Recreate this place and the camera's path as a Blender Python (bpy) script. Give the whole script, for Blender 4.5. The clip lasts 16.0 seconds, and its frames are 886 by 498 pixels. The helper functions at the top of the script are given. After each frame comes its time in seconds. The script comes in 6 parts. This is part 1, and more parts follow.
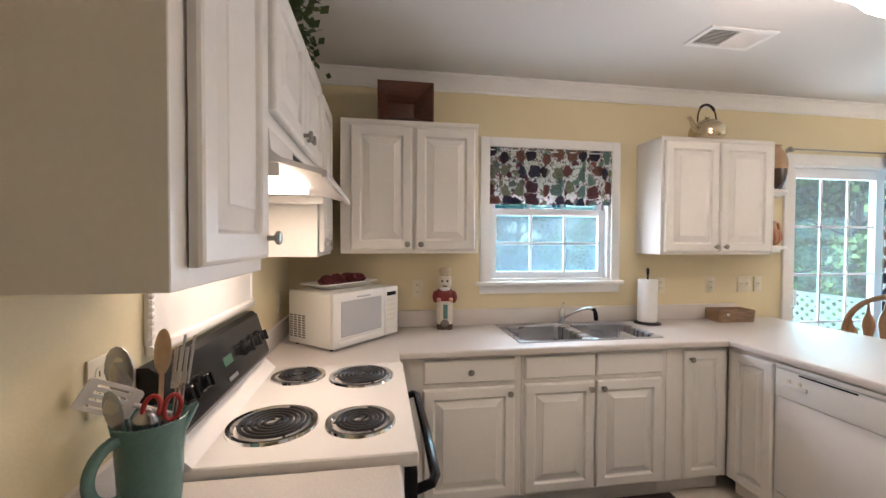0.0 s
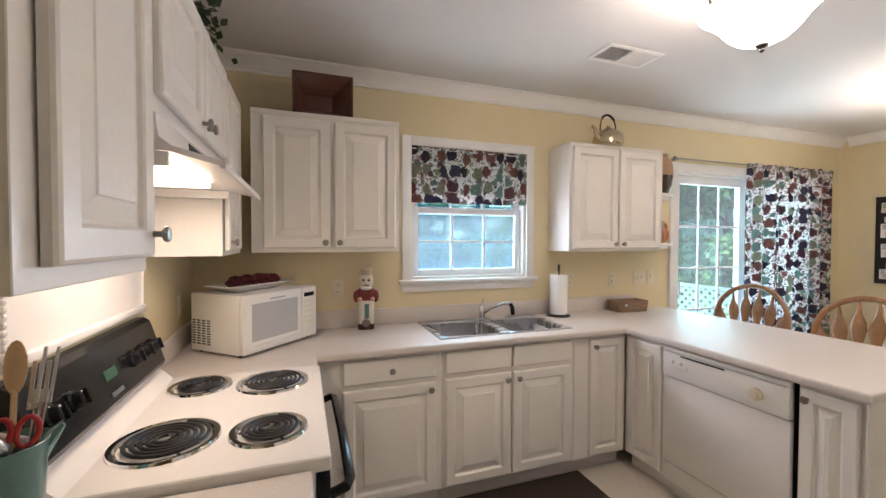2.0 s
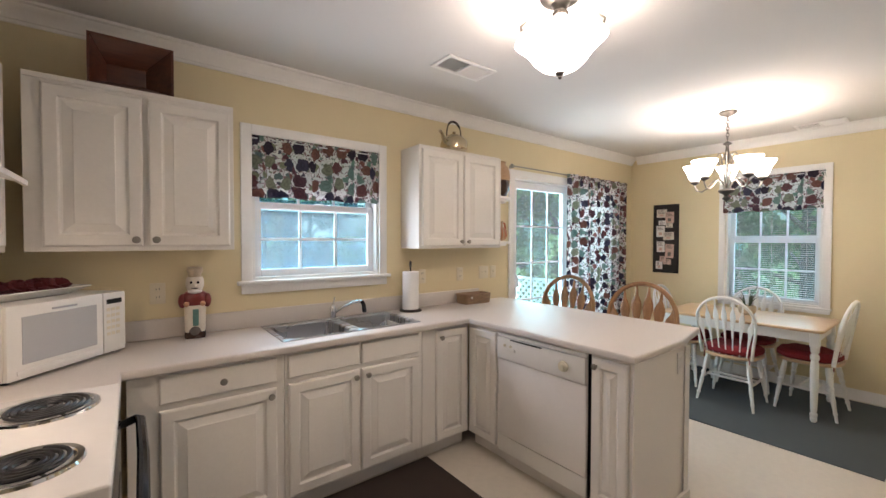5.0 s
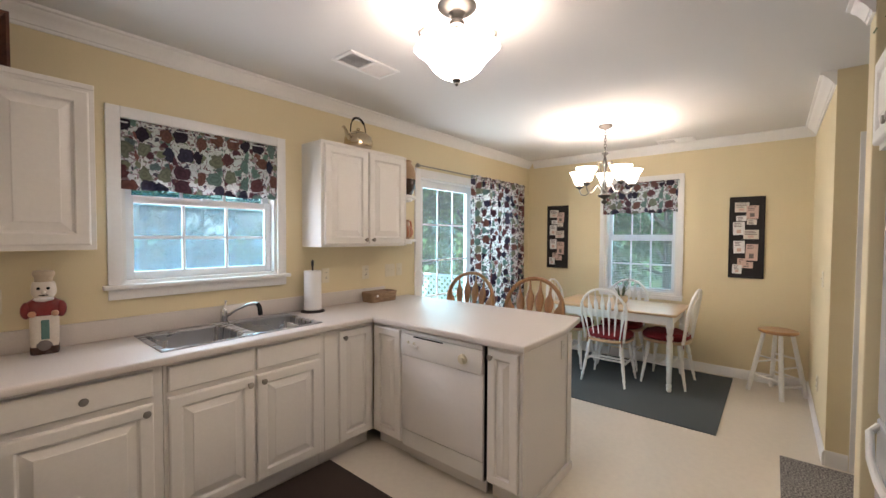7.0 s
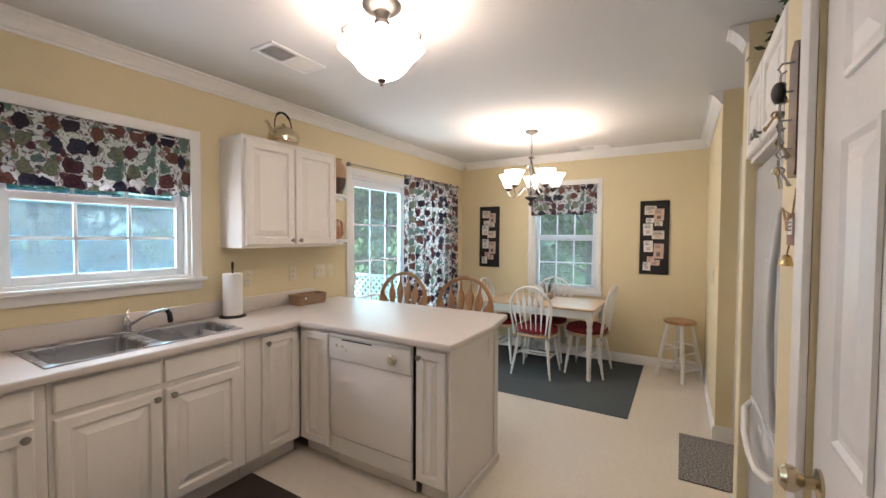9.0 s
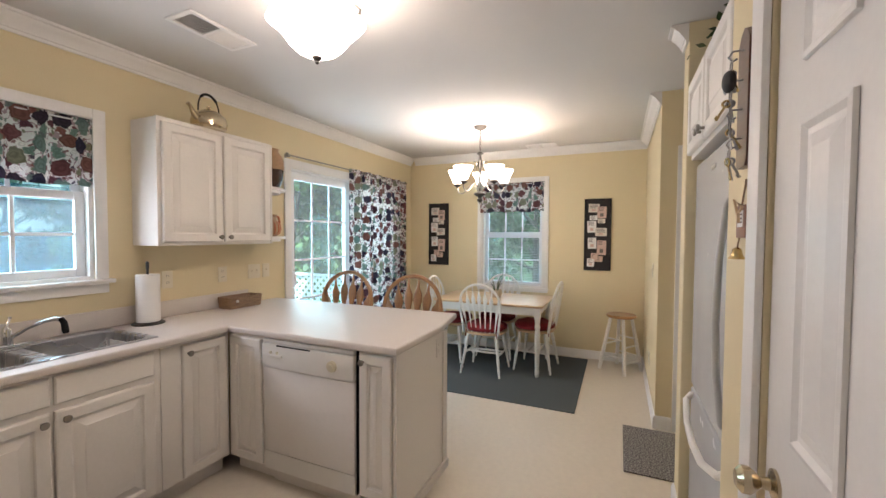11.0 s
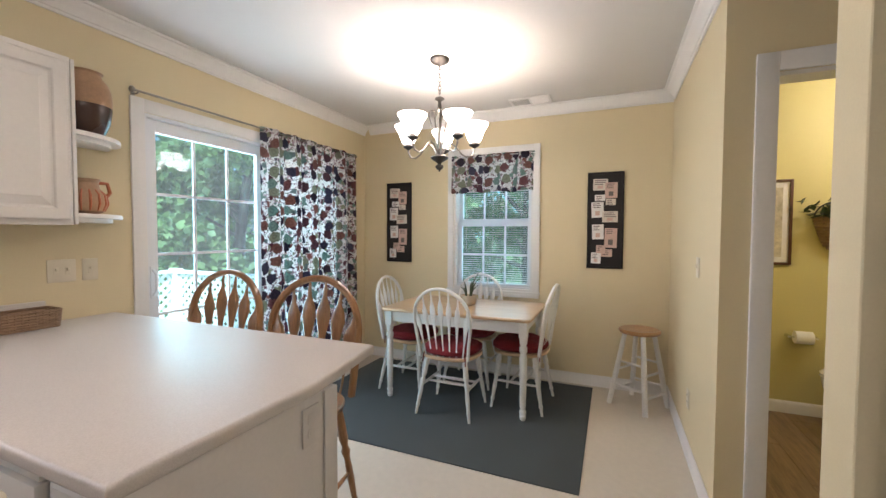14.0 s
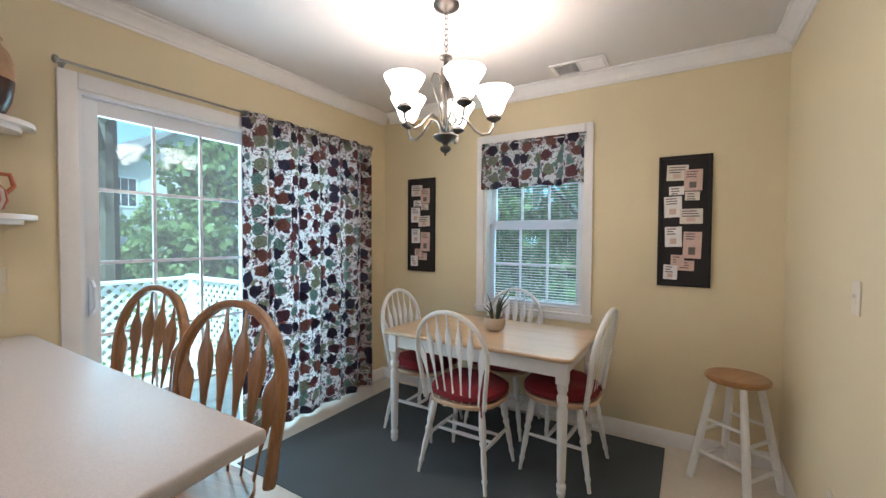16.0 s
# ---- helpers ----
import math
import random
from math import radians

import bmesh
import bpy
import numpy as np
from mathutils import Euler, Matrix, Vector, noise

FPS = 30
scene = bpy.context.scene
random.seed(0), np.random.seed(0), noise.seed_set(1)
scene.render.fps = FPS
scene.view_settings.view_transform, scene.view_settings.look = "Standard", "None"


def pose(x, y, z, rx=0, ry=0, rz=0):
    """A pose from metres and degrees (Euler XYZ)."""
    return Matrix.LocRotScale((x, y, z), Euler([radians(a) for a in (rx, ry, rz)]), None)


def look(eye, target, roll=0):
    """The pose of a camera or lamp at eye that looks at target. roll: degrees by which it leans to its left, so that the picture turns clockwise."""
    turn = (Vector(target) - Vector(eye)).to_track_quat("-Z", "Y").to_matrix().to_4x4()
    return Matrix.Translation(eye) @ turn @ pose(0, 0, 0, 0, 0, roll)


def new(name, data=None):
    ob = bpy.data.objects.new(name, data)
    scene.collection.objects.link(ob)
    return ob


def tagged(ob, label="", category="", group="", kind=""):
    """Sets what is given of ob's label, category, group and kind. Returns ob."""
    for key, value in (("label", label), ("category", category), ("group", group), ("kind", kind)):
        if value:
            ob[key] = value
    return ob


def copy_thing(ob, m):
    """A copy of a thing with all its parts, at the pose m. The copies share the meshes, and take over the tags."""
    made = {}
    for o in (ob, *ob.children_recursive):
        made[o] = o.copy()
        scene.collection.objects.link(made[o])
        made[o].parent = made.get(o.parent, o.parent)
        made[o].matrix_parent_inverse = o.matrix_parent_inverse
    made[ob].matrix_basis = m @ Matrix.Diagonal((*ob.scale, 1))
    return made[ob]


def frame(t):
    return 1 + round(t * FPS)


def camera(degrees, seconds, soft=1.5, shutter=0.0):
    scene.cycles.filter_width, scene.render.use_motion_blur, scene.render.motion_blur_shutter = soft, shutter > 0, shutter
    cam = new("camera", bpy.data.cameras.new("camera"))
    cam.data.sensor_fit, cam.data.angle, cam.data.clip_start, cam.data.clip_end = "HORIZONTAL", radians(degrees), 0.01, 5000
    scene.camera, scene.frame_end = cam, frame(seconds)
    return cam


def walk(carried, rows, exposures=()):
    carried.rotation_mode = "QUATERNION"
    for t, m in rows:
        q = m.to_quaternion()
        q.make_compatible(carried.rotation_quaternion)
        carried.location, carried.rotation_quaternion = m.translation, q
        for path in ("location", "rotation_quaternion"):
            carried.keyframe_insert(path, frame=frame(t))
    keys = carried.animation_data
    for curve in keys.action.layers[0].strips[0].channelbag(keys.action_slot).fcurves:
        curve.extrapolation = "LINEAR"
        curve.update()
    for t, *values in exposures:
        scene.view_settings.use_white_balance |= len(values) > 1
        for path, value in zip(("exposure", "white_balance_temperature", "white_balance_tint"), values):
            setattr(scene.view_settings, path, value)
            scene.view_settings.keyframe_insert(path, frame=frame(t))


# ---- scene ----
cam = camera(96.0, 16.0)
# seconds, eye in metres, yaw, pitch and roll in degrees
PATH = [
    (0, -0.031, 0.120, 1.475, -8.94, -1.24, -0.27),
    (0.5, -0.046, 0.126, 1.462, -11.39, -1.10, -0.35),
    (1, -0.021, 0.121, 1.459, -13.53, -1.02, -0.26),
    (1.5, -0.001, 0.110, 1.463, -15.94, -1.14, -0.25),
    (2, 0.003, 0.113, 1.469, -19.36, -1.31, -0.16),
    (2.5, 0.023, 0.110, 1.471, -22.71, -1.31, -0.18),
    (3, 0.026, 0.096, 1.471, -25.82, -1.45, -0.20),
    (3.5, 0.037, 0.087, 1.465, -28.77, -1.40, -0.15),
    (4, 0.056, 0.074, 1.459, -31.83, -1.36, -0.09),
    (4.5, 0.092, 0.055, 1.452, -34.66, -1.27, -0.10),
    (7, 0.135, -0.017, 1.467, -50.30, -1.72, -0.28),
    (7.5, 0.138, -0.029, 1.469, -52.66, -1.73, -0.30),
    (8, 0.143, -0.046, 1.473, -54.77, -1.75, -0.30),
    (8.5, 0.152, -0.060, 1.477, -56.90, -1.81, -0.29),
    (9, 0.165, -0.068, 1.476, -59.07, -1.78, -0.31),
    (9.5, 0.178, -0.072, 1.476, -61.19, -1.74, -0.29),
    (10, 0.181, -0.074, 1.478, -63.37, -1.75, -0.28),
    (12.5, 0.772, 0.120, 1.411, -67.36, -2.28, -0.25),
    (13, 1.015, 0.149, 1.398, -67.31, -2.32, -0.20),
    (13.5, 1.283, 0.152, 1.377, -67.26, -2.29, -0.14),
    (14, 1.545, 0.148, 1.351, -67.04, -2.10, -0.19),
    (14.5, 1.801, 0.175, 1.346, -66.44, -2.02, -0.23),
    (15, 2.011, 0.192, 1.333, -63.81, -1.93, -0.35),
    (15.5, 2.186, 0.185, 1.345, -60.68, -1.69, -0.36),
    (16, 2.315, 0.181, 1.358, -58.43, -1.55, -0.39),
]
walk(cam, [(t, pose(x, y, z, 90 + pitch, 0, yaw) @ pose(0, 0, 0, 0, 0, -roll)) for t, x, y, z, yaw, pitch, roll in PATH], exposures=[(0.0, 1.53, 6550, 21), (4.0, 1.39, 6600, 21), (10.0, 1.31, 6750, 22), (13.0, 1.32, 6550, 21), (16.0, 1.05, 6300, 22)])

# ---- world, sun, lamps ----
world = bpy.data.worlds.new("sky")
scene.world = world
world.use_nodes = True
sky = world.node_tree.nodes.new("ShaderNodeTexSky")
sky.sky_type = "NISHITA"
sky.sun_disc = False
sky.dust_density = 4.0
sky.sun_elevation, sky.sun_rotation = radians(51), radians(240)
world.node_tree.links.new(sky.outputs["Color"], world.node_tree.nodes["Background"].inputs["Color"])
world.node_tree.nodes["Background"].inputs["Strength"].default_value = 0.15


def lamp(name, kind, m, watts, colour, size=0.05, size_y=None):
    data = bpy.data.lights.new(name, kind)
    data.energy, data.color = watts, colour
    if kind == "AREA":
        data.shape, data.size, data.size_y = "RECTANGLE", size, size_y or size
    elif kind == "SUN":
        data.angle = radians(size)
    else:
        data.shadow_soft_size = size
    ob = new(name, data)
    ob.matrix_world = m
    return ob


lamp("sun", "SUN", look((-14, -8, 20), (0, 0, 0)), 5.0, (1.0, 0.95, 0.87), 0.6)
WARM = (1.0, 0.85, 0.73)
FLUSH = (1.614, 1.134)
CHAND = (4.055, 1.24)
lamp("flush_bulb_lamp", "POINT", pose(FLUSH[0], FLUSH[1], 2.375), 2.2, WARM, 0.06)
for k in range(5):
    a = radians(72 * k + 15)
    lamp("chandelier_bulb_lamp", "POINT", pose(CHAND[0] + 0.24 * math.cos(a), CHAND[1] + 0.24 * math.sin(a), 2.075), 0.74, WARM, 0.03)
lamp("hood_bulb_lamp", "AREA", pose(-0.36, 1.51, 1.598), 0.95, (1.0, 0.86, 0.68), 0.12, 0.30)
lamp("bathroom_lamp", "POINT", pose(4.6, -1.7, 2.3), 11.5, (1.0, 0.92, 0.78), 0.08)
# sky light in the window openings
lamp("kitchen_window_skylight", "AREA", look((1.122, 2.775, 1.47), (1.122, 0, 1.2)), 6, (0.84, 0.90, 1.0), 0.80, 0.50)
lamp("slider_skylight", "AREA", look((3.95, 2.90, 1.05), (3.95, 0, 0.9)), 28, (0.86, 0.91, 1.0), 1.7, 1.9)
lamp("dining_window_skylight", "AREA", look((5.505, 1.23, 1.45), (0, 1.23, 1.2)), 3.6, (0.86, 0.92, 1.0), 0.75, 1.25)

# ---- materials ----
def nodes_of(m):
    m.use_nodes = True
    nt = m.node_tree
    return nt, nt.nodes["Principled BSDF"]


def paint(name, col, rough=0.5, metal=0.0, var=0.06, scale=3.0, fine=90.0, bump=0.05, stretch=(1, 1, 1), coat=0.0, spread=0.0):
    """A surface with two scales of variation and a fine relief; spread varies it from piece to piece."""
    m = bpy.data.materials.new(name)
    nt, b = nodes_of(m)
    L = nt.links.new
    tc = nt.nodes.new("ShaderNodeTexCoord")
    mp = nt.nodes.new("ShaderNodeMapping")
    mp.inputs["Scale"].default_value = stretch
    L(tc.outputs["Object"], mp.inputs["Vector"])
    n1, n2 = nt.nodes.new("ShaderNodeTexNoise"), nt.nodes.new("ShaderNodeTexNoise")
    n1.inputs["Scale"].default_value, n2.inputs["Scale"].default_value = scale, fine
    n1.inputs["Detail"].default_value, n2.inputs["Detail"].default_value = 4, 3
    for n in (n1, n2):
        L(mp.outputs["Vector"], n.inputs["Vector"])
    mix = nt.nodes.new("ShaderNodeMath")
    mix.operation = "ADD"
    L(n1.outputs["Fac"], mix.inputs[0])
    L(n2.outputs["Fac"], mix.inputs[1])
    ramp = nt.nodes.new("ShaderNodeMapRange")
    ramp.inputs["From Min"].default_value, ramp.inputs["From Max"].default_value = 0.6, 1.4
    ramp.inputs["To Min"].default_value, ramp.inputs["To Max"].default_value = 1 - var, 1 + var
    L(mix.outputs[0], ramp.inputs["Value"])
    last = ramp.outputs["Result"]
    if spread:
        oi = nt.nodes.new("ShaderNodeObjectInfo")
        r2 = nt.nodes.new("ShaderNodeMapRange")
        r2.inputs["To Min"].default_value, r2.inputs["To Max"].default_value = 1 - spread, 1 + spread
        L(oi.outputs["Random"], r2.inputs["Value"])
        mu = nt.nodes.new("ShaderNodeMath")
        mu.operation = "MULTIPLY"
        L(last, mu.inputs[0])
        L(r2.outputs["Result"], mu.inputs[1])
        last = mu.outputs[0]
    vm = nt.nodes.new("ShaderNodeVectorMath")
    vm.operation = "SCALE"
    vm.inputs[0].default_value = col
    L(last, vm.inputs["Scale"])
    L(vm.outputs[0], b.inputs["Base Color"])
    rr = nt.nodes.new("ShaderNodeMapRange")
    rr.inputs["To Min"].default_value, rr.inputs["To Max"].default_value = max(rough - 0.06, 0.02), min(rough + 0.08, 1)
    L(n1.outputs["Fac"], rr.inputs["Value"])
    L(rr.outputs["Result"], b.inputs["Roughness"])
    b.inputs["Metallic"].default_value = metal
    if coat:
        b.inputs["Coat Weight"].default_value, b.inputs["Coat Roughness"].default_value = coat, 0.12
    if bump:
        bp = nt.nodes.new("ShaderNodeBump")
        bp.inputs["Strength"].default_value, bp.inputs["Distance"].default_value = bump, 0.004
        L(n2.outputs["Fac"], bp.inputs["Height"])
        L(bp.outputs["Normal"], b.inputs["Normal"])
    return m


def speckle(name, col, dark, light, rough, scale=260.0, bump=0.02):
    """A laminate or fibre with small darker and lighter flecks."""
    m = paint(name, col, rough, var=0.03, bump=bump, fine=scale)
    nt, b = m.node_tree, m.node_tree.nodes["Principled BSDF"]
    v = nt.nodes.new("ShaderNodeTexNoise")
    v.inputs["Scale"].default_value, v.inputs["Detail"].default_value = scale, 1
    tc = nt.nodes.new("ShaderNodeTexCoord")
    nt.links.new(tc.outputs["Object"], v.inputs["Vector"])
    cr = nt.nodes.new("ShaderNodeValToRGB")
    cr.color_ramp.elements[0].position, cr.color_ramp.elements[0].color = 0.34, (*dark, 1)
    cr.color_ramp.elements[1].position, cr.color_ramp.elements[1].color = 0.66, (*light, 1)
    e = cr.color_ramp.elements.new(0.5)
    e.color = (*col, 1)
    nt.links.new(v.outputs["Fac"], cr.inputs["Fac"])
    nt.links.new(cr.outputs["Color"], b.inputs["Base Color"])
    return m


def wood(name, col, dark, rough=0.35, scale=6.0, along="x", coat=0.25, spread=0.0):
    m = bpy.data.materials.new(name)
    nt, b = nodes_of(m)
    L = nt.links.new
    tc, mp = nt.nodes.new("ShaderNodeTexCoord"), nt.nodes.new("ShaderNodeMapping")
    st = {"x": (0.12, 1, 1), "y": (1, 0.12, 1), "z": (1, 1, 0.12)}[along]
    mp.inputs["Scale"].default_value = [s * scale for s in st]
    L(tc.outputs["Object"], mp.inputs["Vector"])
    n1, n2 = nt.nodes.new("ShaderNodeTexNoise"), nt.nodes.new("ShaderNodeTexNoise")
    n1.inputs["Scale"].default_value, n1.inputs["Detail"].default_value, n1.inputs["Distortion"].default_value = 3, 6, 1.2
    n2.inputs["Scale"].default_value, n2.inputs["Detail"].default_value = 22, 3
    L(mp.outputs["Vector"], n1.inputs["Vector"])
    L(mp.outputs["Vector"], n2.inputs["Vector"])
    ad = nt.nodes.new("ShaderNodeMath")
    ad.operation = "MULTIPLY_ADD"
    ad.inputs[1].default_value, ad.inputs[2].default_value = 0.5, 0
    L(n2.outputs["Fac"], ad.inputs[0])
    L(n1.outputs["Fac"], ad.inputs[2])
    cr = nt.nodes.new("ShaderNodeValToRGB")
    cr.color_ramp.elements[0].position, cr.color_ramp.elements[0].color = 0.5, (*dark, 1)
    cr.color_ramp.elements[1].position, cr.color_ramp.elements[1].color = 0.95, (*col, 1)
    L(ad.outputs[0], cr.inputs["Fac"])
    last = cr.outputs["Color"]
    if spread:
        oi, r2, vm = nt.nodes.new("ShaderNodeObjectInfo"), nt.nodes.new("ShaderNodeMapRange"), nt.nodes.new("ShaderNodeVectorMath")
        r2.inputs["To Min"].default_value, r2.inputs["To Max"].default_value = 1 - spread, 1 + spread
        L(oi.outputs["Random"], r2.inputs["Value"])
        vm.operation = "SCALE"
        L(last, vm.inputs[0])
        L(r2.outputs["Result"], vm.inputs["Scale"])
        last = vm.outputs[0]
    L(last, b.inputs["Base Color"])
    b.inputs["Roughness"].default_value = rough
    b.inputs["Coat Weight"].default_value, b.inputs["Coat Roughness"].default_value = coat, 0.15
    bp = nt.nodes.new("ShaderNodeBump")
    bp.inputs["Strength"].default_value, bp.inputs["Distance"].default_value = 0.08, 0.002
    L(n2.outputs["Fac"], bp.inputs["Height"])
    L(bp.outputs["Normal"], b.inputs["Normal"])
    return m


def glowing(name, col, strength, base=(0.9, 0.88, 0.84)):
    m = paint(name, base, 0.35, var=0.02, bump=0)
    b = m.node_tree.nodes["Principled BSDF"]
    b.inputs["Emission Color"].default_value, b.inputs["Emission Strength"].default_value = (*col, 1), strength
    return m


def glass(name, tint=(1, 1, 1), rough=0.0):
    m = bpy.data.materials.new(name)
    nt, b = nodes_of(m)
    b.inputs["Base Color"].default_value, b.inputs["Roughness"].default_value = (*tint, 1), rough
    b.inputs["Transmission Weight"].default_value, b.inputs["IOR"].default_value = 1.0, 1.45
    return m


def thin_glass(name, tint):
    """A window pane: clear, with a faint mirror of the room."""
    m = bpy.data.materials.new(name)
    m.use_nodes = True
    nt = m.node_tree
    nt.nodes.clear()
    out, mx = nt.nodes.new("ShaderNodeOutputMaterial"), nt.nodes.new("ShaderNodeMixShader")
    tr, gl, lw = nt.nodes.new("ShaderNodeBsdfTransparent"), nt.nodes.new("ShaderNodeBsdfGlossy"), nt.nodes.new("ShaderNodeLayerWeight")
    pw, fr = nt.nodes.new("ShaderNodeMath"), nt.nodes.new("ShaderNodeMath")
    pw.operation, fr.operation = "POWER", "MULTIPLY_ADD"
    pw.inputs[1].default_value, fr.inputs[1].default_value, fr.inputs[2].default_value = 5.0, 0.6, 0.04
    nt.links.new(lw.outputs["Facing"], pw.inputs[0])
    nt.links.new(pw.outputs[0], fr.inputs[0])
    tr.inputs["Color"].default_value, gl.inputs["Roughness"].default_value = (*tint, 1), 0.02
    nt.links.new(fr.outputs[0], mx.inputs[0])
    nt.links.new(tr.outputs[0], mx.inputs[1])
    nt.links.new(gl.outputs[0], mx.inputs[2])
    # a small translucent share paints a milky glare of daylight over the glass
    veil, md = nt.nodes.new("ShaderNodeBsdfTranslucent"), nt.nodes.new("ShaderNodeMixShader")
    md.inputs[0].default_value = 0.018
    nt.links.new(mx.outputs[0], md.inputs[1])
    nt.links.new(veil.outputs[0], md.inputs[2])
    nt.links.new(md.outputs[0], out.inputs["Surface"])
    return m


def insect_screen(name):
    """Fine mesh: part see-through, part lit by the sky; a blue haze is put into its colour."""
    m = bpy.data.materials.new(name)
    m.use_nodes = True
    nt = m.node_tree
    nt.nodes.clear()
    out, mx, m2 = nt.nodes.new("ShaderNodeOutputMaterial"), nt.nodes.new("ShaderNodeMixShader"), nt.nodes.new("ShaderNodeMixShader")
    tr, df, tl = nt.nodes.new("ShaderNodeBsdfTransparent"), nt.nodes.new("ShaderNodeBsdfDiffuse"), nt.nodes.new("ShaderNodeBsdfTranslucent")
    # blue stands in for the hazy daylight over the view
    df.inputs["Color"].default_value = tl.inputs["Color"].default_value = (0.09, 0.33, 0.47, 1)
    mx.inputs[0].default_value, m2.inputs[0].default_value = 0.46, 0.75
    nt.links.new(df.outputs[0], m2.inputs[1])
    nt.links.new(tl.outputs[0], m2.inputs[2])
    nt.links.new(tr.outputs[0], mx.inputs[1])
    nt.links.new(m2.outputs[0], mx.inputs[2])
    nt.links.new(mx.outputs[0], out.inputs["Surface"])
    return m


def floral(name):
    """White cotton printed with round blooms, small leaves and thin stems; reads the cloth's own UV in metres."""
    m = bpy.data.materials.new(name)
    nt, b = nodes_of(m)
    L = nt.links.new
    tc = nt.nodes.new("ShaderNodeTexCoord")
    wob = nt.nodes.new("ShaderNodeTexNoise")
    wob.inputs["Scale"].default_value = 28
    L(tc.outputs["UV"], wob.inputs["Vector"])
    off = nt.nodes.new("ShaderNodeVectorMath")
    off.operation = "MULTIPLY_ADD"
    off.inputs[1].default_value = (0.05, 0.05, 0)
    L(wob.outputs["Color"], off.inputs[0])
    L(tc.outputs["UV"], off.inputs[2])
    uv = off.outputs[0]

    def layer(scale, r0, r1, colours, rand):
        v = nt.nodes.new("ShaderNodeTexVoronoi")
        v.voronoi_dimensions = "2D"
        v.inputs["Scale"].default_value, v.inputs["Randomness"].default_value = scale, rand
        L(uv, v.inputs["Vector"])
        lt = nt.nodes.new("ShaderNodeMapRange")
        lt.inputs["From Min"].default_value, lt.inputs["From Max"].default_value = r0, r1
        lt.inputs["To Min"].default_value, lt.inputs["To Max"].default_value = 1, 0
        L(v.outputs["Distance"], lt.inputs["Value"])
        sep = nt.nodes.new("ShaderNodeSeparateColor")
        L(v.outputs["Color"], sep.inputs[0])
        cr = nt.nodes.new("ShaderNodeValToRGB")
        cr.color_ramp.interpolation = "CONSTANT"
        cr.color_ramp.elements[0].color = (*colours[0], 1)
        cr.color_ramp.elements[1].position, cr.color_ramp.elements[1].color = 1 / len(colours), (*colours[1], 1)
        for i, c in enumerate(colours[2:]):
            e = cr.color_ramp.elements.new((i + 2) / len(colours))
            e.color = (*c, 1)
        L(sep.outputs[0], cr.inputs["Fac"])
        # petals: rings inside each bloom
        wv = nt.nodes.new("ShaderNodeMath")
        wv.operation = "SINE"
        k = nt.nodes.new("ShaderNodeMath")
        k.operation = "MULTIPLY"
        k.inputs[1].default_value = 34
        L(v.outputs["Distance"], k.inputs[0])
        L(k.outputs[0], wv.inputs[0])
        pr = nt.nodes.new("ShaderNodeMapRange")
        pr.inputs["From Min"].default_value, pr.inputs["From Max"].default_value = -1, 1
        pr.inputs["To Min"].default_value, pr.inputs["To Max"].default_value = 0.82, 1.12
        L(wv.outputs[0], pr.inputs["Value"])
        sc = nt.nodes.new("ShaderNodeVectorMath")
        sc.operation = "SCALE"
        L(cr.outputs["Color"], sc.inputs[0])
        L(pr.outputs["Result"], sc.inputs["Scale"])
        return lt.outputs["Result"], sc.outputs[0]

    def over(base, fac, col):
        mx = nt.nodes.new("ShaderNodeMix")
        mx.data_type = "RGBA"
        L(fac, mx.inputs[0])
        if base is None:
            mx.inputs[6].default_value = (0.80, 0.79, 0.79, 1)
        else:
            L(base, mx.inputs[6])
        if isinstance(col, tuple):
            mx.inputs[7].default_value = (*col, 1)
        else:
            L(col, mx.inputs[7])
        return mx.outputs[2]

    st = nt.nodes.new("ShaderNodeTexNoise")
    st.inputs["Scale"].default_value, st.inputs["Detail"].default_value = 24, 1
    L(tc.outputs["UV"], st.inputs["Vector"])
    ab = nt.nodes.new("ShaderNodeMath")
    ab.operation = "COMPARE"
    ab.inputs[1].default_value, ab.inputs[2].default_value = 0.5, 0.036
    L(st.outputs["Fac"], ab.inputs[0])
    c = over(None, ab.outputs[0], (0.46, 0.34, 0.37))
    f, k = layer(36, 0.27, 0.33, [(0.22, 0.10, 0.11), (0.24, 0.31, 0.28), (0.32, 0.20, 0.20), (0.13, 0.11, 0.15), (0.28, 0.29, 0.22), (0.74, 0.72, 0.71)], 1.0)
    c = over(c, f, k)
    f, k = layer(15, 0.28, 0.32, [(0.20, 0.31, 0.27), (0.78, 0.76, 0.75), (0.30, 0.13, 0.12), (0.29, 0.29, 0.20), (0.78, 0.76, 0.75), (0.16, 0.07, 0.09), (0.18, 0.23, 0.23)], 1.0)
    c = over(c, f, k)
    f, k = layer(9.2, 0.355, 0.385, [(0.060, 0.056, 0.095), (0.20, 0.085, 0.09), (0.20, 0.29, 0.265), (0.060, 0.045, 0.070), (0.27, 0.28, 0.21), (0.13, 0.065, 0.085), (0.25, 0.12, 0.10), (0.080, 0.072, 0.115)], 0.55)
    c = over(c, f, k)
    L(c, b.inputs["Base Color"])
    b.inputs["Roughness"].default_value = 0.85
    # some daylight shines through the cloth
    out = nt.nodes["Material Output"]
    ts, mx = nt.nodes.new("ShaderNodeBsdfTranslucent"), nt.nodes.new("ShaderNodeMixShader")
    L(c, ts.inputs["Color"])
    mx.inputs[0].default_value = 0.56
    L(b.outputs[0], mx.inputs[1])
    L(ts.outputs[0], mx.inputs[2])
    L(mx.outputs[0], out.inputs["Surface"])
    return m


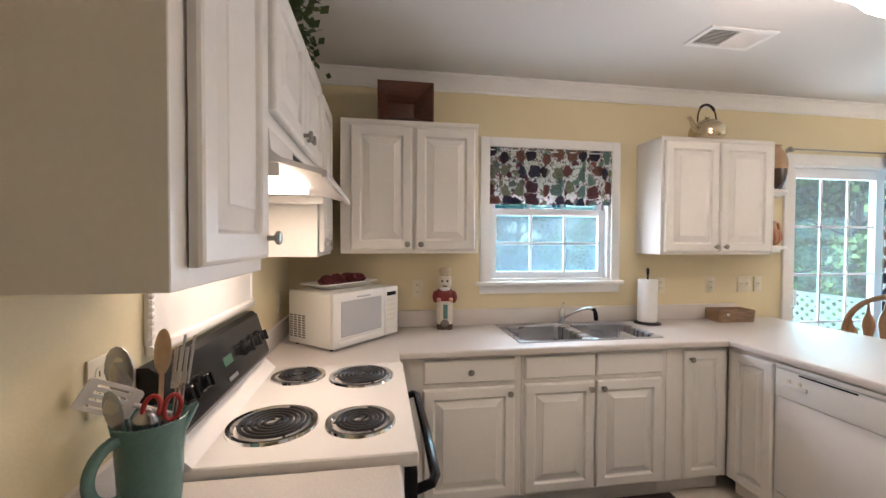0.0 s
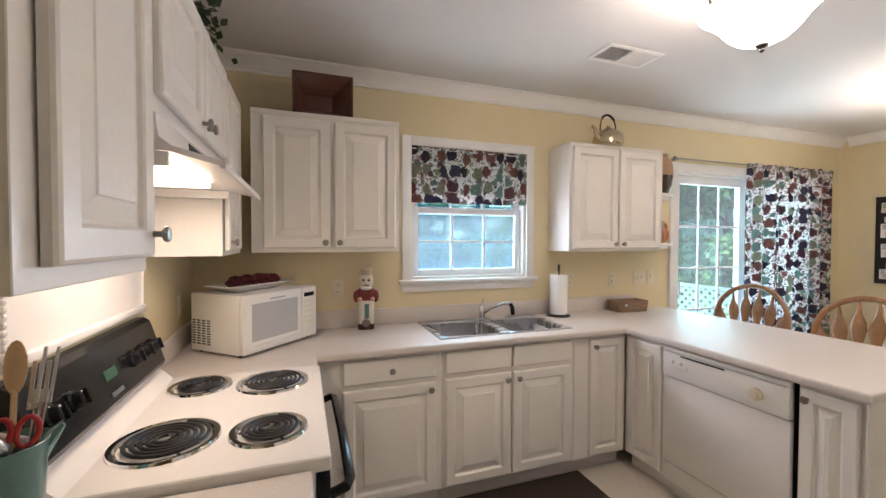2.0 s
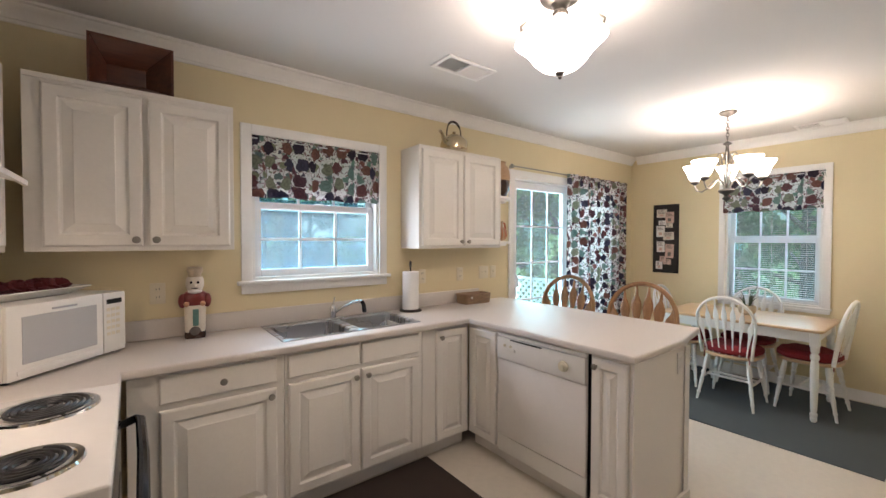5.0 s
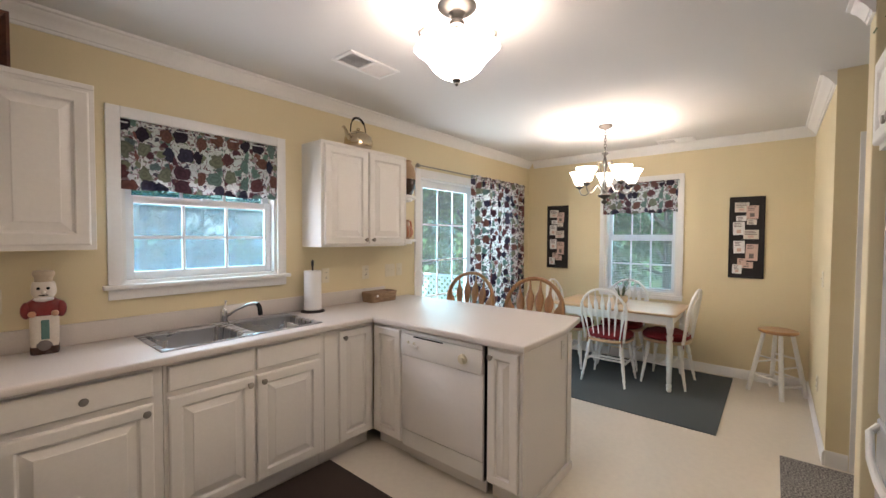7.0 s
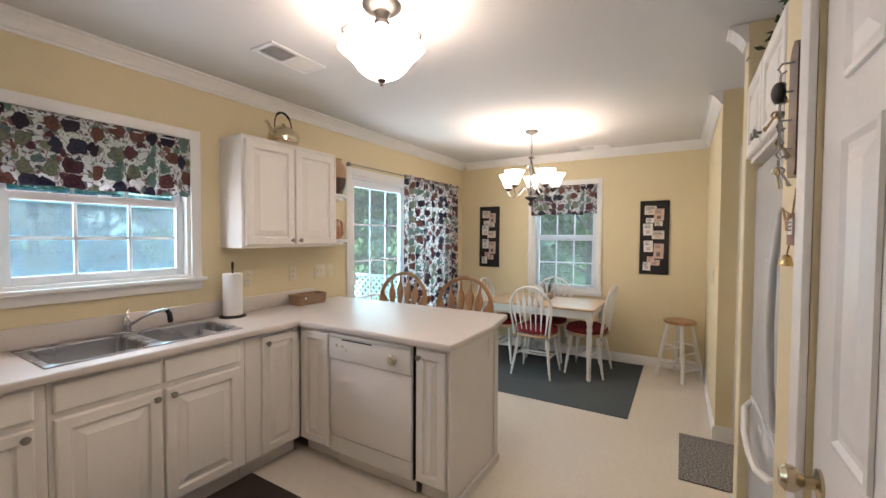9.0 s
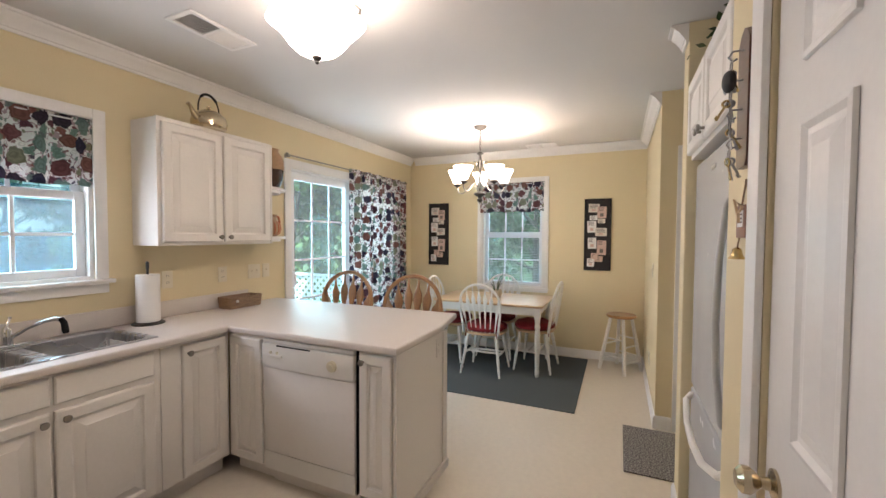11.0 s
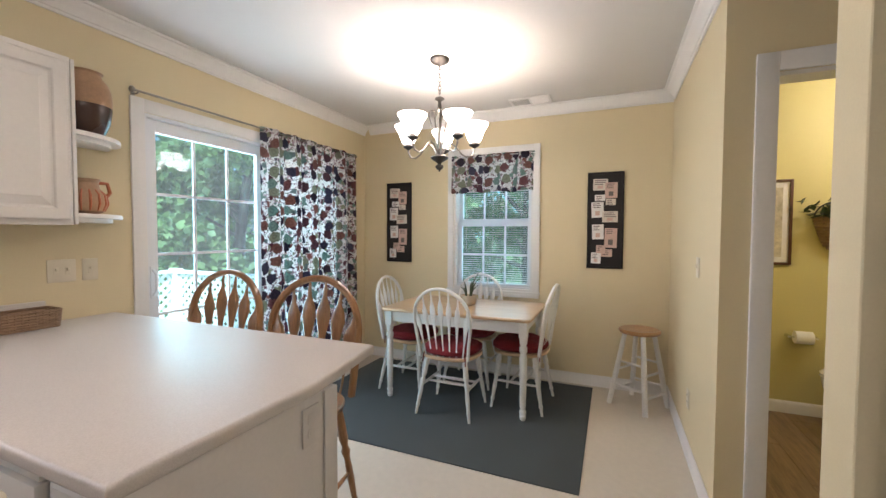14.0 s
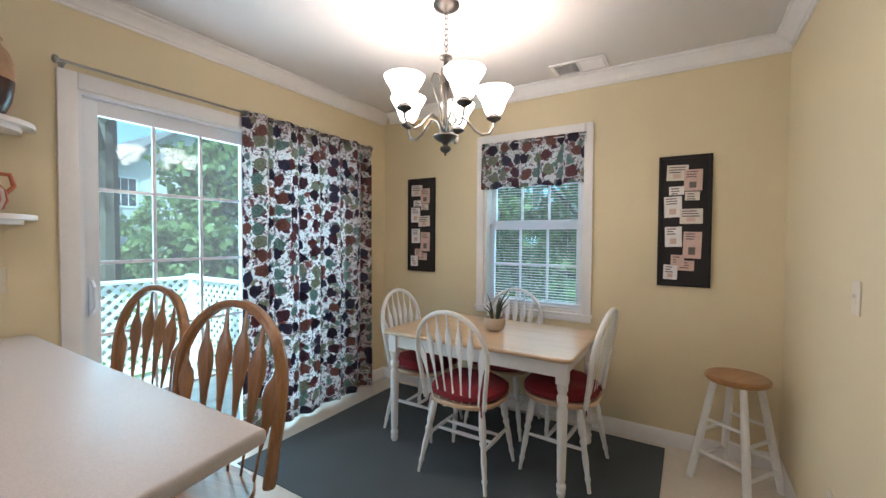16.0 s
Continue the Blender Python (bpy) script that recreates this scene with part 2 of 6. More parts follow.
def leafy(name, col):
    m = bpy.data.materials.new(name)
    nt, b = nodes_of(m)
    L = nt.links.new
    g = nt.nodes.new("ShaderNodeNewGeometry")
    cr = nt.nodes.new("ShaderNodeValToRGB")
    cr.color_ramp.elements[0].color = (col[0] * 0.7, col[1] * 0.72, col[2] * 0.8, 1)
    cr.color_ramp.elements[1].color = (col[0] * 1.6, col[1] * 1.45, col[2] * 1.2, 1)
    L(g.outputs["Random Per Island"], cr.inputs["Fac"])
    L(cr.outputs["Color"], b.inputs["Base Color"])
    b.inputs["Roughness"].default_value = 0.5
    out = nt.nodes["Material Output"]
    ts, mx = nt.nodes.new("ShaderNodeBsdfTranslucent"), nt.nodes.new("ShaderNodeMixShader")
    L(cr.outputs["Color"], ts.inputs["Color"])
    mx.inputs[0].default_value = 0.45
    L(b.outputs[0], mx.inputs[1])
    L(ts.outputs[0], mx.inputs[2])
    L(mx.outputs[0], out.inputs["Surface"])
    return m


M = {
    "wall": paint("pale_yellow_wall_paint", (0.70, 0.60, 0.385), 0.62, var=0.035, scale=1.4, fine=160, bump=0.10),
    "bathwall": paint("olive_yellow_wall_paint", (0.62, 0.55, 0.24), 0.6, var=0.035, scale=1.4, fine=160, bump=0.10),
    "ceiling": paint("flat_white_ceiling_paint", (0.66, 0.65, 0.63), 0.85, var=0.03, scale=1.2, fine=220, bump=0.12),
    "trim": paint("white_gloss_trim_paint", (0.78, 0.77, 0.75), 0.34, var=0.03, scale=5, fine=60, bump=0.02),
    "cabinet": paint("white_thermofoil", (0.78, 0.745, 0.695), 0.34, var=0.03, scale=3, fine=70, bump=0.02),
    "cabside": paint("off_white_laminate_side", (0.70, 0.66, 0.62), 0.45, var=0.04, scale=2.5, fine=90, bump=0.03),
    "laminate": speckle("beige_speckled_laminate", (0.605, 0.555, 0.515), (0.575, 0.525, 0.485), (0.635, 0.585, 0.545), 0.40, 260, 0.0),
    "vinyl": paint("cream_sheet_vinyl", (0.64, 0.585, 0.50), 0.30, var=0.06, scale=1.1, fine=26, bump=0.06),
    "enamel": paint("white_enamel", (0.80, 0.765, 0.735), 0.18, var=0.02, scale=4, fine=40, bump=0.0),
    "plastic": paint("white_appliance_plastic", (0.74, 0.72, 0.68), 0.32, var=0.02, scale=6, fine=120, bump=0.03),
    # white fridge doors, their dim shaded look put into a greyer colour
    "fridge": paint("white_fridge_steel_dimmed", (0.50, 0.51, 0.52), 0.24, var=0.02, scale=4, fine=160, bump=0.02),
    "ivory": paint("ivory_plastic", (0.62, 0.56, 0.42), 0.35, var=0.03, bump=0.0),
    "almond": paint("light_switch_plastic", (0.70, 0.63, 0.49), 0.32, var=0.02, bump=0.0),
    "black": paint("black_gloss_plastic", (0.012, 0.012, 0.013), 0.16, var=0.2, bump=0.0),
    "knobsteel": paint("satin_knob_metal", (0.55, 0.46, 0.32), 0.22, metal=1.0, var=0.06, bump=0.0),
    "blackmat": paint("black_matt_rubber", (0.02, 0.019, 0.018), 0.55, var=0.2, bump=0.04),
    "coil": paint("dark_burner_coil", (0.03, 0.03, 0.032), 0.42, metal=0.6, var=0.3, bump=0.05),
    "chrome": paint("chrome", (0.72, 0.72, 0.72), 0.09, metal=1.0, var=0.03, bump=0.0),
    "steel": paint("brushed_steel", (0.42, 0.42, 0.43), 0.27, metal=1.0, var=0.06, fine=120, bump=0.03, stretch=(1, 12, 1)),
    "nickel": paint("brushed_nickel", (0.30, 0.28, 0.25), 0.30, metal=1.0, var=0.08, bump=0.02),
    "pewter": paint("dark_pewter", (0.085, 0.078, 0.070), 0.40, metal=1.0, var=0.12, bump=0.03),
    "brass": paint("worn_brass", (0.62, 0.46, 0.22), 0.22, metal=1.0, var=0.1, bump=0.01),
    "kettle": paint("polished_bronze_tone_steel", (0.60, 0.49, 0.33), 0.13, metal=1.0, var=0.05, bump=0.0),
    "shade": glowing("lit_frosted_glass", (1.0, 0.90, 0.77), 6.2),
    "flushshade": glowing("lit_alabaster_glass", (1.0, 0.90, 0.77), 7.0),
    "hoodlens": glowing("lit_hood_lens", (1.0, 0.86, 0.64), 2.6),
    "display": glowing("green_clock_digits", (0.1, 0.8, 0.3), 0.03, (0.01, 0.02, 0.01)),
    "darkglass": paint("dark_oven_glass", (0.01, 0.01, 0.012), 0.05, var=0.1, bump=0.0),
    "greyglass": paint("grey_microwave_window", (0.44, 0.44, 0.445), 0.2, var=0.05, fine=300, bump=0.02),
    "pane": thin_glass("window_pane_glass", (0.70, 0.97, 1.0)),
    "clear": glass("clear_jar_glass", (0.93, 0.95, 0.94)),
    "vinylwhite": paint("white_window_vinyl", (0.78, 0.80, 0.82), 0.36, var=0.02, bump=0.01),
    "screen": insect_screen("insect_screen_blue_haze"),
    "slat": paint("white_blind_slat", (0.74, 0.76, 0.78), 0.42, var=0.03, bump=0.0),
    "maple": wood("pale_maple", (0.65, 0.46, 0.28), (0.55, 0.36, 0.20), 0.36, 5, "y", 0.2),
    "oak": wood("golden_oak", (0.40, 0.205, 0.085), (0.24, 0.105, 0.038), 0.32, 7, "z", 0.35),
    "oakseat": wood("golden_oak_flat", (0.42, 0.22, 0.09), (0.26, 0.115, 0.04), 0.3, 7, "x", 0.35),
    "cherry": wood("dark_cherry", (0.12, 0.035, 0.016), (0.05, 0.014, 0.008), 0.3, 6, "x", 0.4),
    "plank": wood("brown_bathroom_plank", (0.30, 0.20, 0.11), (0.14, 0.085, 0.045), 0.42, 5, "x", 0.1, 0.15),
    "whitewood": paint("white_painted_wood", (0.76, 0.75, 0.72), 0.33, var=0.04, scale=8, fine=60, bump=0.03),
    "red": paint("crimson_cotton", (0.20, 0.010, 0.014), 0.85, var=0.18, scale=9, fine=300, bump=0.3),
    "rug": paint("charcoal_ribbed_rug", (0.066, 0.080, 0.084), 0.92, var=0.16, scale=3, fine=380, bump=0.6),
    "brownmat": paint("dark_brown_mat", (0.040, 0.025, 0.019), 0.9, var=0.2, scale=4, fine=300, bump=0.5),
    "greymat": speckle("grey_speckled_mat", (0.17, 0.16, 0.15), (0.06, 0.055, 0.05), (0.32, 0.30, 0.28), 0.95, 100, 0.6),
    "floral": floral("floral_cotton"),
    "board": paint("black_felt_board", (0.012, 0.009, 0.008), 0.7, var=0.2, bump=0.15),
    "card_a": paint("cream_paper", (0.66, 0.60, 0.52), 0.7, var=0.08, scale=24, fine=90, bump=0.02),
    "card_b": paint("pink_paper", (0.60, 0.42, 0.35), 0.7, var=0.12, scale=24, fine=90, bump=0.02),
    "card_c": paint("white_paper", (0.74, 0.72, 0.70), 0.7, var=0.08, scale=24, fine=90, bump=0.02),
    "ink": paint("grey_print", (0.16, 0.13, 0.12), 0.7, var=0.1, bump=0.0),
    "paper": paint("white_tissue", (0.80, 0.79, 0.77), 0.9, var=0.03, fine=240, bump=0.3),
    "wicker": wood("brown_wicker", (0.38, 0.25, 0.15), (0.17, 0.10, 0.055), 0.6, 40, "x", 0.0),
    "terra": paint("tan_stoneware", (0.40, 0.235, 0.125), 0.42, var=0.18, scale=8, bump=0.1),
    "umber": paint("dark_umber_glaze", (0.055, 0.026, 0.018), 0.25, var=0.15, bump=0.03),
    "orange": paint("orange_stripe_glaze", (0.46, 0.13, 0.05), 0.35, var=0.12, bump=0.03),
    "teal": paint("sage_teal_glaze", (0.11, 0.22, 0.20), 0.2, var=0.1, scale=7, bump=0.02),
    "cookred": paint("dark_red_glaze", (0.17, 0.016, 0.016), 0.3, var=0.15, bump=0.0),
    "redplastic": paint("red_plastic", (0.36, 0.02, 0.02), 0.3, var=0.05, bump=0.0),
    "leaf": leafy("houseplant_leaf", (0.045, 0.075, 0.030)),
    "agave": leafy("grey_green_spike", (0.10, 0.13, 0.075)),
    "clay": paint("beige_pot", (0.52, 0.42, 0.30), 0.55, var=0.1, scale=12, bump=0.1),
    "rose": paint("dried_rose_petals", (0.10, 0.010, 0.014), 0.8, var=0.4, scale=30, bump=0.3),
    "skin": paint("figurine_face_glaze", (0.55, 0.30, 0.18), 0.35, var=0.06, bump=0.0),
    "porcelain": paint("white_porcelain", (0.80, 0.79, 0.76), 0.12, var=0.02, bump=0.0),
    "print": paint("botanical_print", (0.52, 0.47, 0.36), 0.6, var=0.35, scale=14, fine=40, bump=0.0),
    "grass": paint("lawn_grass", (0.085, 0.155, 0.040), 0.9, var=0.35, scale=0.8, fine=40, bump=0.4),
    "bark": paint("grey_bark", (0.10, 0.085, 0.070), 0.9, var=0.35, scale=5, fine=40, bump=0.7, stretch=(1, 1, 0.2)),
    "maple_leaf": leafy("broad_green_leaf", (0.150, 0.235, 0.105)),
    "fir_leaf": leafy("blue_green_needle", (0.085, 0.130, 0.100)),
    "siding": paint("white_house_siding", (0.62, 0.63, 0.64), 0.6, var=0.05, bump=0.1),
    "roof": paint("grey_roof_shingle", (0.10, 0.10, 0.105), 0.85, var=0.25, fine=30, bump=0.4),
    "fence": wood("weathered_fence_wood", (0.16, 0.125, 0.10), (0.07, 0.055, 0.045), 0.85, 6, "z", 0.0, 0.2),
    "deck": wood("pale_painted_deck", (0.56, 0.55, 0.52), (0.42, 0.41, 0.39), 0.6, 4, "x", 0.0, 0.06),
    "lattice": paint("white_lattice_vinyl", (0.78, 0.79, 0.80), 0.45, var=0.03, bump=0.02),
    "bluewin": paint("dark_house_window", (0.05, 0.07, 0.10), 0.08, var=0.2, bump=0.0),
    "cable": paint("dark_cable", (0.02, 0.02, 0.02), 0.5, var=0.1, bump=0.0),
    "tag": paint("worn_tag_wood", (0.22, 0.085, 0.04), 0.5, var=0.2, bump=0.1),
}
M["black"].node_tree.nodes["Principled BSDF"].inputs["Specular IOR Level"].default_value = 0.22

# ---- mesh helpers ----
def box(x0, x1, y0, y1, z0, z1, bev=0.0, seg=2):
    bm = bmesh.new()
    bmesh.ops.create_cube(bm, size=1)
    for v in bm.verts:
        v.co = (x0 + (v.co.x + 0.5) * (x1 - x0), y0 + (v.co.y + 0.5) * (y1 - y0), z0 + (v.co.z + 0.5) * (z1 - z0))
    if bev:
        bmesh.ops.bevel(bm, geom=bm.edges[:], offset=bev, segments=seg, profile=0.6, affect="EDGES")
    return bm


def join(*bms):
    out = bms[0]
    for b in bms[1:]:
        me = bpy.data.meshes.new("tmp")
        b.to_mesh(me)
        b.free()
        out.from_mesh(me)
        bpy.data.meshes.remove(me)
    return out


def xf(bm, m):
    bm.transform(m)
    return bm


def rings(loops, cap0=True, cap1=True, closed=False):
    """A skin over loops of equally many points."""
    bm = bmesh.new()
    vs = [[bm.verts.new(p) for p in lp] for lp in loops]
    n = len(loops[0])
    for a, b in zip(vs, vs[1:] + ([vs[0]] if closed else [])):
        for i in range(n):
            bm.faces.new((a[i], a[(i + 1) % n], b[(i + 1) % n], b[i]))
    if cap0 and not closed:
        bm.faces.new(vs[0][::-1])
    if cap1 and not closed:
        bm.faces.new(vs[-1])
    bmesh.ops.recalc_face_normals(bm, faces=bm.faces[:])
    return bm


def lathe(prof, seg=24, cap0=True, cap1=True):
    lp = [[(max(r, 0.0004) * math.cos(2 * math.pi * i / seg), max(r, 0.0004) * math.sin(2 * math.pi * i / seg), z) for i in range(seg)] for r, z in prof]
    return rings(lp, cap0, cap1)


def tube(pts, r, seg=8, flat=1.0, closed=False):
    """A round bar along points; r may be a list; flat squeezes the section."""
    pts = [Vector(p) for p in pts]
    n = len(pts)
    rs = r if isinstance(r, (list, tuple)) else [r] * n
    loops, up = [], None
    for i, p in enumerate(pts):
        if closed:
            d = (pts[(i + 1) % n] - pts[i - 1]).normalized()
        else:
            d = (pts[min(i + 1, n - 1)] - pts[max(i - 1, 0)]).normalized()
        if up is None:
            up = Vector((0, 0, 1)) if abs(d.z) < 0.9 else Vector((0, 1, 0))
        s = d.cross(up).normalized()
        up = s.cross(d).normalized()
        loops.append([p + rs[i] * (math.cos(2 * math.pi * k / seg) * s + flat * math.sin(2 * math.pi * k / seg) * up) for k in range(seg)])
    return rings(loops, closed=closed)


def panel(w, h, prof):
    """Concentric rectangles in the xz plane, facing -y; prof: (inset, height proud of the back)."""
    lp = [[(i, -d, i), (w - i, -d, i), (w - i, -d, h - i), (i, -d, h - i)] for i, d in prof]
    return rings(lp)


def rrect(cx, cy, w, h, r, z, n=5):
    out = []
    for sx, sy, a0 in ((1, 1, 0), (-1, 1, 90), (-1, -1, 180), (1, -1, 270)):
        for k in range(n):
            a = radians(a0 + 90 * k / (n - 1))
            out.append((cx + sx * (w / 2 - r) + r * math.cos(a), cy + sy * (h / 2 - r) + r * math.sin(a), z))
    return out


def prism(poly, z0, z1, bev=0.0):
    bm = rings([[(x, y, z0) for x, y in poly], [(x, y, z1) for x, y in poly]])
    if bev:
        es = [e for e in bm.edges if all(abs(v.co.z - z1) < 1e-6 for v in e.verts)]
        bmesh.ops.bevel(bm, geom=es, offset=bev, segments=2, profile=0.6, affect="EDGES")
    return bm


def extrude_x(prof, x0, x1):
    """A moulding along x of a yz profile."""
    return rings([[(x0, y, z) for y, z in prof], [(x1, y, z) for y, z in prof]])


def mesh_of(name, bm, material, angle=32):
    me = bpy.data.meshes.new(name)
    bm.to_mesh(me)
    bm.free()
    me.materials.append(material if not isinstance(material, str) else M[material])
    for p in me.polygons:
        p.use_smooth = True
    me.set_sharp_from_angle(angle=radians(angle))
    return me


def part(name, bm, material, parent, label="", at=None):
    me = bm if isinstance(bm, bpy.types.Mesh) else mesh_of(name, bm, material)
    ob = new(name, me)
    ob.parent = parent
    if at is not None:
        ob.matrix_basis = at
    if label:
        ob["label"] = label
    return ob


def thing(name, label, category, m=None, group="", kind="", bm=None, material=None):
    """A top-level thing: an Empty at its base, or one plain mesh."""
    ob = new(name, mesh_of(name, bm, material) if bm else None)
    if bm is None:
        ob.empty_display_size = 0.05
    ob.matrix_basis = m or Matrix()
    return tagged(ob, label, category, group, kind)


def structure(name, bm, material, label, category="", m=None):
    return thing(name, label, category or name.split("_")[0], m, kind="structure", bm=bm, material=material)


def wall_with(x0, x1, z0, z1, y0, y1, holes):
    """A wall slab along x between y0 and y1 with rectangular openings (x0, x1, z0, z1) through it."""
    xs = sorted({x0, x1, *[h[0] for h in holes], *[h[1] for h in holes]})
    zs = sorted({z0, z1, *[h[2] for h in holes], *[h[3] for h in holes]})
    bm = bmesh.new()
    for a, b in zip(xs, xs[1:]):
        for c, d in zip(zs, zs[1:]):
            if not any(h[0] <= a and b <= h[1] and h[2] <= c and d <= h[3] for h in holes):
                bm.faces.new([bm.verts.new(p) for p in ((a, y0, c), (b, y0, c), (b, y0, d), (a, y0, d))])
    bmesh.ops.remove_doubles(bm, verts=bm.verts[:], dist=1e-5)
    ret = bmesh.ops.extrude_face_region(bm, geom=bm.faces[:])
    for v in ret["geom"]:
        if isinstance(v, bmesh.types.BMVert):
            v.co.y = y1
    bmesh.ops.recalc_face_normals(bm, faces=bm.faces[:])
    return bm


ROT_LEFT = pose(0, 0, 0, 0, 0, 90)      # fronts that face +x
ROT_RIGHT = pose(0, 0, 0, 0, 0, -90)    # fronts that face -x


def put(x, y, z, turn=0.0):
    return pose(x, y, z, 0, 0, turn)

# ---- the rooms ----
BACK, LEFT, END, RIGHT, DRIGHT, CEIL = 2.70, -0.585, 5.320, -0.33, -0.30, 2.533
WIN = (0.684, 1.560, 1.199, 2.098)          # kitchen window: x0, x1, z0, z1
SLIDE = (3.040, 4.860, 0.0, 2.065)          # sliding door
DWIN = (0.831, 1.628, 0.807, 2.133)         # dining window: y0, y1, z0, z1

structure("floor", box(-0.71, 5.46, -2.42, 2.84, -0.12, 0.0), "vinyl", "cream sheet vinyl floor with a soft sheen")
structure("ceiling", box(-0.71, 5.46, -2.42, 2.84, CEIL, CEIL + 0.15), "ceiling", "flat white painted ceiling")
# unseen roof, added to keep the sun off the rooms
structure("roof", extrude_x([(-3.0, 2.70), (3.2, 2.70), (0.1, 4.3)], -1.2, 5.9), "roof", "unseen grey shingle roof added to block the sun")
structure("wall_north", wall_with(-0.71, 5.46, 0, CEIL, BACK, BACK + 0.14, [WIN, SLIDE]), "wall", "pale yellow painted wall with window and sliding door")
structure("wall_east", wall_with(-2.42, 2.70, 0, CEIL, -END - 0.14, -END, [DWIN]), "wall", "pale yellow painted wall with a window", m=ROT_LEFT)
structure("wall_west", box(LEFT - 0.12, LEFT, -0.45, BACK, 0, CEIL), "wall", "pale yellow painted wall behind the range")
# the first opening is invented; it leads to the added dark passage
structure("wall_south", wall_with(LEFT - 0.12, 1.76, 0, CEIL, RIGHT - 0.12, RIGHT, [(-0.45, 0.42, 0, 2.06), (0.590, 1.410, 0, 2.045)]), "wall", "pale yellow painted wall with a panelled door")
structure("wall_fridge_side", box(1.66, 1.76, -1.15, RIGHT - 0.12, 0, CEIL), "wall", "pale yellow wall beside the refrigerator")
structure("wall_fridge_back", box(1.66, 2.79, -1.27, -1.15, 0, CEIL), "wall", "pale yellow wall behind the refrigerator")
structure("wall_stub", box(2.645, 2.785, -1.15, RIGHT, 0, CEIL, 0.003, 1), "wall", "narrow pale yellow wall end beside the refrigerator")
structure("wall_hall", box(2.785, 3.68, -2.02, -1.90, 0, CEIL), "wall", "pale yellow wall at the end of the small hall")
structure("wall_hall_side", box(2.665, 2.785, -2.02, -1.27, 0, CEIL), "wall", "pale yellow side wall of the small hall")
structure("wall_bathroom_door", wall_with(-2.30, DRIGHT, 0, CEIL, -3.80, -3.68, [(-1.24, -0.49, 0, 2.045)]), "wall", "pale yellow wall with the bathroom doorway", m=ROT_LEFT)
structure("wall_dining_south", box(3.80, END, DRIGHT - 0.12, DRIGHT, 0, CEIL), "wall", "pale yellow painted dining wall")
structure("wall_bathroom_lining_east", box(END - 0.012, END - 0.002, -2.30, -0.435, 0, CEIL), "bathwall", "olive yellow bathroom wall")
structure("wall_bathroom_lining_north", box(3.802, END - 0.014, -0.432, -0.422, 0, CEIL), "bathwall", "olive yellow bathroom wall")
structure("wall_bathroom_lining_west", box(3.802, 3.810, -2.30, -1.27, 0, CEIL), "bathwall", "olive yellow bathroom wall beside the doorway")
structure("wall_bathroom_south", box(3.68, 5.46, -2.42, -2.30, 0, CEIL), "bathwall", "olive yellow bathroom wall")
# unseen unlit passage, added to swallow bounce light near the range
structure("wall_passage_west", box(LEFT - 0.12, LEFT, -2.42, -0.45, 0, CEIL), "wall", "pale yellow wall of an unseen passage added to cut bounce light")
structure("wall_passage_east", box(0.48, 0.60, -2.42, -0.45, 0, CEIL), "wall", "pale yellow wall of an unseen passage added to cut bounce light")
structure("wall_passage_south", box(LEFT - 0.12, 0.60, -2.54, -2.42, 0, CEIL), "wall", "pale yellow end wall of the unseen passage added to cut bounce light")
structure("wall_pantry", box(0.5, 1.66, -1.2, -1.1, 0, CEIL), "wall", "pale wall behind the panelled door")

CROWN = [(0, 0), (0, -0.094), (-0.011, -0.094), (-0.014, -0.080), (-0.020, -0.077), (-0.023, -0.067), (-0.046, -0.036), (-0.060, -0.026), (-0.064, -0.017), (-0.080, -0.013), (-0.080, 0)]


def crown(name, a, b, m):
    structure(name, extrude_x([(y, z - 0.001) for y, z in CROWN], a, b), "trim", "white moulded crown trim along the ceiling", "trim", m)


crown("trim_crown_north", LEFT, END, pose(0, BACK - 0.001, CEIL))
crown("trim_crown_east", -BACK + 0.08, -DRIGHT - 0.002, pose(END - 0.001, 0, CEIL) @ ROT_RIGHT)
crown("trim_crown_west", RIGHT, BACK - 0.08, pose(LEFT + 0.001, 0, CEIL) @ ROT_LEFT)
crown("trim_crown_dining_south", -END + 0.08, -3.675, pose(0, DRIGHT + 0.001, CEIL) @ pose(0, 0, 0, 0, 0, 180))
crown("trim_crown_stub", -2.785, -2.645, pose(0, RIGHT + 0.001, CEIL) @ pose(0, 0, 0, 0, 0, 180))
crown("trim_crown_south", -1.76, -LEFT - 0.08, pose(0, RIGHT + 0.001, CEIL) @ pose(0, 0, 0, 0, 0, 180))

BASE = [(0, 0.001), (-0.014, 0.001), (-0.014, 0.080), (-0.009, 0.092), (-0.004, 0.100), (0, 0.100)]


def base(name, a, b, m):
    structure(name, extrude_x(BASE, a, b), "trim", "white painted baseboard along the wall", "baseboard", m)


base("baseboard_east", -2.70, -DRIGHT - 0.014, pose(END - 0.001, 0, 0) @ ROT_RIGHT)
base("baseboard_dining_south", -END + 0.014, -3.667, pose(0, DRIGHT + 0.001, 0) @ pose(0, 0, 0, 0, 0, 180))
base("baseboard_bath_wall", 0.30, 0.407, pose(3.679, 0, 0) @ ROT_RIGHT)
base("baseboard_stub", -2.785, -2.645, pose(0, RIGHT + 0.001, 0) @ pose(0, 0, 0, 0, 0, 180))
base("baseboard_north", 4.99, END - 0.014, pose(0, BACK - 0.001, 0))
base("baseboard_bathroom_east", 0.46, 2.29, pose(END - 0.013, 0, 0) @ ROT_RIGHT)
base("baseboard_hall", 2.80, 3.675, pose(0, -1.899, 0) @ pose(0, 0, 0, 0, 0, 0) @ Matrix.Scale(-1, 4, (0, 1, 0)))


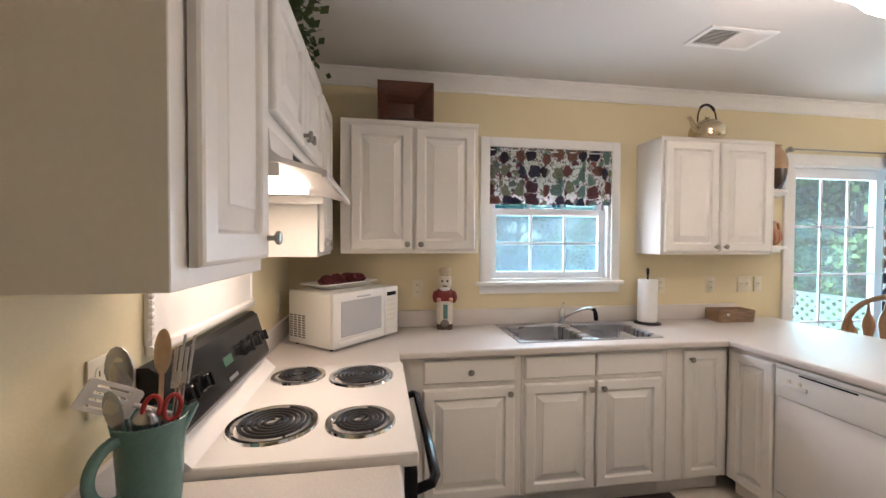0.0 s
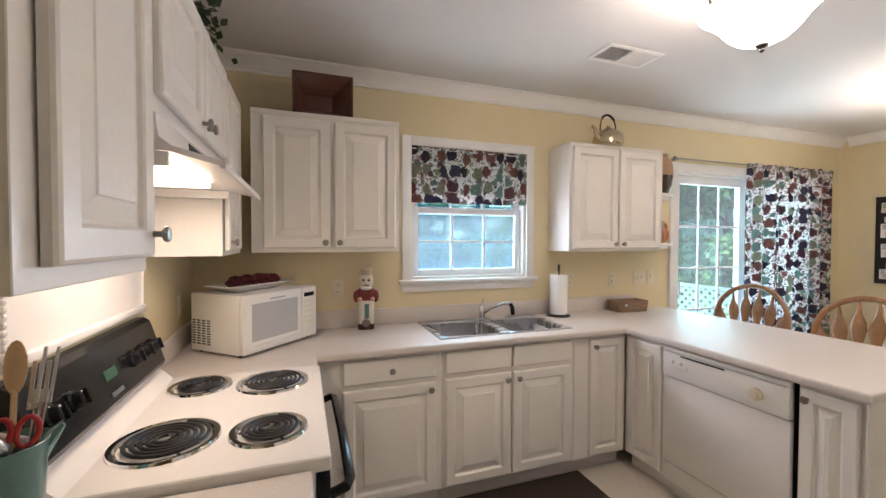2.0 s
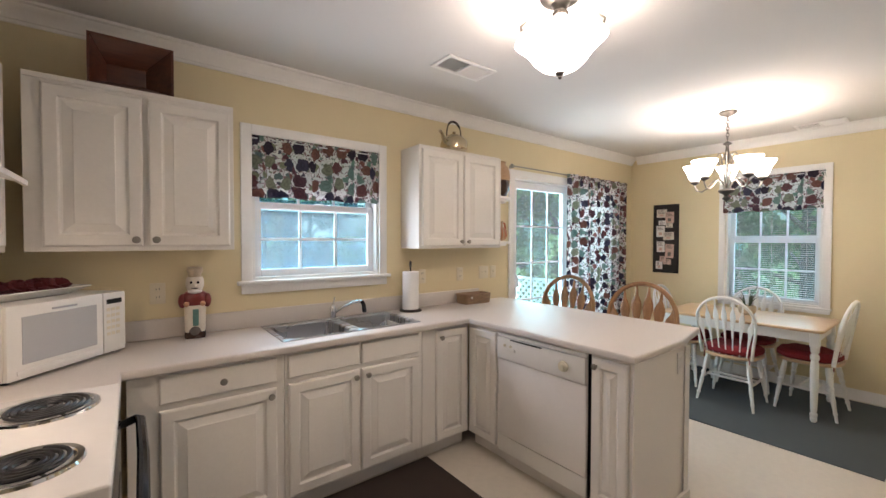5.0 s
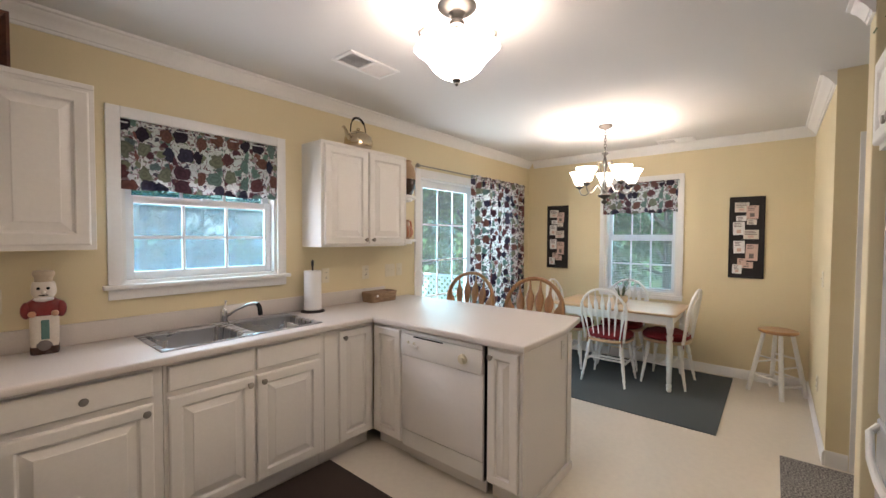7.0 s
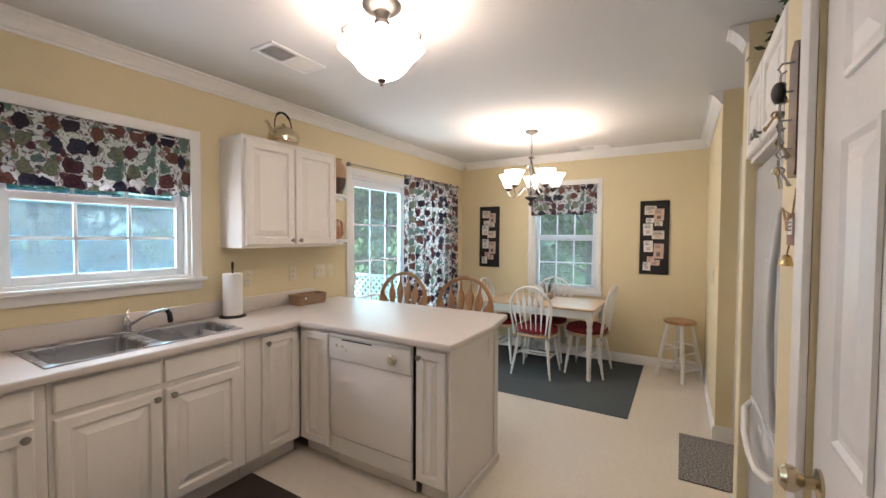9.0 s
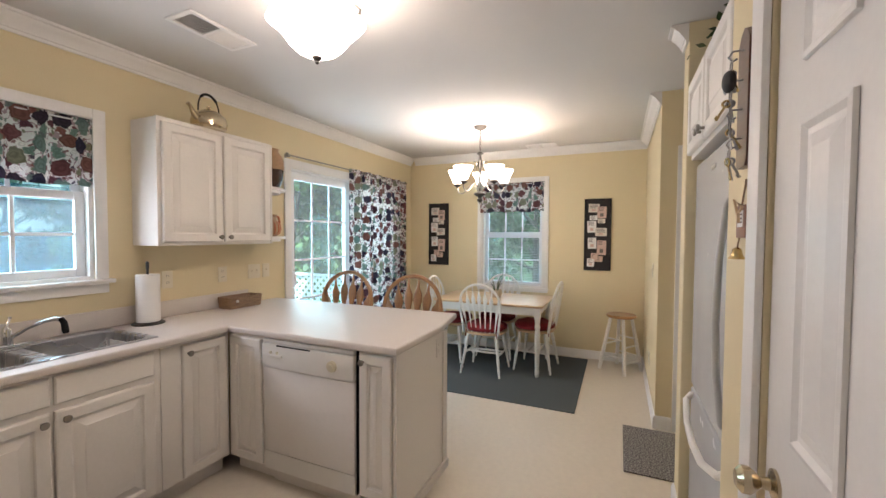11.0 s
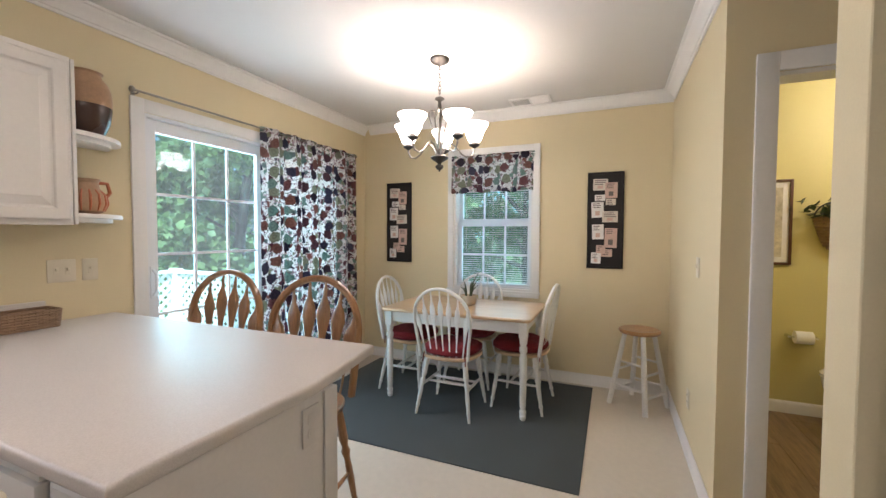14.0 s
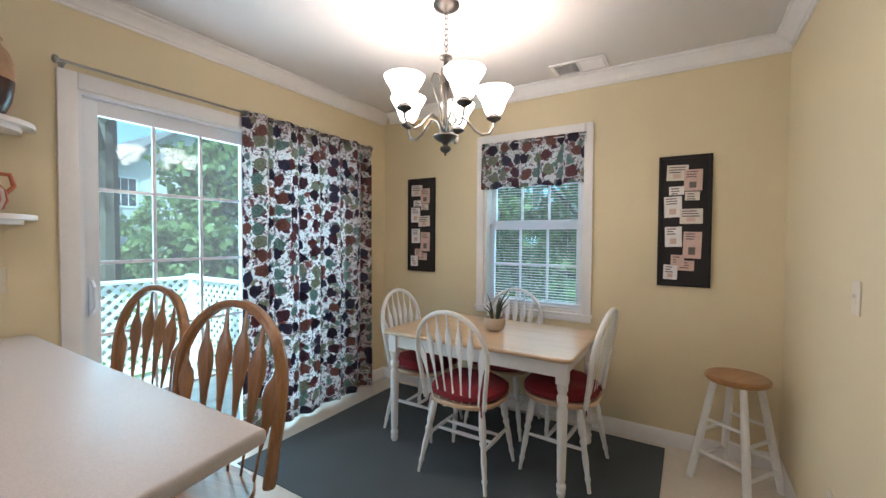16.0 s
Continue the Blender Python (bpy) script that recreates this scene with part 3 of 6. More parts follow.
def casing(name, w, h, width, m, label, sill=False, thick=0.018):
    """Door or window casing round an opening w by h (x from 0, z from 0), proud towards -y."""
    j = join(box(-width, 0, -thick, -0.001, 0 if not sill else -0.01, h + width, 0.004), box(w, w + width, -thick, -0.001, 0 if not sill else -0.01, h + width, 0.004),
             box(0, w, -thick, -0.001, h, h + width, 0.004))
    return structure(name, j, "trim", label, "trim", m)


# kitchen window
def sash(prefix, w, h, cols, rows, par, m, stile=0.045, dep=0.028):
    fr = join(box(0, stile, 0, dep, 0, h, 0.003), box(w - stile, w, 0, dep, 0, h, 0.003), box(stile, w - stile, 0, dep, 0, stile, 0.003), box(stile, w - stile, 0, dep, h - stile, h, 0.003))
    f = part("window_frame", fr, "vinylwhite", par, "", m)
    pw, ph = (w - 2 * stile) / cols, (h - 2 * stile) / rows
    for i in range(1, cols):
        x = stile + i * pw
        part("muntin", box(x - 0.009, x + 0.009, dep * 0.3, dep * 0.75, stile, h - stile, 0.002, 1), "vinylwhite", f)
    for k in range(1, rows):
        z = stile + k * ph
        part("muntin", box(stile, w - stile, dep * 0.32, dep * 0.73, z - 0.009, z + 0.009, 0.002, 1), "vinylwhite", f)
    g = part("pane", box(stile - 0.004, w - stile + 0.004, dep * 0.48, dep * 0.56, stile - 0.004, h - stile + 0.004), "pane", f, "clear window glass")
    g.visible_shadow = False
    return f


def jamb(w, h, d):
    return join(box(0, 0.02, 0, d, 0, h), box(w - 0.02, w, 0, d, 0, h), box(0.02, w - 0.02, 0, d, h - 0.02, h), box(0.02, w - 0.02, 0, d, 0, 0.02))


w1 = thing("window_1", "white vinyl double-hung window over the sink", "window", put(WIN[0], BACK, WIN[2]), kind="structure")
ww, wh = WIN[1] - WIN[0], WIN[3] - WIN[2]
part("jamb", xf(jamb(ww, wh, 0.135), put(0, 0.003, 0)), "trim", w1)
sash("lower", ww - 0.04, 0.475, 3, 2, w1, put(0.02, 0.045, 0.02))
sash("upper", ww - 0.04, 0.435, 3, 2, w1, put(0.02, 0.080, wh - 0.455))
part("insect_screen", box(0.021, ww - 0.021, 0.118, 0.119, 0.021, 0.52), "screen", w1, "fine insect screen coloured with a blue daylight haze")
part("window_lock", box(ww / 2 - 0.03, ww / 2 + 0.03, 0.03, 0.045, 0.485, 0.50, 0.004), "vinylwhite", w1)
part("window_sill", join(box(-0.085, ww + 0.085, -0.045, 0.045, -0.022, 0.002, 0.006), box(-0.062, ww + 0.062, -0.018, -0.001, -0.078, -0.022, 0.004)), "trim", w1)
casing("trim_window_1", ww, wh, 0.062, put(WIN[0], BACK, WIN[2]), "white casing round the kitchen window", True)

# dining window
dw, dh = DWIN[1] - DWIN[0], DWIN[3] - DWIN[2]
w2 = thing("window_2", "white double-hung dining window with lowered blinds", "window", pose(END, DWIN[1], DWIN[2]) @ ROT_RIGHT, kind="structure")
part("jamb", xf(jamb(dw, dh, 0.135), put(0, 0.003, 0)), "trim", w2)
sash("lower", dw - 0.04, 0.65, 3, 2, w2, put(0.02, 0.070, 0.02))
sash("upper", dw - 0.04, 0.65, 3, 2, w2, put(0.02, 0.102, dh - 0.67))
part("window_sill", join(box(-0.07, dw + 0.07, -0.022, 0.065, -0.020, 0.002, 0.005), box(-0.06, dw + 0.06, -0.018, -0.001, -0.055, -0.020, 0.004)), "trim", w2)
casing("trim_window_2", dw, dh, 0.062, pose(END, DWIN[1], DWIN[2]) @ ROT_RIGHT, "white casing round the dining window", True)

# sliding door
sl = thing("door_sliding", "white sliding glass patio door with grilles, closed", "door", put(SLIDE[0], BACK, 0), kind="structure")
sw, sh = SLIDE[1] - SLIDE[0], SLIDE[3]
part("door_frame", xf(jamb(sw, sh, 0.13), put(0, 0.004, 0.001)), "vinylwhite", sl)
for i, (xo, yo) in enumerate(((0.02, 0.045), (sw / 2 - 0.02, 0.085))):
    p = sash("door", sw / 2, sh - 0.04, 3, 5, sl, put(xo, yo, 0.02), 0.075, 0.035)
    if i == 0:
        part("door_handle", join(box(0.022, 0.050, -0.012, 0.0, 0.93, 1.13, 0.004), tube([(0.036, -0.010, 0.95), (0.036, -0.045, 0.98), (0.036, -0.045, 1.08), (0.036, -0.010, 1.11)], 0.009, 8)), "vinylwhite", p, "white pull handle")
casing("trim_sliding_door", sw, sh, 0.075, put(SLIDE[0], BACK, 0), "wide white casing round the sliding door")

# bathroom doorway and the panelled door
casing("trim_bathroom_door", 0.75, 2.045, 0.08, pose(3.68, -0.49, 0) @ ROT_RIGHT, "white casing round the bathroom doorway")
structure("jamb_bathroom_door", join(box(0, 0.004, 0, 0.118, 0, 2.044), box(0.732, 0.75, 0, 0.118, 0, 2.044), box(0.004, 0.732, 0, 0.118, 2.026, 2.044)), "trim", "white bathroom door jamb", "trim", pose(3.681, -0.49, 0) @ ROT_RIGHT)
for z in (1.78, 1.02, 0.25):
    structure("hinge", join(box(3.755, 3.797, -0.497, -0.4945, z - 0.045, z + 0.045), xf(lathe([(0.006, -0.045), (0.006, 0.045)], 8), put(3.801, -0.500, z))), "pewter", "dark door hinge on the jamb", "hinge")
casing("trim_panel_door", 0.815, 2.045, 0.085, pose(1.410, RIGHT, 0) @ pose(0, 0, 0, 0, 0, 180), "white fluted casing round the panelled door")

pd = thing("door_panelled", "white six-panel interior door, closed", "door", pose(1.405, RIGHT - 0.012, 0.006) @ pose(0, 0, 0, 0, 0, 180), kind="structure")
PW, PH = 0.805, 2.03
part("door_leaf", box(0, PW, 0, 0.035, 0, PH, 0.002), "trim", pd)
for x in (0.150, 0.460):
    for z, h in ((0.22, 0.66), (1.05, 0.625), (1.785, 0.195)):
        pl_ = part("panel", xf(panel(0.190, h, [(0, 0.001), (0.002, 0.008), (0.012, 0.010), (0.022, 0.002), (0.034, 0.002), (0.060, 0.010), (0.062, 0.0105)]), put(x, 0.0, z)), "trim", pd)
        for p in pl_.data.polygons:
            p.use_smooth = False
kn = xf(lathe([(0.033, 0), (0.033, 0.006), (0.014, 0.012), (0.012, 0.028), (0.020, 0.036), (0.029, 0.048), (0.029, 0.062), (0.018, 0.072), (0, 0.074)], 20), pose(0.068, 0, 0.925, 90, 0, 0))
part("door_knob", kn, "knobsteel", pd, "satin metal door knob")

# ---- kitchen: cabinets and counters ----
DOOR = [(0, 0.0), (0, 0.012), (0.003, 0.017), (0.008, 0.020), (0.050, 0.020), (0.054, 0.016), (0.057, 0.008), (0.064, 0.006), (0.098, 0.017), (0.101, 0.0195), (0.104, 0.0198)]
NARROW = [(0, 0.0), (0, 0.012), (0.003, 0.017), (0.008, 0.020), (0.046, 0.020), (0.050, 0.016), (0.052, 0.008), (0.058, 0.006), (0.084, 0.017), (0.086, 0.0195), (0.087, 0.0198)]
SLAB = [(0, 0.0), (0, 0.012), (0.006, 0.018), (0.010, 0.0185)]
KNOB = mesh_of("knob", xf(lathe([(0.007, 0), (0.006, 0.010), (0.007, 0.014), (0.015, 0.019), (0.0165, 0.024), (0.014, 0.028), (0, 0.030)], 16), pose(0, 0, 0, 90, 0, 0)), "nickel")


def front(par, name, x, z, w, h, prof, knob=None, y=-0.001):
    f = part(name, panel(w, h, prof), "cabinet", par, "", put(x, y, z))
    for p in f.data.polygons:
        p.use_smooth = False
    if knob:
        part("knob", KNOB, None, f, "brushed nickel knob", put(knob[0], -0.020, knob[1]))
    return f


def base_cabinet(m, w, fronts, label, side=False, depth=0.575):
    """fronts: (kind, x, z, w, h, knob) in the unit's own frame; the face frame is at y = 0."""
    c = thing("base_cabinet", label, "cabinet", m, "white base cabinets")
    if "sink" in label:
        part("face_frame", box(0.0008, w - 0.0008, 0, 0.019, 0.105, 0.872, 0.0015, 1), "cabinet", c)
        part("side_panel", box(0.0008, 0.017, 0.0195, depth, 0.105, 0.872), "cabinet", c)
        part("side_panel", box(w - 0.017, w - 0.0008, 0.0195, depth, 0.105, 0.872), "cabinet", c)
        part("bottom_panel", box(0.0175, w - 0.0175, 0.0195, depth, 0.105, 0.122), "cabinet", c)
    else:
        part("body", box(0.0008, w - 0.0008, 0, depth, 0.105, 0.872, 0.0015, 1), "cabinet", c)
    part("toe_kick", box(0.0008, w - 0.0008, 0.065, 0.085, 0.0, 0.105), "cabside", c)
    for kind, x, z, fw, fh, knob in fronts:
        front(c, kind, x, z, fw, fh, SLAB if "drawer" in kind else (NARROW if fw < 0.3 else DOOR), knob)
    return c


FACE = 2.147
base_cabinet(put(0.076, FACE, 0), 0.637, [("drawer_front", 0.112, 0.735, 0.486, 0.122, (0.245, 0.06)), ("door", 0.112, 0.118, 0.486, 0.588, (0.455, 0.555))], "white base cabinet with one drawer over a raised-panel door")
base_cabinet(put(0.714, FACE, 0), 0.860, [("false_drawer", 0.017, 0.738, 0.398, 0.120, None), ("false_drawer", 0.430, 0.738, 0.394, 0.120, None),
             ("door", 0.018, 0.118, 0.397, 0.592, (0.368, 0.555)), ("door", 0.430, 0.118, 0.394, 0.592, (0.030, 0.555))], "white sink base cabinet with two raised-panel doors")
base_cabinet(put(1.575, FACE, 0), 0.397, [("door", 0.106, 0.118, 0.262, 0.735, (0.030, 0.690))], "white corner base cabinet with a tall narrow door")
base_cabinet(pose(1.975, 2.145, 0) @ ROT_RIGHT, 0.300, [("door", 0.034, 0.118, 0.250, 0.735, None)], "white corner base cabinet side with a narrow door")
base_cabinet(pose(1.975, 1.188, 0) @ ROT_RIGHT, 0.230, [("door", 0.012, 0.118, 0.190, 0.738, (0.028, 0.700))], "white narrow base cabinet beside the dishwasher")
base_cabinet(pose(0.000, 0.690, 0) @ ROT_LEFT, 0.425, [("drawer_front", 0.015, 0.745, 0.395, 0.122, (0.2, 0.06)), ("door", 0.015, 0.128, 0.395, 0.59, (0.36, 0.555))], "white base cabinet beside the range")
# end and back of the peninsula
pe = thing("peninsula_panel", "off-white panel closing the peninsula end", "panel", kind="")
part("end_panel", box(1.958, 2.555, 0.956, 0.968, 0.0, 0.872, 0.002, 1), "cabside", pe)
part("corner_stile", box(2.512, 2.572, 0.948, 0.955, 0.0, 0.872, 0.002, 1), "cabside", pe)
part("back_panel", box(2.556, 2.572, 0.956, 2.699, 0.0, 0.872, 0.002, 1), "cabside", pe)
part("base_shoe", box(1.965, 2.580, 0.938, 0.955, 0.0, 0.055, 0.003, 1), "cabside", pe)
part("shoe_back", box(2.573, 2.584, 0.956, 2.699, 0.0, 0.055, 0.003, 1), "cabside", pe)


SX0, SX1, SY0, SY1 = 0.722, 1.600, 2.195, 2.672   # sink cut-out


def counter_bm(poly_cells, z0, z1, round_r=0.012, clip=None):
    """A slab out of rectangles (x0, x1, y0, y1) that share edges, its outer top and bottom edges rounded."""
    bm = bmesh.new()
    for x0, x1, y0, y1 in poly_cells:
        bm.faces.new([bm.verts.new((x, y, z0)) for x, y in ((x0, y0), (x1, y0), (x1, y1), (x0, y1))])
    bmesh.ops.remove_doubles(bm, verts=bm.verts[:], dist=1e-5)
    for v in bm.verts:
        if clip and abs(v.co.x - clip[0]) < 1e-4 and abs(v.co.y - clip[1]) < 1e-4:
            v.co.x, v.co.y = clip[2], clip[3]
    r = bmesh.ops.extrude_face_region(bm, geom=bm.faces[:])
    for v in r["geom"]:
        if isinstance(v, bmesh.types.BMVert):
            v.co.z = z1
    bmesh.ops.recalc_face_normals(bm, faces=bm.faces[:])
    es = [e for e in bm.edges if len(e.link_faces) == 2 and abs(e.verts[0].co.z - e.verts[1].co.z) < 1e-6 and e.calc_face_angle(0) > 1
          and not (SX0 < (e.verts[0].co.x + e.verts[1].co.x) / 2 < SX1 and SY0 < (e.verts[0].co.y + e.verts[1].co.y) / 2 < SY1)]
    bmesh.ops.bevel(bm, geom=es, offset=round_r, segments=4, profile=0.5, affect="EDGES")
    return bm


hx0, hx1, hy0, hy1 = SX0 + 0.012, SX1 - 0.012, SY0 + 0.012, SY1 - 0.012
xs = [LEFT + 0.002, 0.064, hx0, hx1, 1.935, 2.470, 2.872]
cells = []
ys = [0.942, 1.890, 2.100, hy0, hy1, 2.698]
for a, b in zip(xs, xs[1:]):
    for c, d in zip(ys, ys[1:]):
        ok = c >= 2.100 or (a >= 1.935) or (b <= 0.064 and c >= 1.890)
        if ok and not (a == hx0 and c == hy0):
            cells.append((a, b, c, d))
ct = thing("countertop", "beige speckled laminate countertop with rounded edges", "countertop")
part("worktop", counter_bm(cells, 0.874, 0.914, clip=(2.872, 0.942, 2.884, 1.012)), "laminate", ct)
part("backsplash", join(box(LEFT + 0.020, 2.57, 2.680, 2.6985, 0.915, 1.022, 0.006), box(LEFT + 0.002, LEFT + 0.019, 1.895, 2.6985, 0.915, 1.022, 0.006)), "laminate", ct)
ct2 = thing("countertop", "short beige laminate countertop beside the range", "countertop")
part("worktop", counter_bm([(LEFT + 0.002, 0.024, 0.670, 1.118)], 0.874, 0.914), "laminate", ct2)
part("backsplash", box(LEFT + 0.002, LEFT + 0.020, 0.675, 1.117, 0.915, 1.022, 0.006), "laminate", ct2)


def wall_cabinet(m, w, z0, z1, doors, label, depth=0.298, end=None):
    c = thing("wall_cabinet", label, "cabinet", m, "white wall cabinets")
    part("body", join(box(0.0008, w - 0.0008, 0, depth, z0, z1, 0.0015, 1), box(0.0008, w - 0.0008, -0.003, 0.02, z1 - 0.02, z1 + 0.004, 0.002, 1)), "cabinet", c)
    for x, dz, dw_, dh_, knob in doors:
        front(c, "door", x, z0 + dz, dw_, dh_, NARROW if dw_ < 0.3 else DOOR, knob, -0.004)
    return c


UZ0, UZ1 = 1.400, 2.150
wall_cabinet(put(-0.252, 2.408, 0), 0.788, UZ0, UZ1, [(0.059, 0.022, 0.340, 0.692, (0.313, 0.030)), (0.420, 0.022, 0.345, 0.692, (0.028, 0.030))], "white two-door wall cabinet with raised panels", 0.290)
wall_cabinet(put(1.755, 2.450, 0), 0.830, UZ0 - 0.010, UZ1, [(0.022, 0.020, 0.388, 0.715, (0.360, 0.032)), (0.424, 0.020, 0.388, 0.715, (0.028, 0.032))], "white two-door wall cabinet with a kettle on top", 0.248)
wall_cabinet(pose(-0.302, 0.688, 0) @ ROT_LEFT, 0.403, UZ0 + 0.004, 2.150, [(0.044, 0.030, 0.340, 0.700, (0.325, 0.045))], "white wall cabinet with one raised-panel door", 0.281)
wall_cabinet(pose(-0.302, 1.093, 0) @ ROT_LEFT, 0.828, 1.745, 2.150, [(0.040, 0.040, 0.384, 0.345, (0.352, 0.030)), (0.432, 0.040, 0.384, 0.345, (0.028, 0.030))], "white short wall cabinet over the range hood", 0.281)
wall_cabinet(pose(-0.302, 1.923, 0) @ ROT_LEFT, 0.474, UZ0, 2.150, [(0.030, 0.022, 0.330, 0.700, (0.028, 0.035))], "white corner wall cabinet", 0.281)
# rounded corner shelves at the end of the wall cabinet
cs = thing("corner_shelf", "white rounded open corner shelves", "shelf", put(2.587, 2.698, 0))
for z in (1.424, 1.815):
    poly = [(0, 0), (0, -0.245)] + [(0.02 + 0.285 * math.sin(radians(a)), -0.245 * math.cos(radians(a))) for a in range(5, 91, 9)] + [(0.305, 0)]
    part("shelf", join(prism(poly, z, z + 0.022, 0.005), prism([(x * 0.86, y * 0.86) for x, y in poly], z - 0.020, z, 0.0)), "cabinet", cs)
part("back_board", box(0.001, 0.016, -0.250, -0.001, 1.392, 2.150, 0.002, 1), "cabinet", cs)

# ---- kitchen: sink and tap ----
sk = thing("kitchen_sink", "double-bowl stainless steel drop-in sink", "sink", put(0, 0, 0.9145))
mid = (SX0 + SX1) / 2
for a, b in ((SX0, mid), (mid, SX1)):
    cx, w = (a + b) / 2, b - a
    cy, h = (SY0 + SY1) / 2, SY1 - SY0
    lp = [rrect(cx, cy, w, h, 0.006, 0.0), rrect(cx, cy, w, h, 0.006, 0.003), rrect(cx, cy, w - 0.006, h - 0.006, 0.010, 0.006)]
    by, bh = cy - 0.025, h - 0.10
    lp += [rrect(cx, by, w - 0.055, bh + 0.008, 0.055, 0.006), rrect(cx, by, w - 0.067, bh - 0.004, 0.055, -0.002), rrect(cx, by, w - 0.080, bh - 0.020, 0.055, -0.14),
           rrect(cx, by, w - 0.12, bh - 0.06, 0.05, -0.17), rrect(cx, by, 0.10, 0.10, 0.05, -0.176)]
    part("bowl", rings(lp, False, True), "steel", sk)
    part("drain", xf(lathe([(0.045, 0), (0.045, 0.004), (0.032, 0.003), (0.028, -0.002), (0, -0.002)], 20), put(cx, by, -0.176)), "chrome", sk)
fx, fy = 1.175, 2.632
tp = thing("kitchen_tap", "chrome single-lever tap with black spray tip", "tap", put(fx, fy, 0.9208) @ Matrix.Scale(0.85, 4))
part("base_plate", rings([rrect(0, 0, 0.20, 0.05, 0.024, 0), rrect(0, 0, 0.20, 0.05, 0.024, 0.006), rrect(0, 0, 0.19, 0.04, 0.019, 0.012)]), "chrome", tp)
part("body", lathe([(0.026, 0.012), (0.024, 0.05), (0.025, 0.08), (0.020, 0.10), (0.016, 0.108)], 20), "chrome", tp)
part("spout", tube([(0.015, -0.010, 0.05), (0.06, -0.07, 0.10), (0.11, -0.13, 0.135), (0.145, -0.165, 0.145), (0.165, -0.185, 0.138)], [0.012, 0.011, 0.011, 0.013, 0.014], 12), "chrome", tp)
part("spray_head", tube([(0.160, -0.182, 0.146), (0.172, -0.194, 0.120), (0.176, -0.198, 0.070), (0.177, -0.199, 0.058)], [0.014, 0.016, 0.017, 0.014], 12), "black", tp, "black spray tip")
part("lever", join(tube([(0, 0, 0.105), (0.004, 0.004, 0.125), (0.012, 0.0, 0.155)], [0.012, 0.007, 0.006], 10), xf(lathe([(0, -0.009), (0.008, -0.006), (0.010, 0), (0.008, 0.006), (0, 0.009)], 12), put(0.013, 0, 0.160))), "chrome", tp)

# ---- dishwasher ----
dwm = thing("dishwasher", "white built-in dishwasher with a dial", "dishwasher", pose(1.966, 1.843, 0) @ ROT_RIGHT)
part("body", box(0.004, 0.640, 0.018, 0.55, 0.105, 0.868), "plastic", dwm)
part("door", box(0.006, 0.638, -0.012, 0.017, 0.215, 0.700, 0.005), "enamel", dwm)
cp = part("control_panel", join(box(0.006, 0.638, -0.022, 0.017, 0.704, 0.842, 0.006), box(0.006, 0.638, -0.014, 0.017, 0.846, 0.866, 0.004)), "plastic", dwm)
part("vent_slot", box(0.12, 0.36, -0.0245, -0.021, 0.832, 0.840, 0.001, 1), "black", cp)
part("latch", box(0.062, 0.16, -0.030, -0.021, 0.765, 0.785, 0.004), "plastic", cp)
for i in range(2):
    part("button", xf(lathe([(0.009, 0), (0.008, 0.006), (0, 0.007)], 12), pose(0.075 + 0.05 * i, -0.022, 0.795, 90, 0, 0)), "ivory", cp)
part("dial", xf(lathe([(0.030, 0), (0.028, 0.012), (0.016, 0.014), (0.015, 0.020), (0, 0.021)], 24), pose(0.508, -0.022, 0.772, 90, 0, 0)), "ivory", cp, "cream round dial")
part("lower_panel", box(0.006, 0.638, -0.006, 0.017, 0.105, 0.208, 0.004), "plastic", dwm)
# thin black strip added to draw the dark of the side gap
part("gap_shade_strip", box(0.6405, 0.6425, 0.006, 0.05, 0.10, 0.866), "black", dwm)
part("foot", box(0.01, 0.62, 0.06, 0.075, 0.0, 0.104), "cabside", dwm)

# ---- electric range (front faces +x) ----
rg = thing("electric_range", "white electric coil range with black console", "range", pose(0.060, 1.123, 0) @ ROT_LEFT)
part("body", box(0.003, 0.757, 0.030, 0.643, 0.03, 0.895, 0.004), "enamel", rg)
part("cooktop", box(0.0, 0.760, -0.008, 0.600, 0.896, 0.936, 0.010, 3), "enamel", rg)
od = part("oven_door", box(0.010, 0.750, -0.006, 0.029, 0.20, 0.880, 0.006), "black", rg, "black glass oven door")
part("door_window", box(0.15, 0.61, -0.0085, -0.005, 0.38, 0.68, 0.001, 1), "darkglass", od)
part("oven_handle", tube([(0.06, -0.006, 0.80), (0.06, -0.050, 0.815), (0.09, -0.062, 0.818), (0.38, -0.066, 0.818), (0.67, -0.062, 0.818), (0.70, -0.050, 0.815), (0.70, -0.006, 0.80)], [0.014, 0.014, 0.015, 0.016, 0.015, 0.014, 0.014], 10), "black", od, "black bar handle")
part("storage_drawer", box(0.010, 0.750, 0.0, 0.029, 0.035, 0.19, 0.006), "enamel", rg)
con = [(0.590, 0.990), (0.556, 0.998), (0.552, 1.012), (0.600, 1.165), (0.618, 1.178), (0.643, 1.178), (0.643, 0.990)]
cn = part("console", extrude_x(con, 0.002, 0.758), "black", rg, "glossy black control console")
part("console_riser", extrude_x([(0.526, 0.9365), (0.578, 0.9895), (0.642, 0.9895), (0.642, 0.9365)], 0.001, 0.759), "enamel", rg)
slope = math.degrees(math.atan2(0.048, 0.153))
for i, x in enumerate((0.075, 0.165, 0.520, 0.600, 0.685)):
    kb = join(lathe([(0.027, 0), (0.027, 0.006), (0.022, 0.010), (0.020, 0.026), (0.017, 0.029), (0, 0.030)], 20), box(-0.004, 0.004, -0.020, 0.020, 0.024, 0.036, 0.002, 1))
    part("knob", kb, "black", cn, "", pose(x, 0.574, 1.085, 90 - slope, 0, 0))
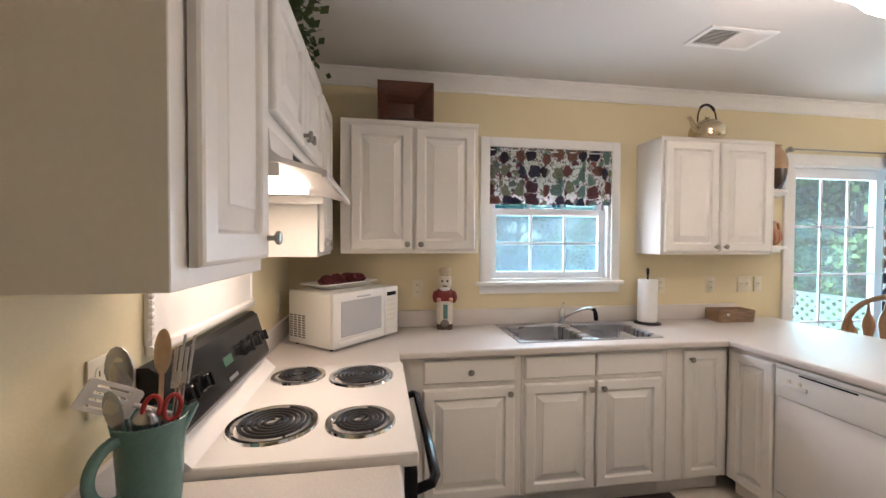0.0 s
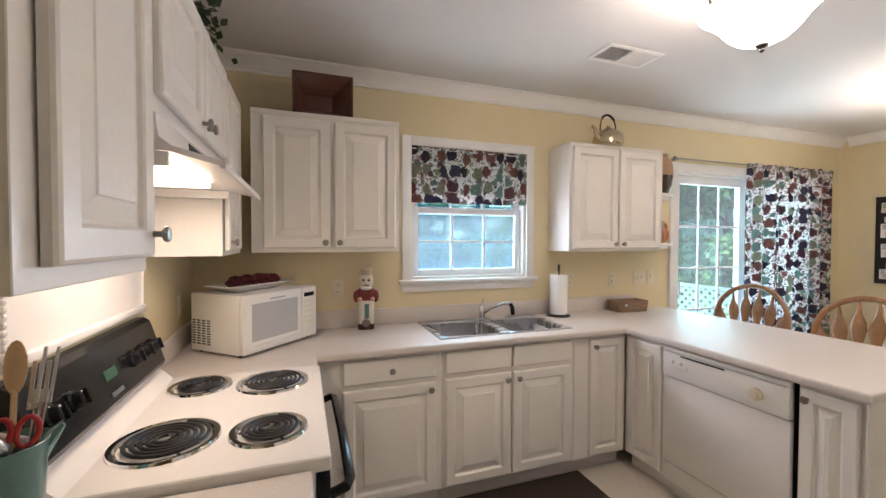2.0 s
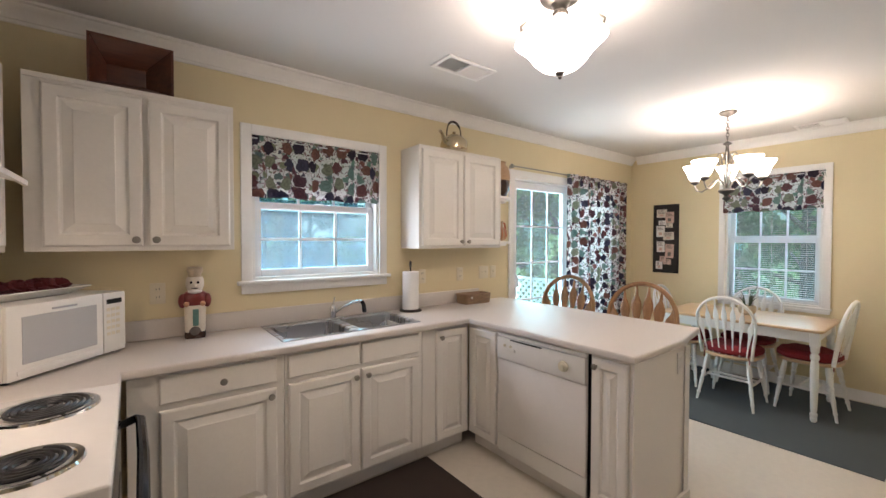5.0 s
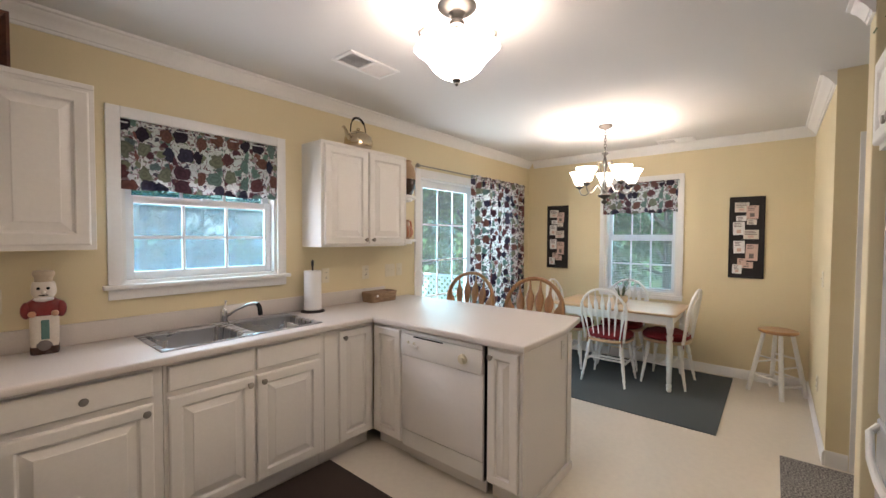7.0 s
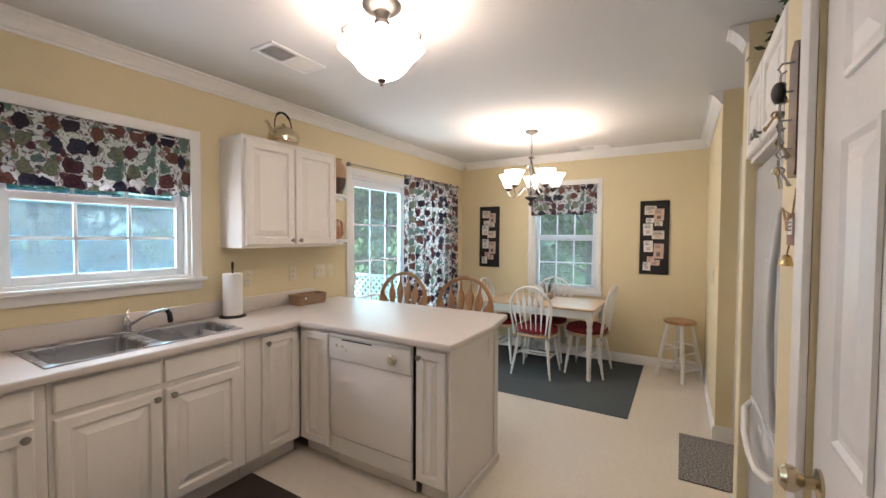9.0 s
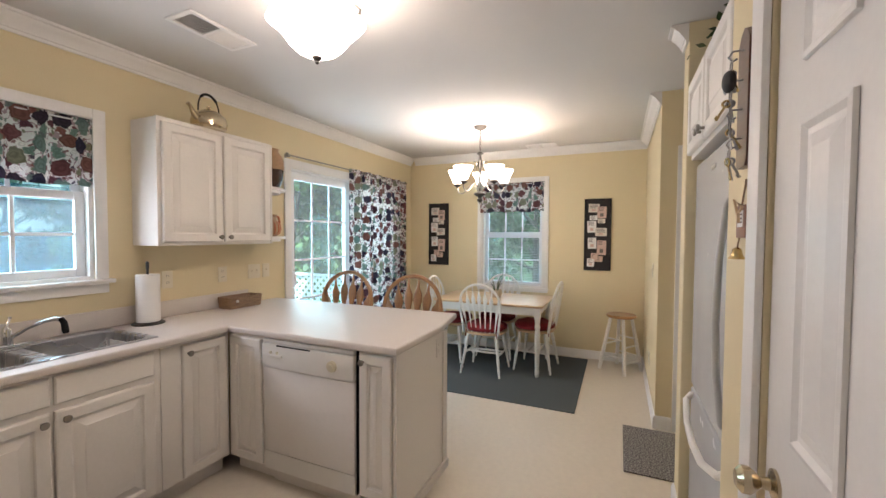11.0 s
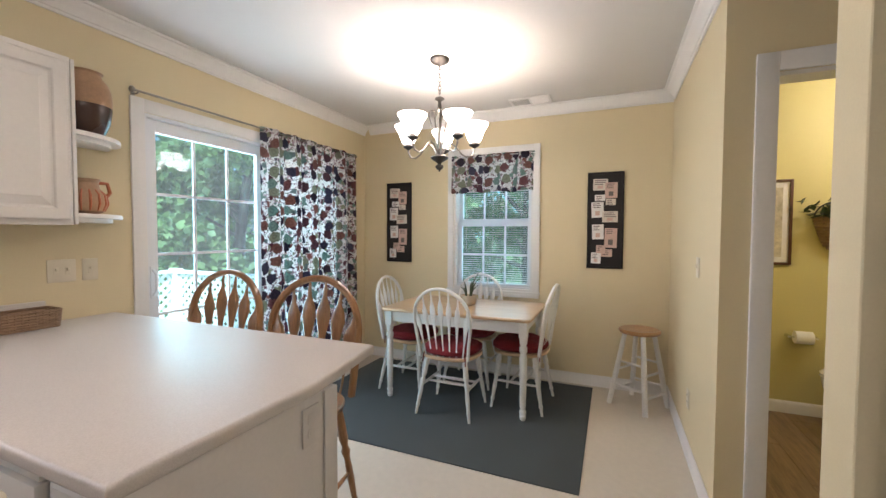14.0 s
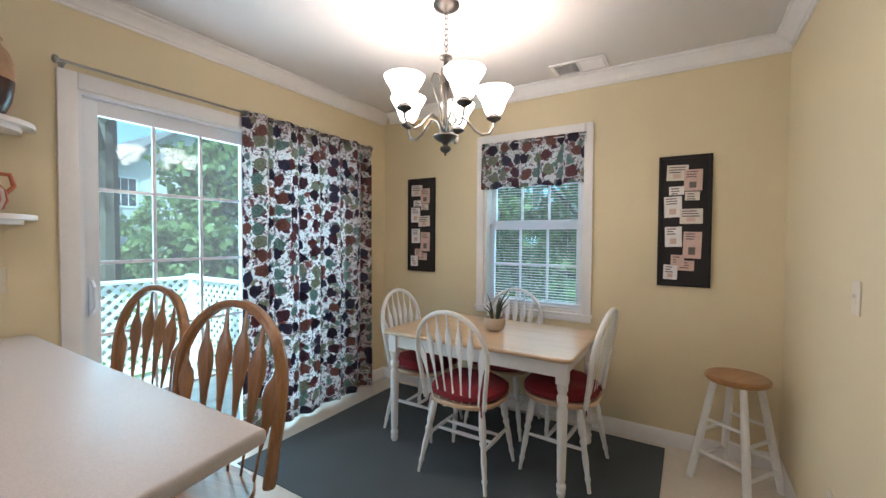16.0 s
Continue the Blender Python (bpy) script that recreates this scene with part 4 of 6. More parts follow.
part("clock_display", box(0.33, 0.40, -0.002, 0.001, -0.012, 0.016), "display", cn, "dim green clock display", pose(0, 0.5745, 1.085, -slope, 0, 0))
part("badge", box(0.33, 0.40, -0.002, 0.001, -0.060, -0.048), "steel", cn, "", pose(0, 0.5735, 1.085, -slope, 0, 0))


def burner(x, y, r):
    p = part("drip_pan", xf(lathe([(r + 0.006, 0.0), (r + 0.003, 0.007), (r - 0.010, 0.006), (r - 0.020, -0.003), (r * 0.45, -0.012), (0.02, -0.012)], 36, False, True), put(x, y, 0.9365)), "chrome", rg, "chrome drip pan")
    turns, pts = (5 if r > 0.1 else 4), []
    for k in range(turns * 24):
        a = 2 * math.pi * k / 24
        rad = 0.020 + (r - 0.040) * k / (turns * 24)
        pts.append((x + rad * math.cos(a), y + rad * math.sin(a), 0.9455))
    part("coil", join(tube(pts, 0.0058, 6, 0.8), *[xf(box(0.0, r - 0.02, -0.003, 0.003, -0.013, -0.006), pose(x, y, 0.9455, 0, 0, a)) for a in (90, 210, 330)]), "coil", p, "dark coil element")


burner(0.210, 0.398, 0.122)
burner(0.192, 0.148, 0.098)
burner(0.630, 0.408, 0.098)
burner(0.595, 0.164, 0.120)

# ---- range hood ----
hd = thing("range_hood", "white under-cabinet range hood with light on", "hood", pose(-0.160, 1.126, 0) @ ROT_LEFT)
hp = [(0.0, 1.628), (0.0, 1.644), (0.105, 1.672), (0.128, 1.690), (0.134, 1.742), (0.422, 1.742), (0.422, 1.628), (0.410, 1.628), (0.410, 1.660), (0.110, 1.660), (0.012, 1.634), (0.012, 1.628)]
part("shell", join(extrude_x(hp, 0.0, 0.768), box(0.0005, 0.012, 0.112, 0.410, 1.628, 1.659), box(0.756, 0.7675, 0.112, 0.410, 1.628, 1.659)), "enamel", hd)
part("light_lens", box(0.22, 0.52, 0.13, 0.31, 1.640, 1.6595, 0.004), "hoodlens", hd, "lit warm lens")
for i in range(8):
    part("vent_slit", box(0.26 + 0.018 * i, 0.268 + 0.018 * i, -0.0022, 0.0012, -0.015, 0.015), "blackmat", hd, "", pose(0, 0.1305, 1.717, -6.6, 0, 0))

# ---- refrigerator, panel door side (front faces +y) ----
fr = thing("refrigerator", "white bottom-freezer refrigerator with curved handles", "refrigerator", pose(2.622, -0.372, 0) @ pose(0, 0, 0, 0, 0, 180))
part("body", box(0.006, 0.842, 0.058, 0.72, 0.03, 1.806, 0.004), "plastic", fr)
# doors and long handle take the greyer colour that holds their shade
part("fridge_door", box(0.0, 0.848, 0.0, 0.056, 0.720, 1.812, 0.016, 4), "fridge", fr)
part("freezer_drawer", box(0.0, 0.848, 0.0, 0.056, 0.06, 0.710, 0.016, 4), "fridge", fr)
hpts = [(0.785, 0.0, 0.80), (0.782, -0.030, 0.84), (0.776, -0.046, 1.00), (0.770, -0.050, 1.18), (0.773, -0.046, 1.38), (0.778, -0.030, 1.56), (0.785, 0.0, 1.62)]
part("door_handle", tube(hpts, [0.010, 0.011, 0.012, 0.012, 0.012, 0.011, 0.010], 12), "fridge", fr, "long bowed white handle")
part("drawer_handle", tube([(0.06, 0.0, 0.69), (0.08, -0.030, 0.66), (0.25, -0.048, 0.61), (0.424, -0.052, 0.60), (0.60, -0.048, 0.61), (0.768, -0.030, 0.66), (0.788, 0.0, 0.69)], 0.014, 10), "plastic", fr, "bowed white handle")
part("badge", box(0.37, 0.45, -0.002, 0.001, 1.735, 1.752, 0.001, 1), "steel", fr, "small steel badge")
part("kick_grille", box(0.02, 0.82, 0.03, 0.06, 0.0, 0.055), "plastic", fr)
wall_cabinet(pose(2.640, -0.352, 0) @ pose(0, 0, 0, 0, 0, 180), 0.876, 1.842, 2.226, [(0.020, 0.020, 0.405, 0.345, (0.378, 0.032)), (0.438, 0.020, 0.418, 0.345, (0.030, 0.032))], "white wall cabinet over the refrigerator", 0.60)

# ---- dining area: chairs, table, stool ----
def turned(p0, p1, prof, seg=10):
    """A turned bar from p0 to p1; prof: (share of the length, radius)."""
    a, b = Vector(p0), Vector(p1)
    return tube([a.lerp(b, s) for s, _ in prof], [r for _, r in prof], seg)


LEG = [(0, 0.012), (0.04, 0.017), (0.12, 0.019), (0.30, 0.021), (0.36, 0.014), (0.40, 0.021), (0.46, 0.014), (0.62, 0.017), (0.80, 0.012), (0.84, 0.017), (0.88, 0.011), (1, 0.010)]
STRETCH = [(0, 0.008), (0.5, 0.012), (1, 0.008)]


def seat_loop(w, d, z, k=1.0):
    out = []
    for i in range(28):
        a = 2 * math.pi * i / 28
        c, s = math.cos(a), math.sin(a)
        x = w / 2 * k * math.copysign(abs(c) ** 0.75, c) * (1.0 + 0.05 * s)
        y = d / 2 * k * math.copysign(abs(s) ** 0.75, s)
        out.append((x, y, z))
    return out


def windsor(label, frame_mat, seat_mat, m, group, seat_z=0.445, top=0.965, w=0.44, d=0.42, spindles=7, arrow=0.020, hoop_r=0.012, lean=0.055, hoop_w=None, pinch=0.86):
    """A hoop-back chair that faces +y: seat, four splayed turned legs, stretchers, bent hoop, arrow spindles."""
    c = thing("dining_chair" if seat_z < 0.5 else "counter_chair", label, "chair", m, group)
    part("seat", rings([seat_loop(w, d, seat_z - 0.032, 0.90), seat_loop(w, d, seat_z - 0.022, 0.99), seat_loop(w, d, seat_z - 0.006), seat_loop(w, d, seat_z, 0.975), seat_loop(w, d, seat_z - 0.006, 0.72), seat_loop(w, d, seat_z - 0.008, 0.3)]), seat_mat, c)
    feet = {}
    for sx in (-1, 1):
        for sy in (-1, 1):
            t0 = (sx * w * 0.34, sy * d * 0.32, seat_z - 0.028)
            t1 = (sx * w * 0.48, sy * d * (0.50 if sy < 0 else 0.44), 0.0)
            feet[sx, sy] = (Vector(t0), Vector(t1))
            part("leg", turned(t0, t1, LEG), frame_mat, c)
    zr = 0.50 if seat_z < 0.5 else 0.58
    mids = {}
    for sx in (-1, 1):
        a, b = feet[sx, -1][0].lerp(feet[sx, -1][1], zr), feet[sx, 1][0].lerp(feet[sx, 1][1], zr)
        mids[sx] = a.lerp(b, 0.35), a.lerp(b, 0.65)
        part("stretcher", turned(a, b, STRETCH), frame_mat, c)
    for i in range(2):
        part("stretcher", turned(mids[-1][i], mids[1][i], STRETCH), frame_mat, c)
    hw = (hoop_w or w * 0.94) / 2
    H = top - seat_z
    y0 = -d * 0.40

    def on_hoop(a):
        """A point of the hoop by angle, 0 at one foot to pi at the other."""
        x = hw * math.cos(a)
        s = math.sin(a)
        z = H * (s ** 0.62)
        x *= pinch + (1 - pinch) * math.sin(min(1, s * 1.25) * math.pi / 2)
        return Vector((x, y0 - lean * (z / H) - 0.02 * (1 - (x / hw) ** 2), seat_z - 0.010 + z))
    part("back_hoop", tube([on_hoop(math.pi * k / 36) for k in range(37)], hoop_r, 8, 1.25), frame_mat, c)
    for i in range(spindles):
        f = (i - (spindles - 1) / 2) / ((spindles - 1) / 2)
        x1 = hw * 0.80 * f
        a = math.acos(max(-1, min(1, x1 / hw)))
        p1 = on_hoop(a)
        p0 = Vector((w * 0.33 * f, y0 - 0.012 * (1 - f * f), seat_z - 0.006))
        sp = [(0, 0.006), (0.25, 0.0055), (0.50, arrow * 0.55), (0.66, arrow), (0.74, arrow * 0.9), (0.84, arrow * 0.35), (1, 0.005)]
        pts = [p0.lerp(p1, s) for s, _ in sp]
        part("spindle", xf(tube(pts, [r for _, r in sp], 8, 0.42), Matrix()), frame_mat, c)
    return c


def cushion(m, seat_z):
    t = thing("seat_cushion", "plump crimson cotton cushion on a dining chair", "cushion", m @ put(0, 0.01, seat_z), "red seat cushions")
    lump = lambda lp, a: [(x, y, z + a * noise.noise((x * 9 + m.translation.x, y * 9 + m.translation.y, 0))) for x, y, z in lp]
    part("pad", rings([seat_loop(0.41, 0.40, 0.001, 0.90), seat_loop(0.43, 0.42, 0.020, 1.0), lump(seat_loop(0.43, 0.42, 0.045, 1.0), 0.012), lump(seat_loop(0.43, 0.42, 0.068, 0.88), 0.016), lump(seat_loop(0.43, 0.42, 0.078, 0.58), 0.016), lump(seat_loop(0.43, 0.42, 0.066, 0.14), 0.008)]), "red", t)
    for sx in (-1, 1):
        part("tie", tube([(sx * 0.15, -0.165, 0.012), (sx * 0.165, -0.185, 0.008), (sx * 0.17, -0.188, -0.05)], 0.004, 6), "red", t)


RUGZ = 0.008
POSES = [put(4.395, 1.272, RUGZ, -90), put(4.722, 0.800, RUGZ, -3), put(4.700, 1.785, RUGZ, 180), put(5.010, 1.320, RUGZ, 90)]
first = windsor("white Windsor dining chair with a pale wood seat", "whitewood", "maple", POSES[0], "white chairs round the table", arrow=0.022, lean=0.080, hoop_w=0.52, pinch=0.72)
for p in POSES[1:]:
    copy_thing(first, p)
for p in POSES:
    cushion(p, 0.442)
oak_label = "golden oak hoop-back counter chair with arrow spindles"
OAK = [put(2.885, 2.090, 0, 97), put(2.838, 1.420, 0, 99)]
first = windsor(oak_label, "oak", "oakseat", OAK[0], "oak chairs at the peninsula", 0.615, 1.145, 0.47, 0.43, 6, 0.038, 0.017, 0.062, 0.54, 0.78)
copy_thing(first, OAK[1])

tb = thing("dining_table", "maple-topped dining table with white turned legs", "table", put(4.330, 0.662, RUGZ))
TX, TY = 0.770, 1.225
part("tabletop", rings([rrect(TX / 2, TY / 2, TX - 0.02, TY - 0.02, 0.03, 0.718), rrect(TX / 2, TY / 2, TX, TY, 0.035, 0.728), rrect(TX / 2, TY / 2, TX, TY, 0.035, 0.738), rrect(TX / 2, TY / 2, TX - 0.014, TY - 0.014, 0.03, 0.744)]), "maple", tb)
for a in ((0.075, TX - 0.075, 0.050, 0.070), (0.075, TX - 0.075, TY - 0.070, TY - 0.050)):
    part("apron", box(*a, 0.630, 0.717, 0.002, 1), "whitewood", tb)
for a in ((0.050, 0.070, 0.075, TY - 0.075), (TX - 0.070, TX - 0.050, 0.075, TY - 0.075)):
    part("apron", box(*a, 0.630, 0.717, 0.002, 1), "whitewood", tb)
for x in (0.060, TX - 0.060):
    for y in (0.060, TY - 0.060):
        part("leg", join(box(x - 0.030, x + 0.030, y - 0.030, y + 0.030, 0.600, 0.7175, 0.003, 1),
             xf(lathe([(0.016, 0), (0.022, 0.012), (0.024, 0.028), (0.018, 0.040), (0.025, 0.050), (0.025, 0.066), (0.017, 0.078), (0.022, 0.10), (0.026, 0.30), (0.028, 0.45), (0.022, 0.49), (0.029, 0.505), (0.029, 0.53), (0.020, 0.545), (0.028, 0.565), (0.030, 0.60)], 16), put(x, y, 0))), "whitewood", tb)

st = thing("bar_stool", "white wooden stool with a round natural seat", "stool", put(5.028, -0.064, 0, -35))
part("seat", lathe([(0.10, 0.577), (0.143, 0.580), (0.153, 0.592), (0.153, 0.603), (0.143, 0.611), (0.06, 0.608), (0, 0.607)], 32), "oakseat", st)
fe = []
for a in (45, 135, 225, 315):
    t0 = Vector((0.105 * math.cos(radians(a)), 0.105 * math.sin(radians(a)), 0.582))
    t1 = Vector((0.215 * math.cos(radians(a)), 0.215 * math.sin(radians(a)), 0.0))
    fe.append((t0, t1))
    part("leg", tube([t0, t0.lerp(t1, 0.5), t1], [0.017, 0.020, 0.019], 12), "whitewood", st)
for i in range(4):
    for s in ((0.40, 0.72) if i % 2 else (0.52, 0.80)):
        part("rung", tube([fe[i][0].lerp(fe[i][1], s), fe[(i + 1) % 4][0].lerp(fe[(i + 1) % 4][1], s)], 0.0095, 8), "whitewood", st)

thing("area_rug", "charcoal flat-woven rug under the dining table", "rug", put(3.675, 0.283, 0.0005), bm=box(0, 1.572, 0, 2.168, 0, 0.0072, 0.002, 1), material="rug")
thing("door_mat", "grey speckled entry mat on the floor", "mat", put(2.962, -0.600, 0.0005), bm=box(0, 0.660, 0, 0.522, 0, 0.010, 0.003), material="greymat")
thing("kitchen_mat", "dark brown mat before the sink cabinet", "mat", put(0.665, 1.495, 0.0005), bm=box(0, 0.975, 0, 0.690, 0, 0.012, 0.004), material="brownmat")

# plant on the table
pp = thing("potted_plant", "spiky succulent in a small beige pot", "plant", put(4.740, 1.265, 0.7525))
part("pot", lathe([(0.045, 0), (0.062, 0.012), (0.072, 0.045), (0.070, 0.078), (0.066, 0.085), (0.062, 0.080), (0.058, 0.065), (0, 0.065)], 24), "clay", pp)
rnd = random.Random(4)
for i in range(13):
    a, h, r = rnd.uniform(0, 6.28), rnd.uniform(0.10, 0.24), rnd.uniform(0.03, 0.15)
    p = [Vector((0.02 * math.cos(a), 0.02 * math.sin(a), 0.06)), Vector((0.45 * r * math.cos(a), 0.45 * r * math.sin(a), 0.06 + 0.6 * h)), Vector((r * math.cos(a), r * math.sin(a), 0.06 + h))]
    part("leaf", tube([p[0], p[0].lerp(p[1], 0.5), p[1], p[1].lerp(p[2], 0.6), p[2]], [0.008, 0.0085, 0.007, 0.004, 0.001], 6, 0.5), "agave", pp)

# ---- chandelier and ceiling lamp ----
ch = thing("chandelier", "pewter five-arm chandelier with lit frosted bell shades", "chandelier", put(CHAND[0], CHAND[1], 0))
part("canopy", lathe([(0.066, CEIL - 0.001), (0.066, CEIL - 0.010), (0.058, CEIL - 0.022), (0.030, CEIL - 0.036), (0.010, CEIL - 0.042), (0.004, CEIL - 0.05)], 28), "pewter", ch)
z = CEIL - 0.046
for i in range(7):
    lk = [(0.011 * math.cos(2 * math.pi * k / 12), 0, 0.017 * math.sin(2 * math.pi * k / 12)) for k in range(12)]
    part("chain_link", tube(lk, 0.0026, 6, closed=True), "pewter", ch, "", pose(0, 0, z - 0.012 - 0.027 * i, 0, 0, 90 * (i % 2)))
part("stem", lathe([(0.003, 2.288), (0.010, 2.282), (0.030, 2.272), (0.034, 2.264), (0.014, 2.254), (0.011, 2.245), (0.017, 2.18), (0.015, 2.10), (0.010, 1.99), (0.014, 1.93), (0.020, 1.915), (0.018, 1.895), (0.058, 1.880), (0.062, 1.872), (0.050, 1.858), (0.022, 1.842), (0.012, 1.832), (0.014, 1.826), (0.026, 1.818), (0.028, 1.806), (0.018, 1.795), (0.006, 1.788), (0.005, 1.778), (0, 1.776)], 24), "pewter", ch)
for k in range(5):
    a = radians(72 * k + 15)
    ca, sa = math.cos(a), math.sin(a)
    arm = [(0.018, 1.895), (0.050, 1.955), (0.085, 1.972), (0.118, 1.945), (0.150, 1.905), (0.188, 1.882), (0.225, 1.892), (0.243, 1.925), (0.245, 1.960)]
    part("arm", tube([(r * ca, r * sa, zz) for r, zz in arm], 0.006, 8), "nickel", ch)
    scroll = [(0.014, 1.93), (0.030, 2.02), (0.062, 2.11), (0.074, 2.160), (0.060, 2.190), (0.038, 2.186), (0.026, 2.160), (0.030, 2.135)]
    part("scroll", tube([(r * math.cos(a + 0.62), r * math.sin(a + 0.62), zz) for r, zz in scroll], 0.005, 8), "nickel", ch)
    s = part("socket_cup", lathe([(0.008, 1.945), (0.016, 1.952), (0.034, 1.962), (0.038, 1.970), (0.028, 1.978), (0.026, 1.992)], 20), "pewter", ch, "", put(0.245 * ca, 0.245 * sa, 0))
    part("shade", lathe([(0.028, 1.984), (0.042, 1.996), (0.053, 2.022), (0.064, 2.056), (0.083, 2.086), (0.093, 2.104), (0.095, 2.112), (0.090, 2.108), (0.079, 2.088), (0.060, 2.056), (0.049, 2.022), (0.037, 1.998)], 28, False, True), "shade", s, "lit frosted white bell shade")

fl = thing("flush_ceiling_light", "nickel ceiling light with lit alabaster bowl", "ceiling light", put(FLUSH[0], FLUSH[1], 0))
part("canopy", lathe([(0.090, CEIL - 0.001), (0.090, CEIL - 0.008), (0.080, CEIL - 0.020), (0.055, CEIL - 0.032), (0.040, CEIL - 0.036), (0.030, CEIL - 0.050), (0.028, CEIL - 0.068), (0.036, CEIL - 0.076), (0.030, CEIL - 0.088), (0.008, CEIL - 0.095)], 32), "pewter", fl)
part("rod", lathe([(0.007, CEIL - 0.09), (0.007, 2.20)], 10), "nickel", fl)
for k in range(3):
    a = radians(120 * k + 40)
    part("arm", tube([(r * math.cos(a), r * math.sin(a), zz) for r, zz in ((0.030, 2.425), (0.075, 2.400), (0.125, 2.385), (0.170, 2.390), (0.196, 2.365), (0.190, 2.345))], 0.006, 8), "nickel", fl)
bowl = []
for r, zz, wv in ((0.012, 2.198, 0), (0.045, 2.202, 0), (0.085, 2.222, 0), (0.115, 2.250, 0), (0.140, 2.285, 0.0), (0.165, 2.312, 0.003), (0.188, 2.330, 0.006), (0.194, 2.337, 0.007), (0.186, 2.333, 0.006), (0.160, 2.315, 0.003), (0.110, 2.255, 0), (0.05, 2.208, 0), (0.012, 2.203, 0)):
    bowl.append([((r + wv * math.cos(6 * t)) * math.cos(t), (r + wv * math.cos(6 * t)) * math.sin(t), zz) for t in [2 * math.pi * i / 48 for i in range(48)]])
part("glass_bowl", rings(bowl, False, False), "flushshade", fl, "lit white alabaster glass bowl")
part("finial", lathe([(0.010, 2.205), (0.020, 2.198), (0.022, 2.192), (0.012, 2.186), (0.008, 2.180), (0.010, 2.174), (0.004, 2.168), (0, 2.166)], 16), "pewter", fl)


# ---- ceiling vents ----
def vent(m, w, d, label):
    v = thing("ceiling_vent", label, "vent", m)
    part("frame", join(box(0, w, 0, 0.025, -0.010, 0, 0.003), box(0, w, d - 0.025, d, -0.010, 0, 0.003), box(0, 0.025, 0.025, d - 0.025, -0.010, 0, 0.003), box(w - 0.025, w, 0.025, d - 0.025, -0.010, 0, 0.003), box(w / 2 - 0.008, w / 2 + 0.008, 0.025, d - 0.025, -0.009, 0)), "trim", v)
    part("backing", box(0.02, w - 0.02, 0.02, d - 0.02, -0.0015, -0.0002), "blackmat", v)
    n = int((d - 0.05) / 0.012)
    for i in range(n):
        for x0, x1, t in ((0.025, w / 2 - 0.008, 38), (w / 2 + 0.008, w - 0.025, -38)):
            part("slat", xf(box(x0, x1, -0.0055, 0.0055, -0.0006, 0.0006), pose(0, 0.030 + 0.012 * i, -0.005, t, 0, 0)), "trim", v)


vent(put(1.567, 1.857, CEIL - 0.0005), 0.383, 0.195, "white ceiling air vent with angled slats")
vent(pose(5.225, 0.655, CEIL - 0.0005) @ pose(0, 0, 0, 0, 0, 90), 0.355, 0.205, "white ceiling air vent near the dining window")


# ---- cloth ----
def cloth(name, label, category, m, w, h, nx, nz, depth, zwave=0.0, group="", rod=True):
    """A hanging sheet w by h from (0, 0, 0) down; depth(s, t) gives its folds; UV in metres of cloth."""
    me = bpy.data.meshes.new(name)
    vs, fs, uv = [], [], []
    fullness = 1.18
    for k in range(nz + 1):
        for i in range(nx + 1):
            s, t = i / nx, k / nz
            dx, dy = depth(s, t)
            vs.append((w * s + dx, dy, -h * t - zwave * t * math.sin(s * 19) - (0.028 * t * max(0.0, 1 - s / 0.12) if h > 1 else 0.0)))
            uv.append((s * w * fullness, (1 - t) * h))
    for k in range(nz):
        for i in range(nx):
            a = k * (nx + 1) + i
            fs.append((a, a + 1, a + nx + 2, a + nx + 1))
    me.from_pydata(vs, [], fs)
    lay = me.uv_layers.new(name="cloth")
    for lp in me.loops:
        lay.data[lp.index].uv = uv[lp.vertex_index]
    me.materials.append(M["floral"])
    for p in me.polygons:
        p.use_smooth = True
    top = thing(name, label, category, m, group)
    ob = part("cloth_panel", me, None, top)
    so = ob.modifiers.new("thickness", "SOLIDIFY")
    so.thickness = 0.0015
    if rod:
        part("rod", tube([(-0.003, 0.004, -0.018), (w + 0.003, 0.004, -0.018)], 0.005, 8), "vinylwhite", top)
    return top


def folds(n, amp, seed, flare=0.3):
    r = random.Random(seed)
    ph = [r.uniform(0, 6.28) for _ in range(4)]

    def f(s, t):
        g = 0.6 + flare * t
        y = amp * g * (math.sin(2 * math.pi * n * s + ph[0] + 0.5 * math.sin(3 * t + ph[1])) + 0.45 * math.sin(2 * math.pi * n * 2.3 * s + ph[2]) + 0.25 * math.sin(2 * math.pi * n * 0.5 * s + ph[3] + t))
        return 0.010 * math.sin(2 * math.pi * n * s + ph[1]) * g, y
    return f


cr = thing("curtain_rod", "thin nickel curtain rod over the sliding door", "rod", put(0, 0, 0))
part("pole", tube([(2.950, 2.640, 2.160), (5.065, 2.640, 2.160)], 0.0065, 10), "nickel", cr)
for x in (2.950, 5.065):
    part("finial", xf(lathe([(0.007, -0.012), (0.016, -0.008), (0.019, 0), (0.016, 0.008), (0.006, 0.012)], 14), pose(x, 2.640, 2.160, 0, 90, 0)), "nickel", cr)
for x in (2.985, 4.11, 5.04):
    part("bracket", join(tube([(x, 2.640, 2.152), (x, 2.66, 2.148), (x, 2.6985, 2.152)], 0.004, 6), box(x - 0.010, x + 0.010, 2.694, 2.6985, 2.130, 2.175, 0.001, 1)), "nickel", cr)
cloth("curtain", "floral cotton curtain drawn over half the sliding door", "curtain", put(3.850, 2.638, 2.178), 1.200, 2.155, 150, 30, folds(5.5, 0.030, 3), 0.006, rod=False)
cloth("valance", "floral cotton valance over the kitchen window", "valance", put(WIN[0] + 0.004, BACK - 0.020, WIN[3] - 0.004), ww - 0.008, 0.375, 80, 10, folds(6, 0.0065, 8, 0.6), 0.004)
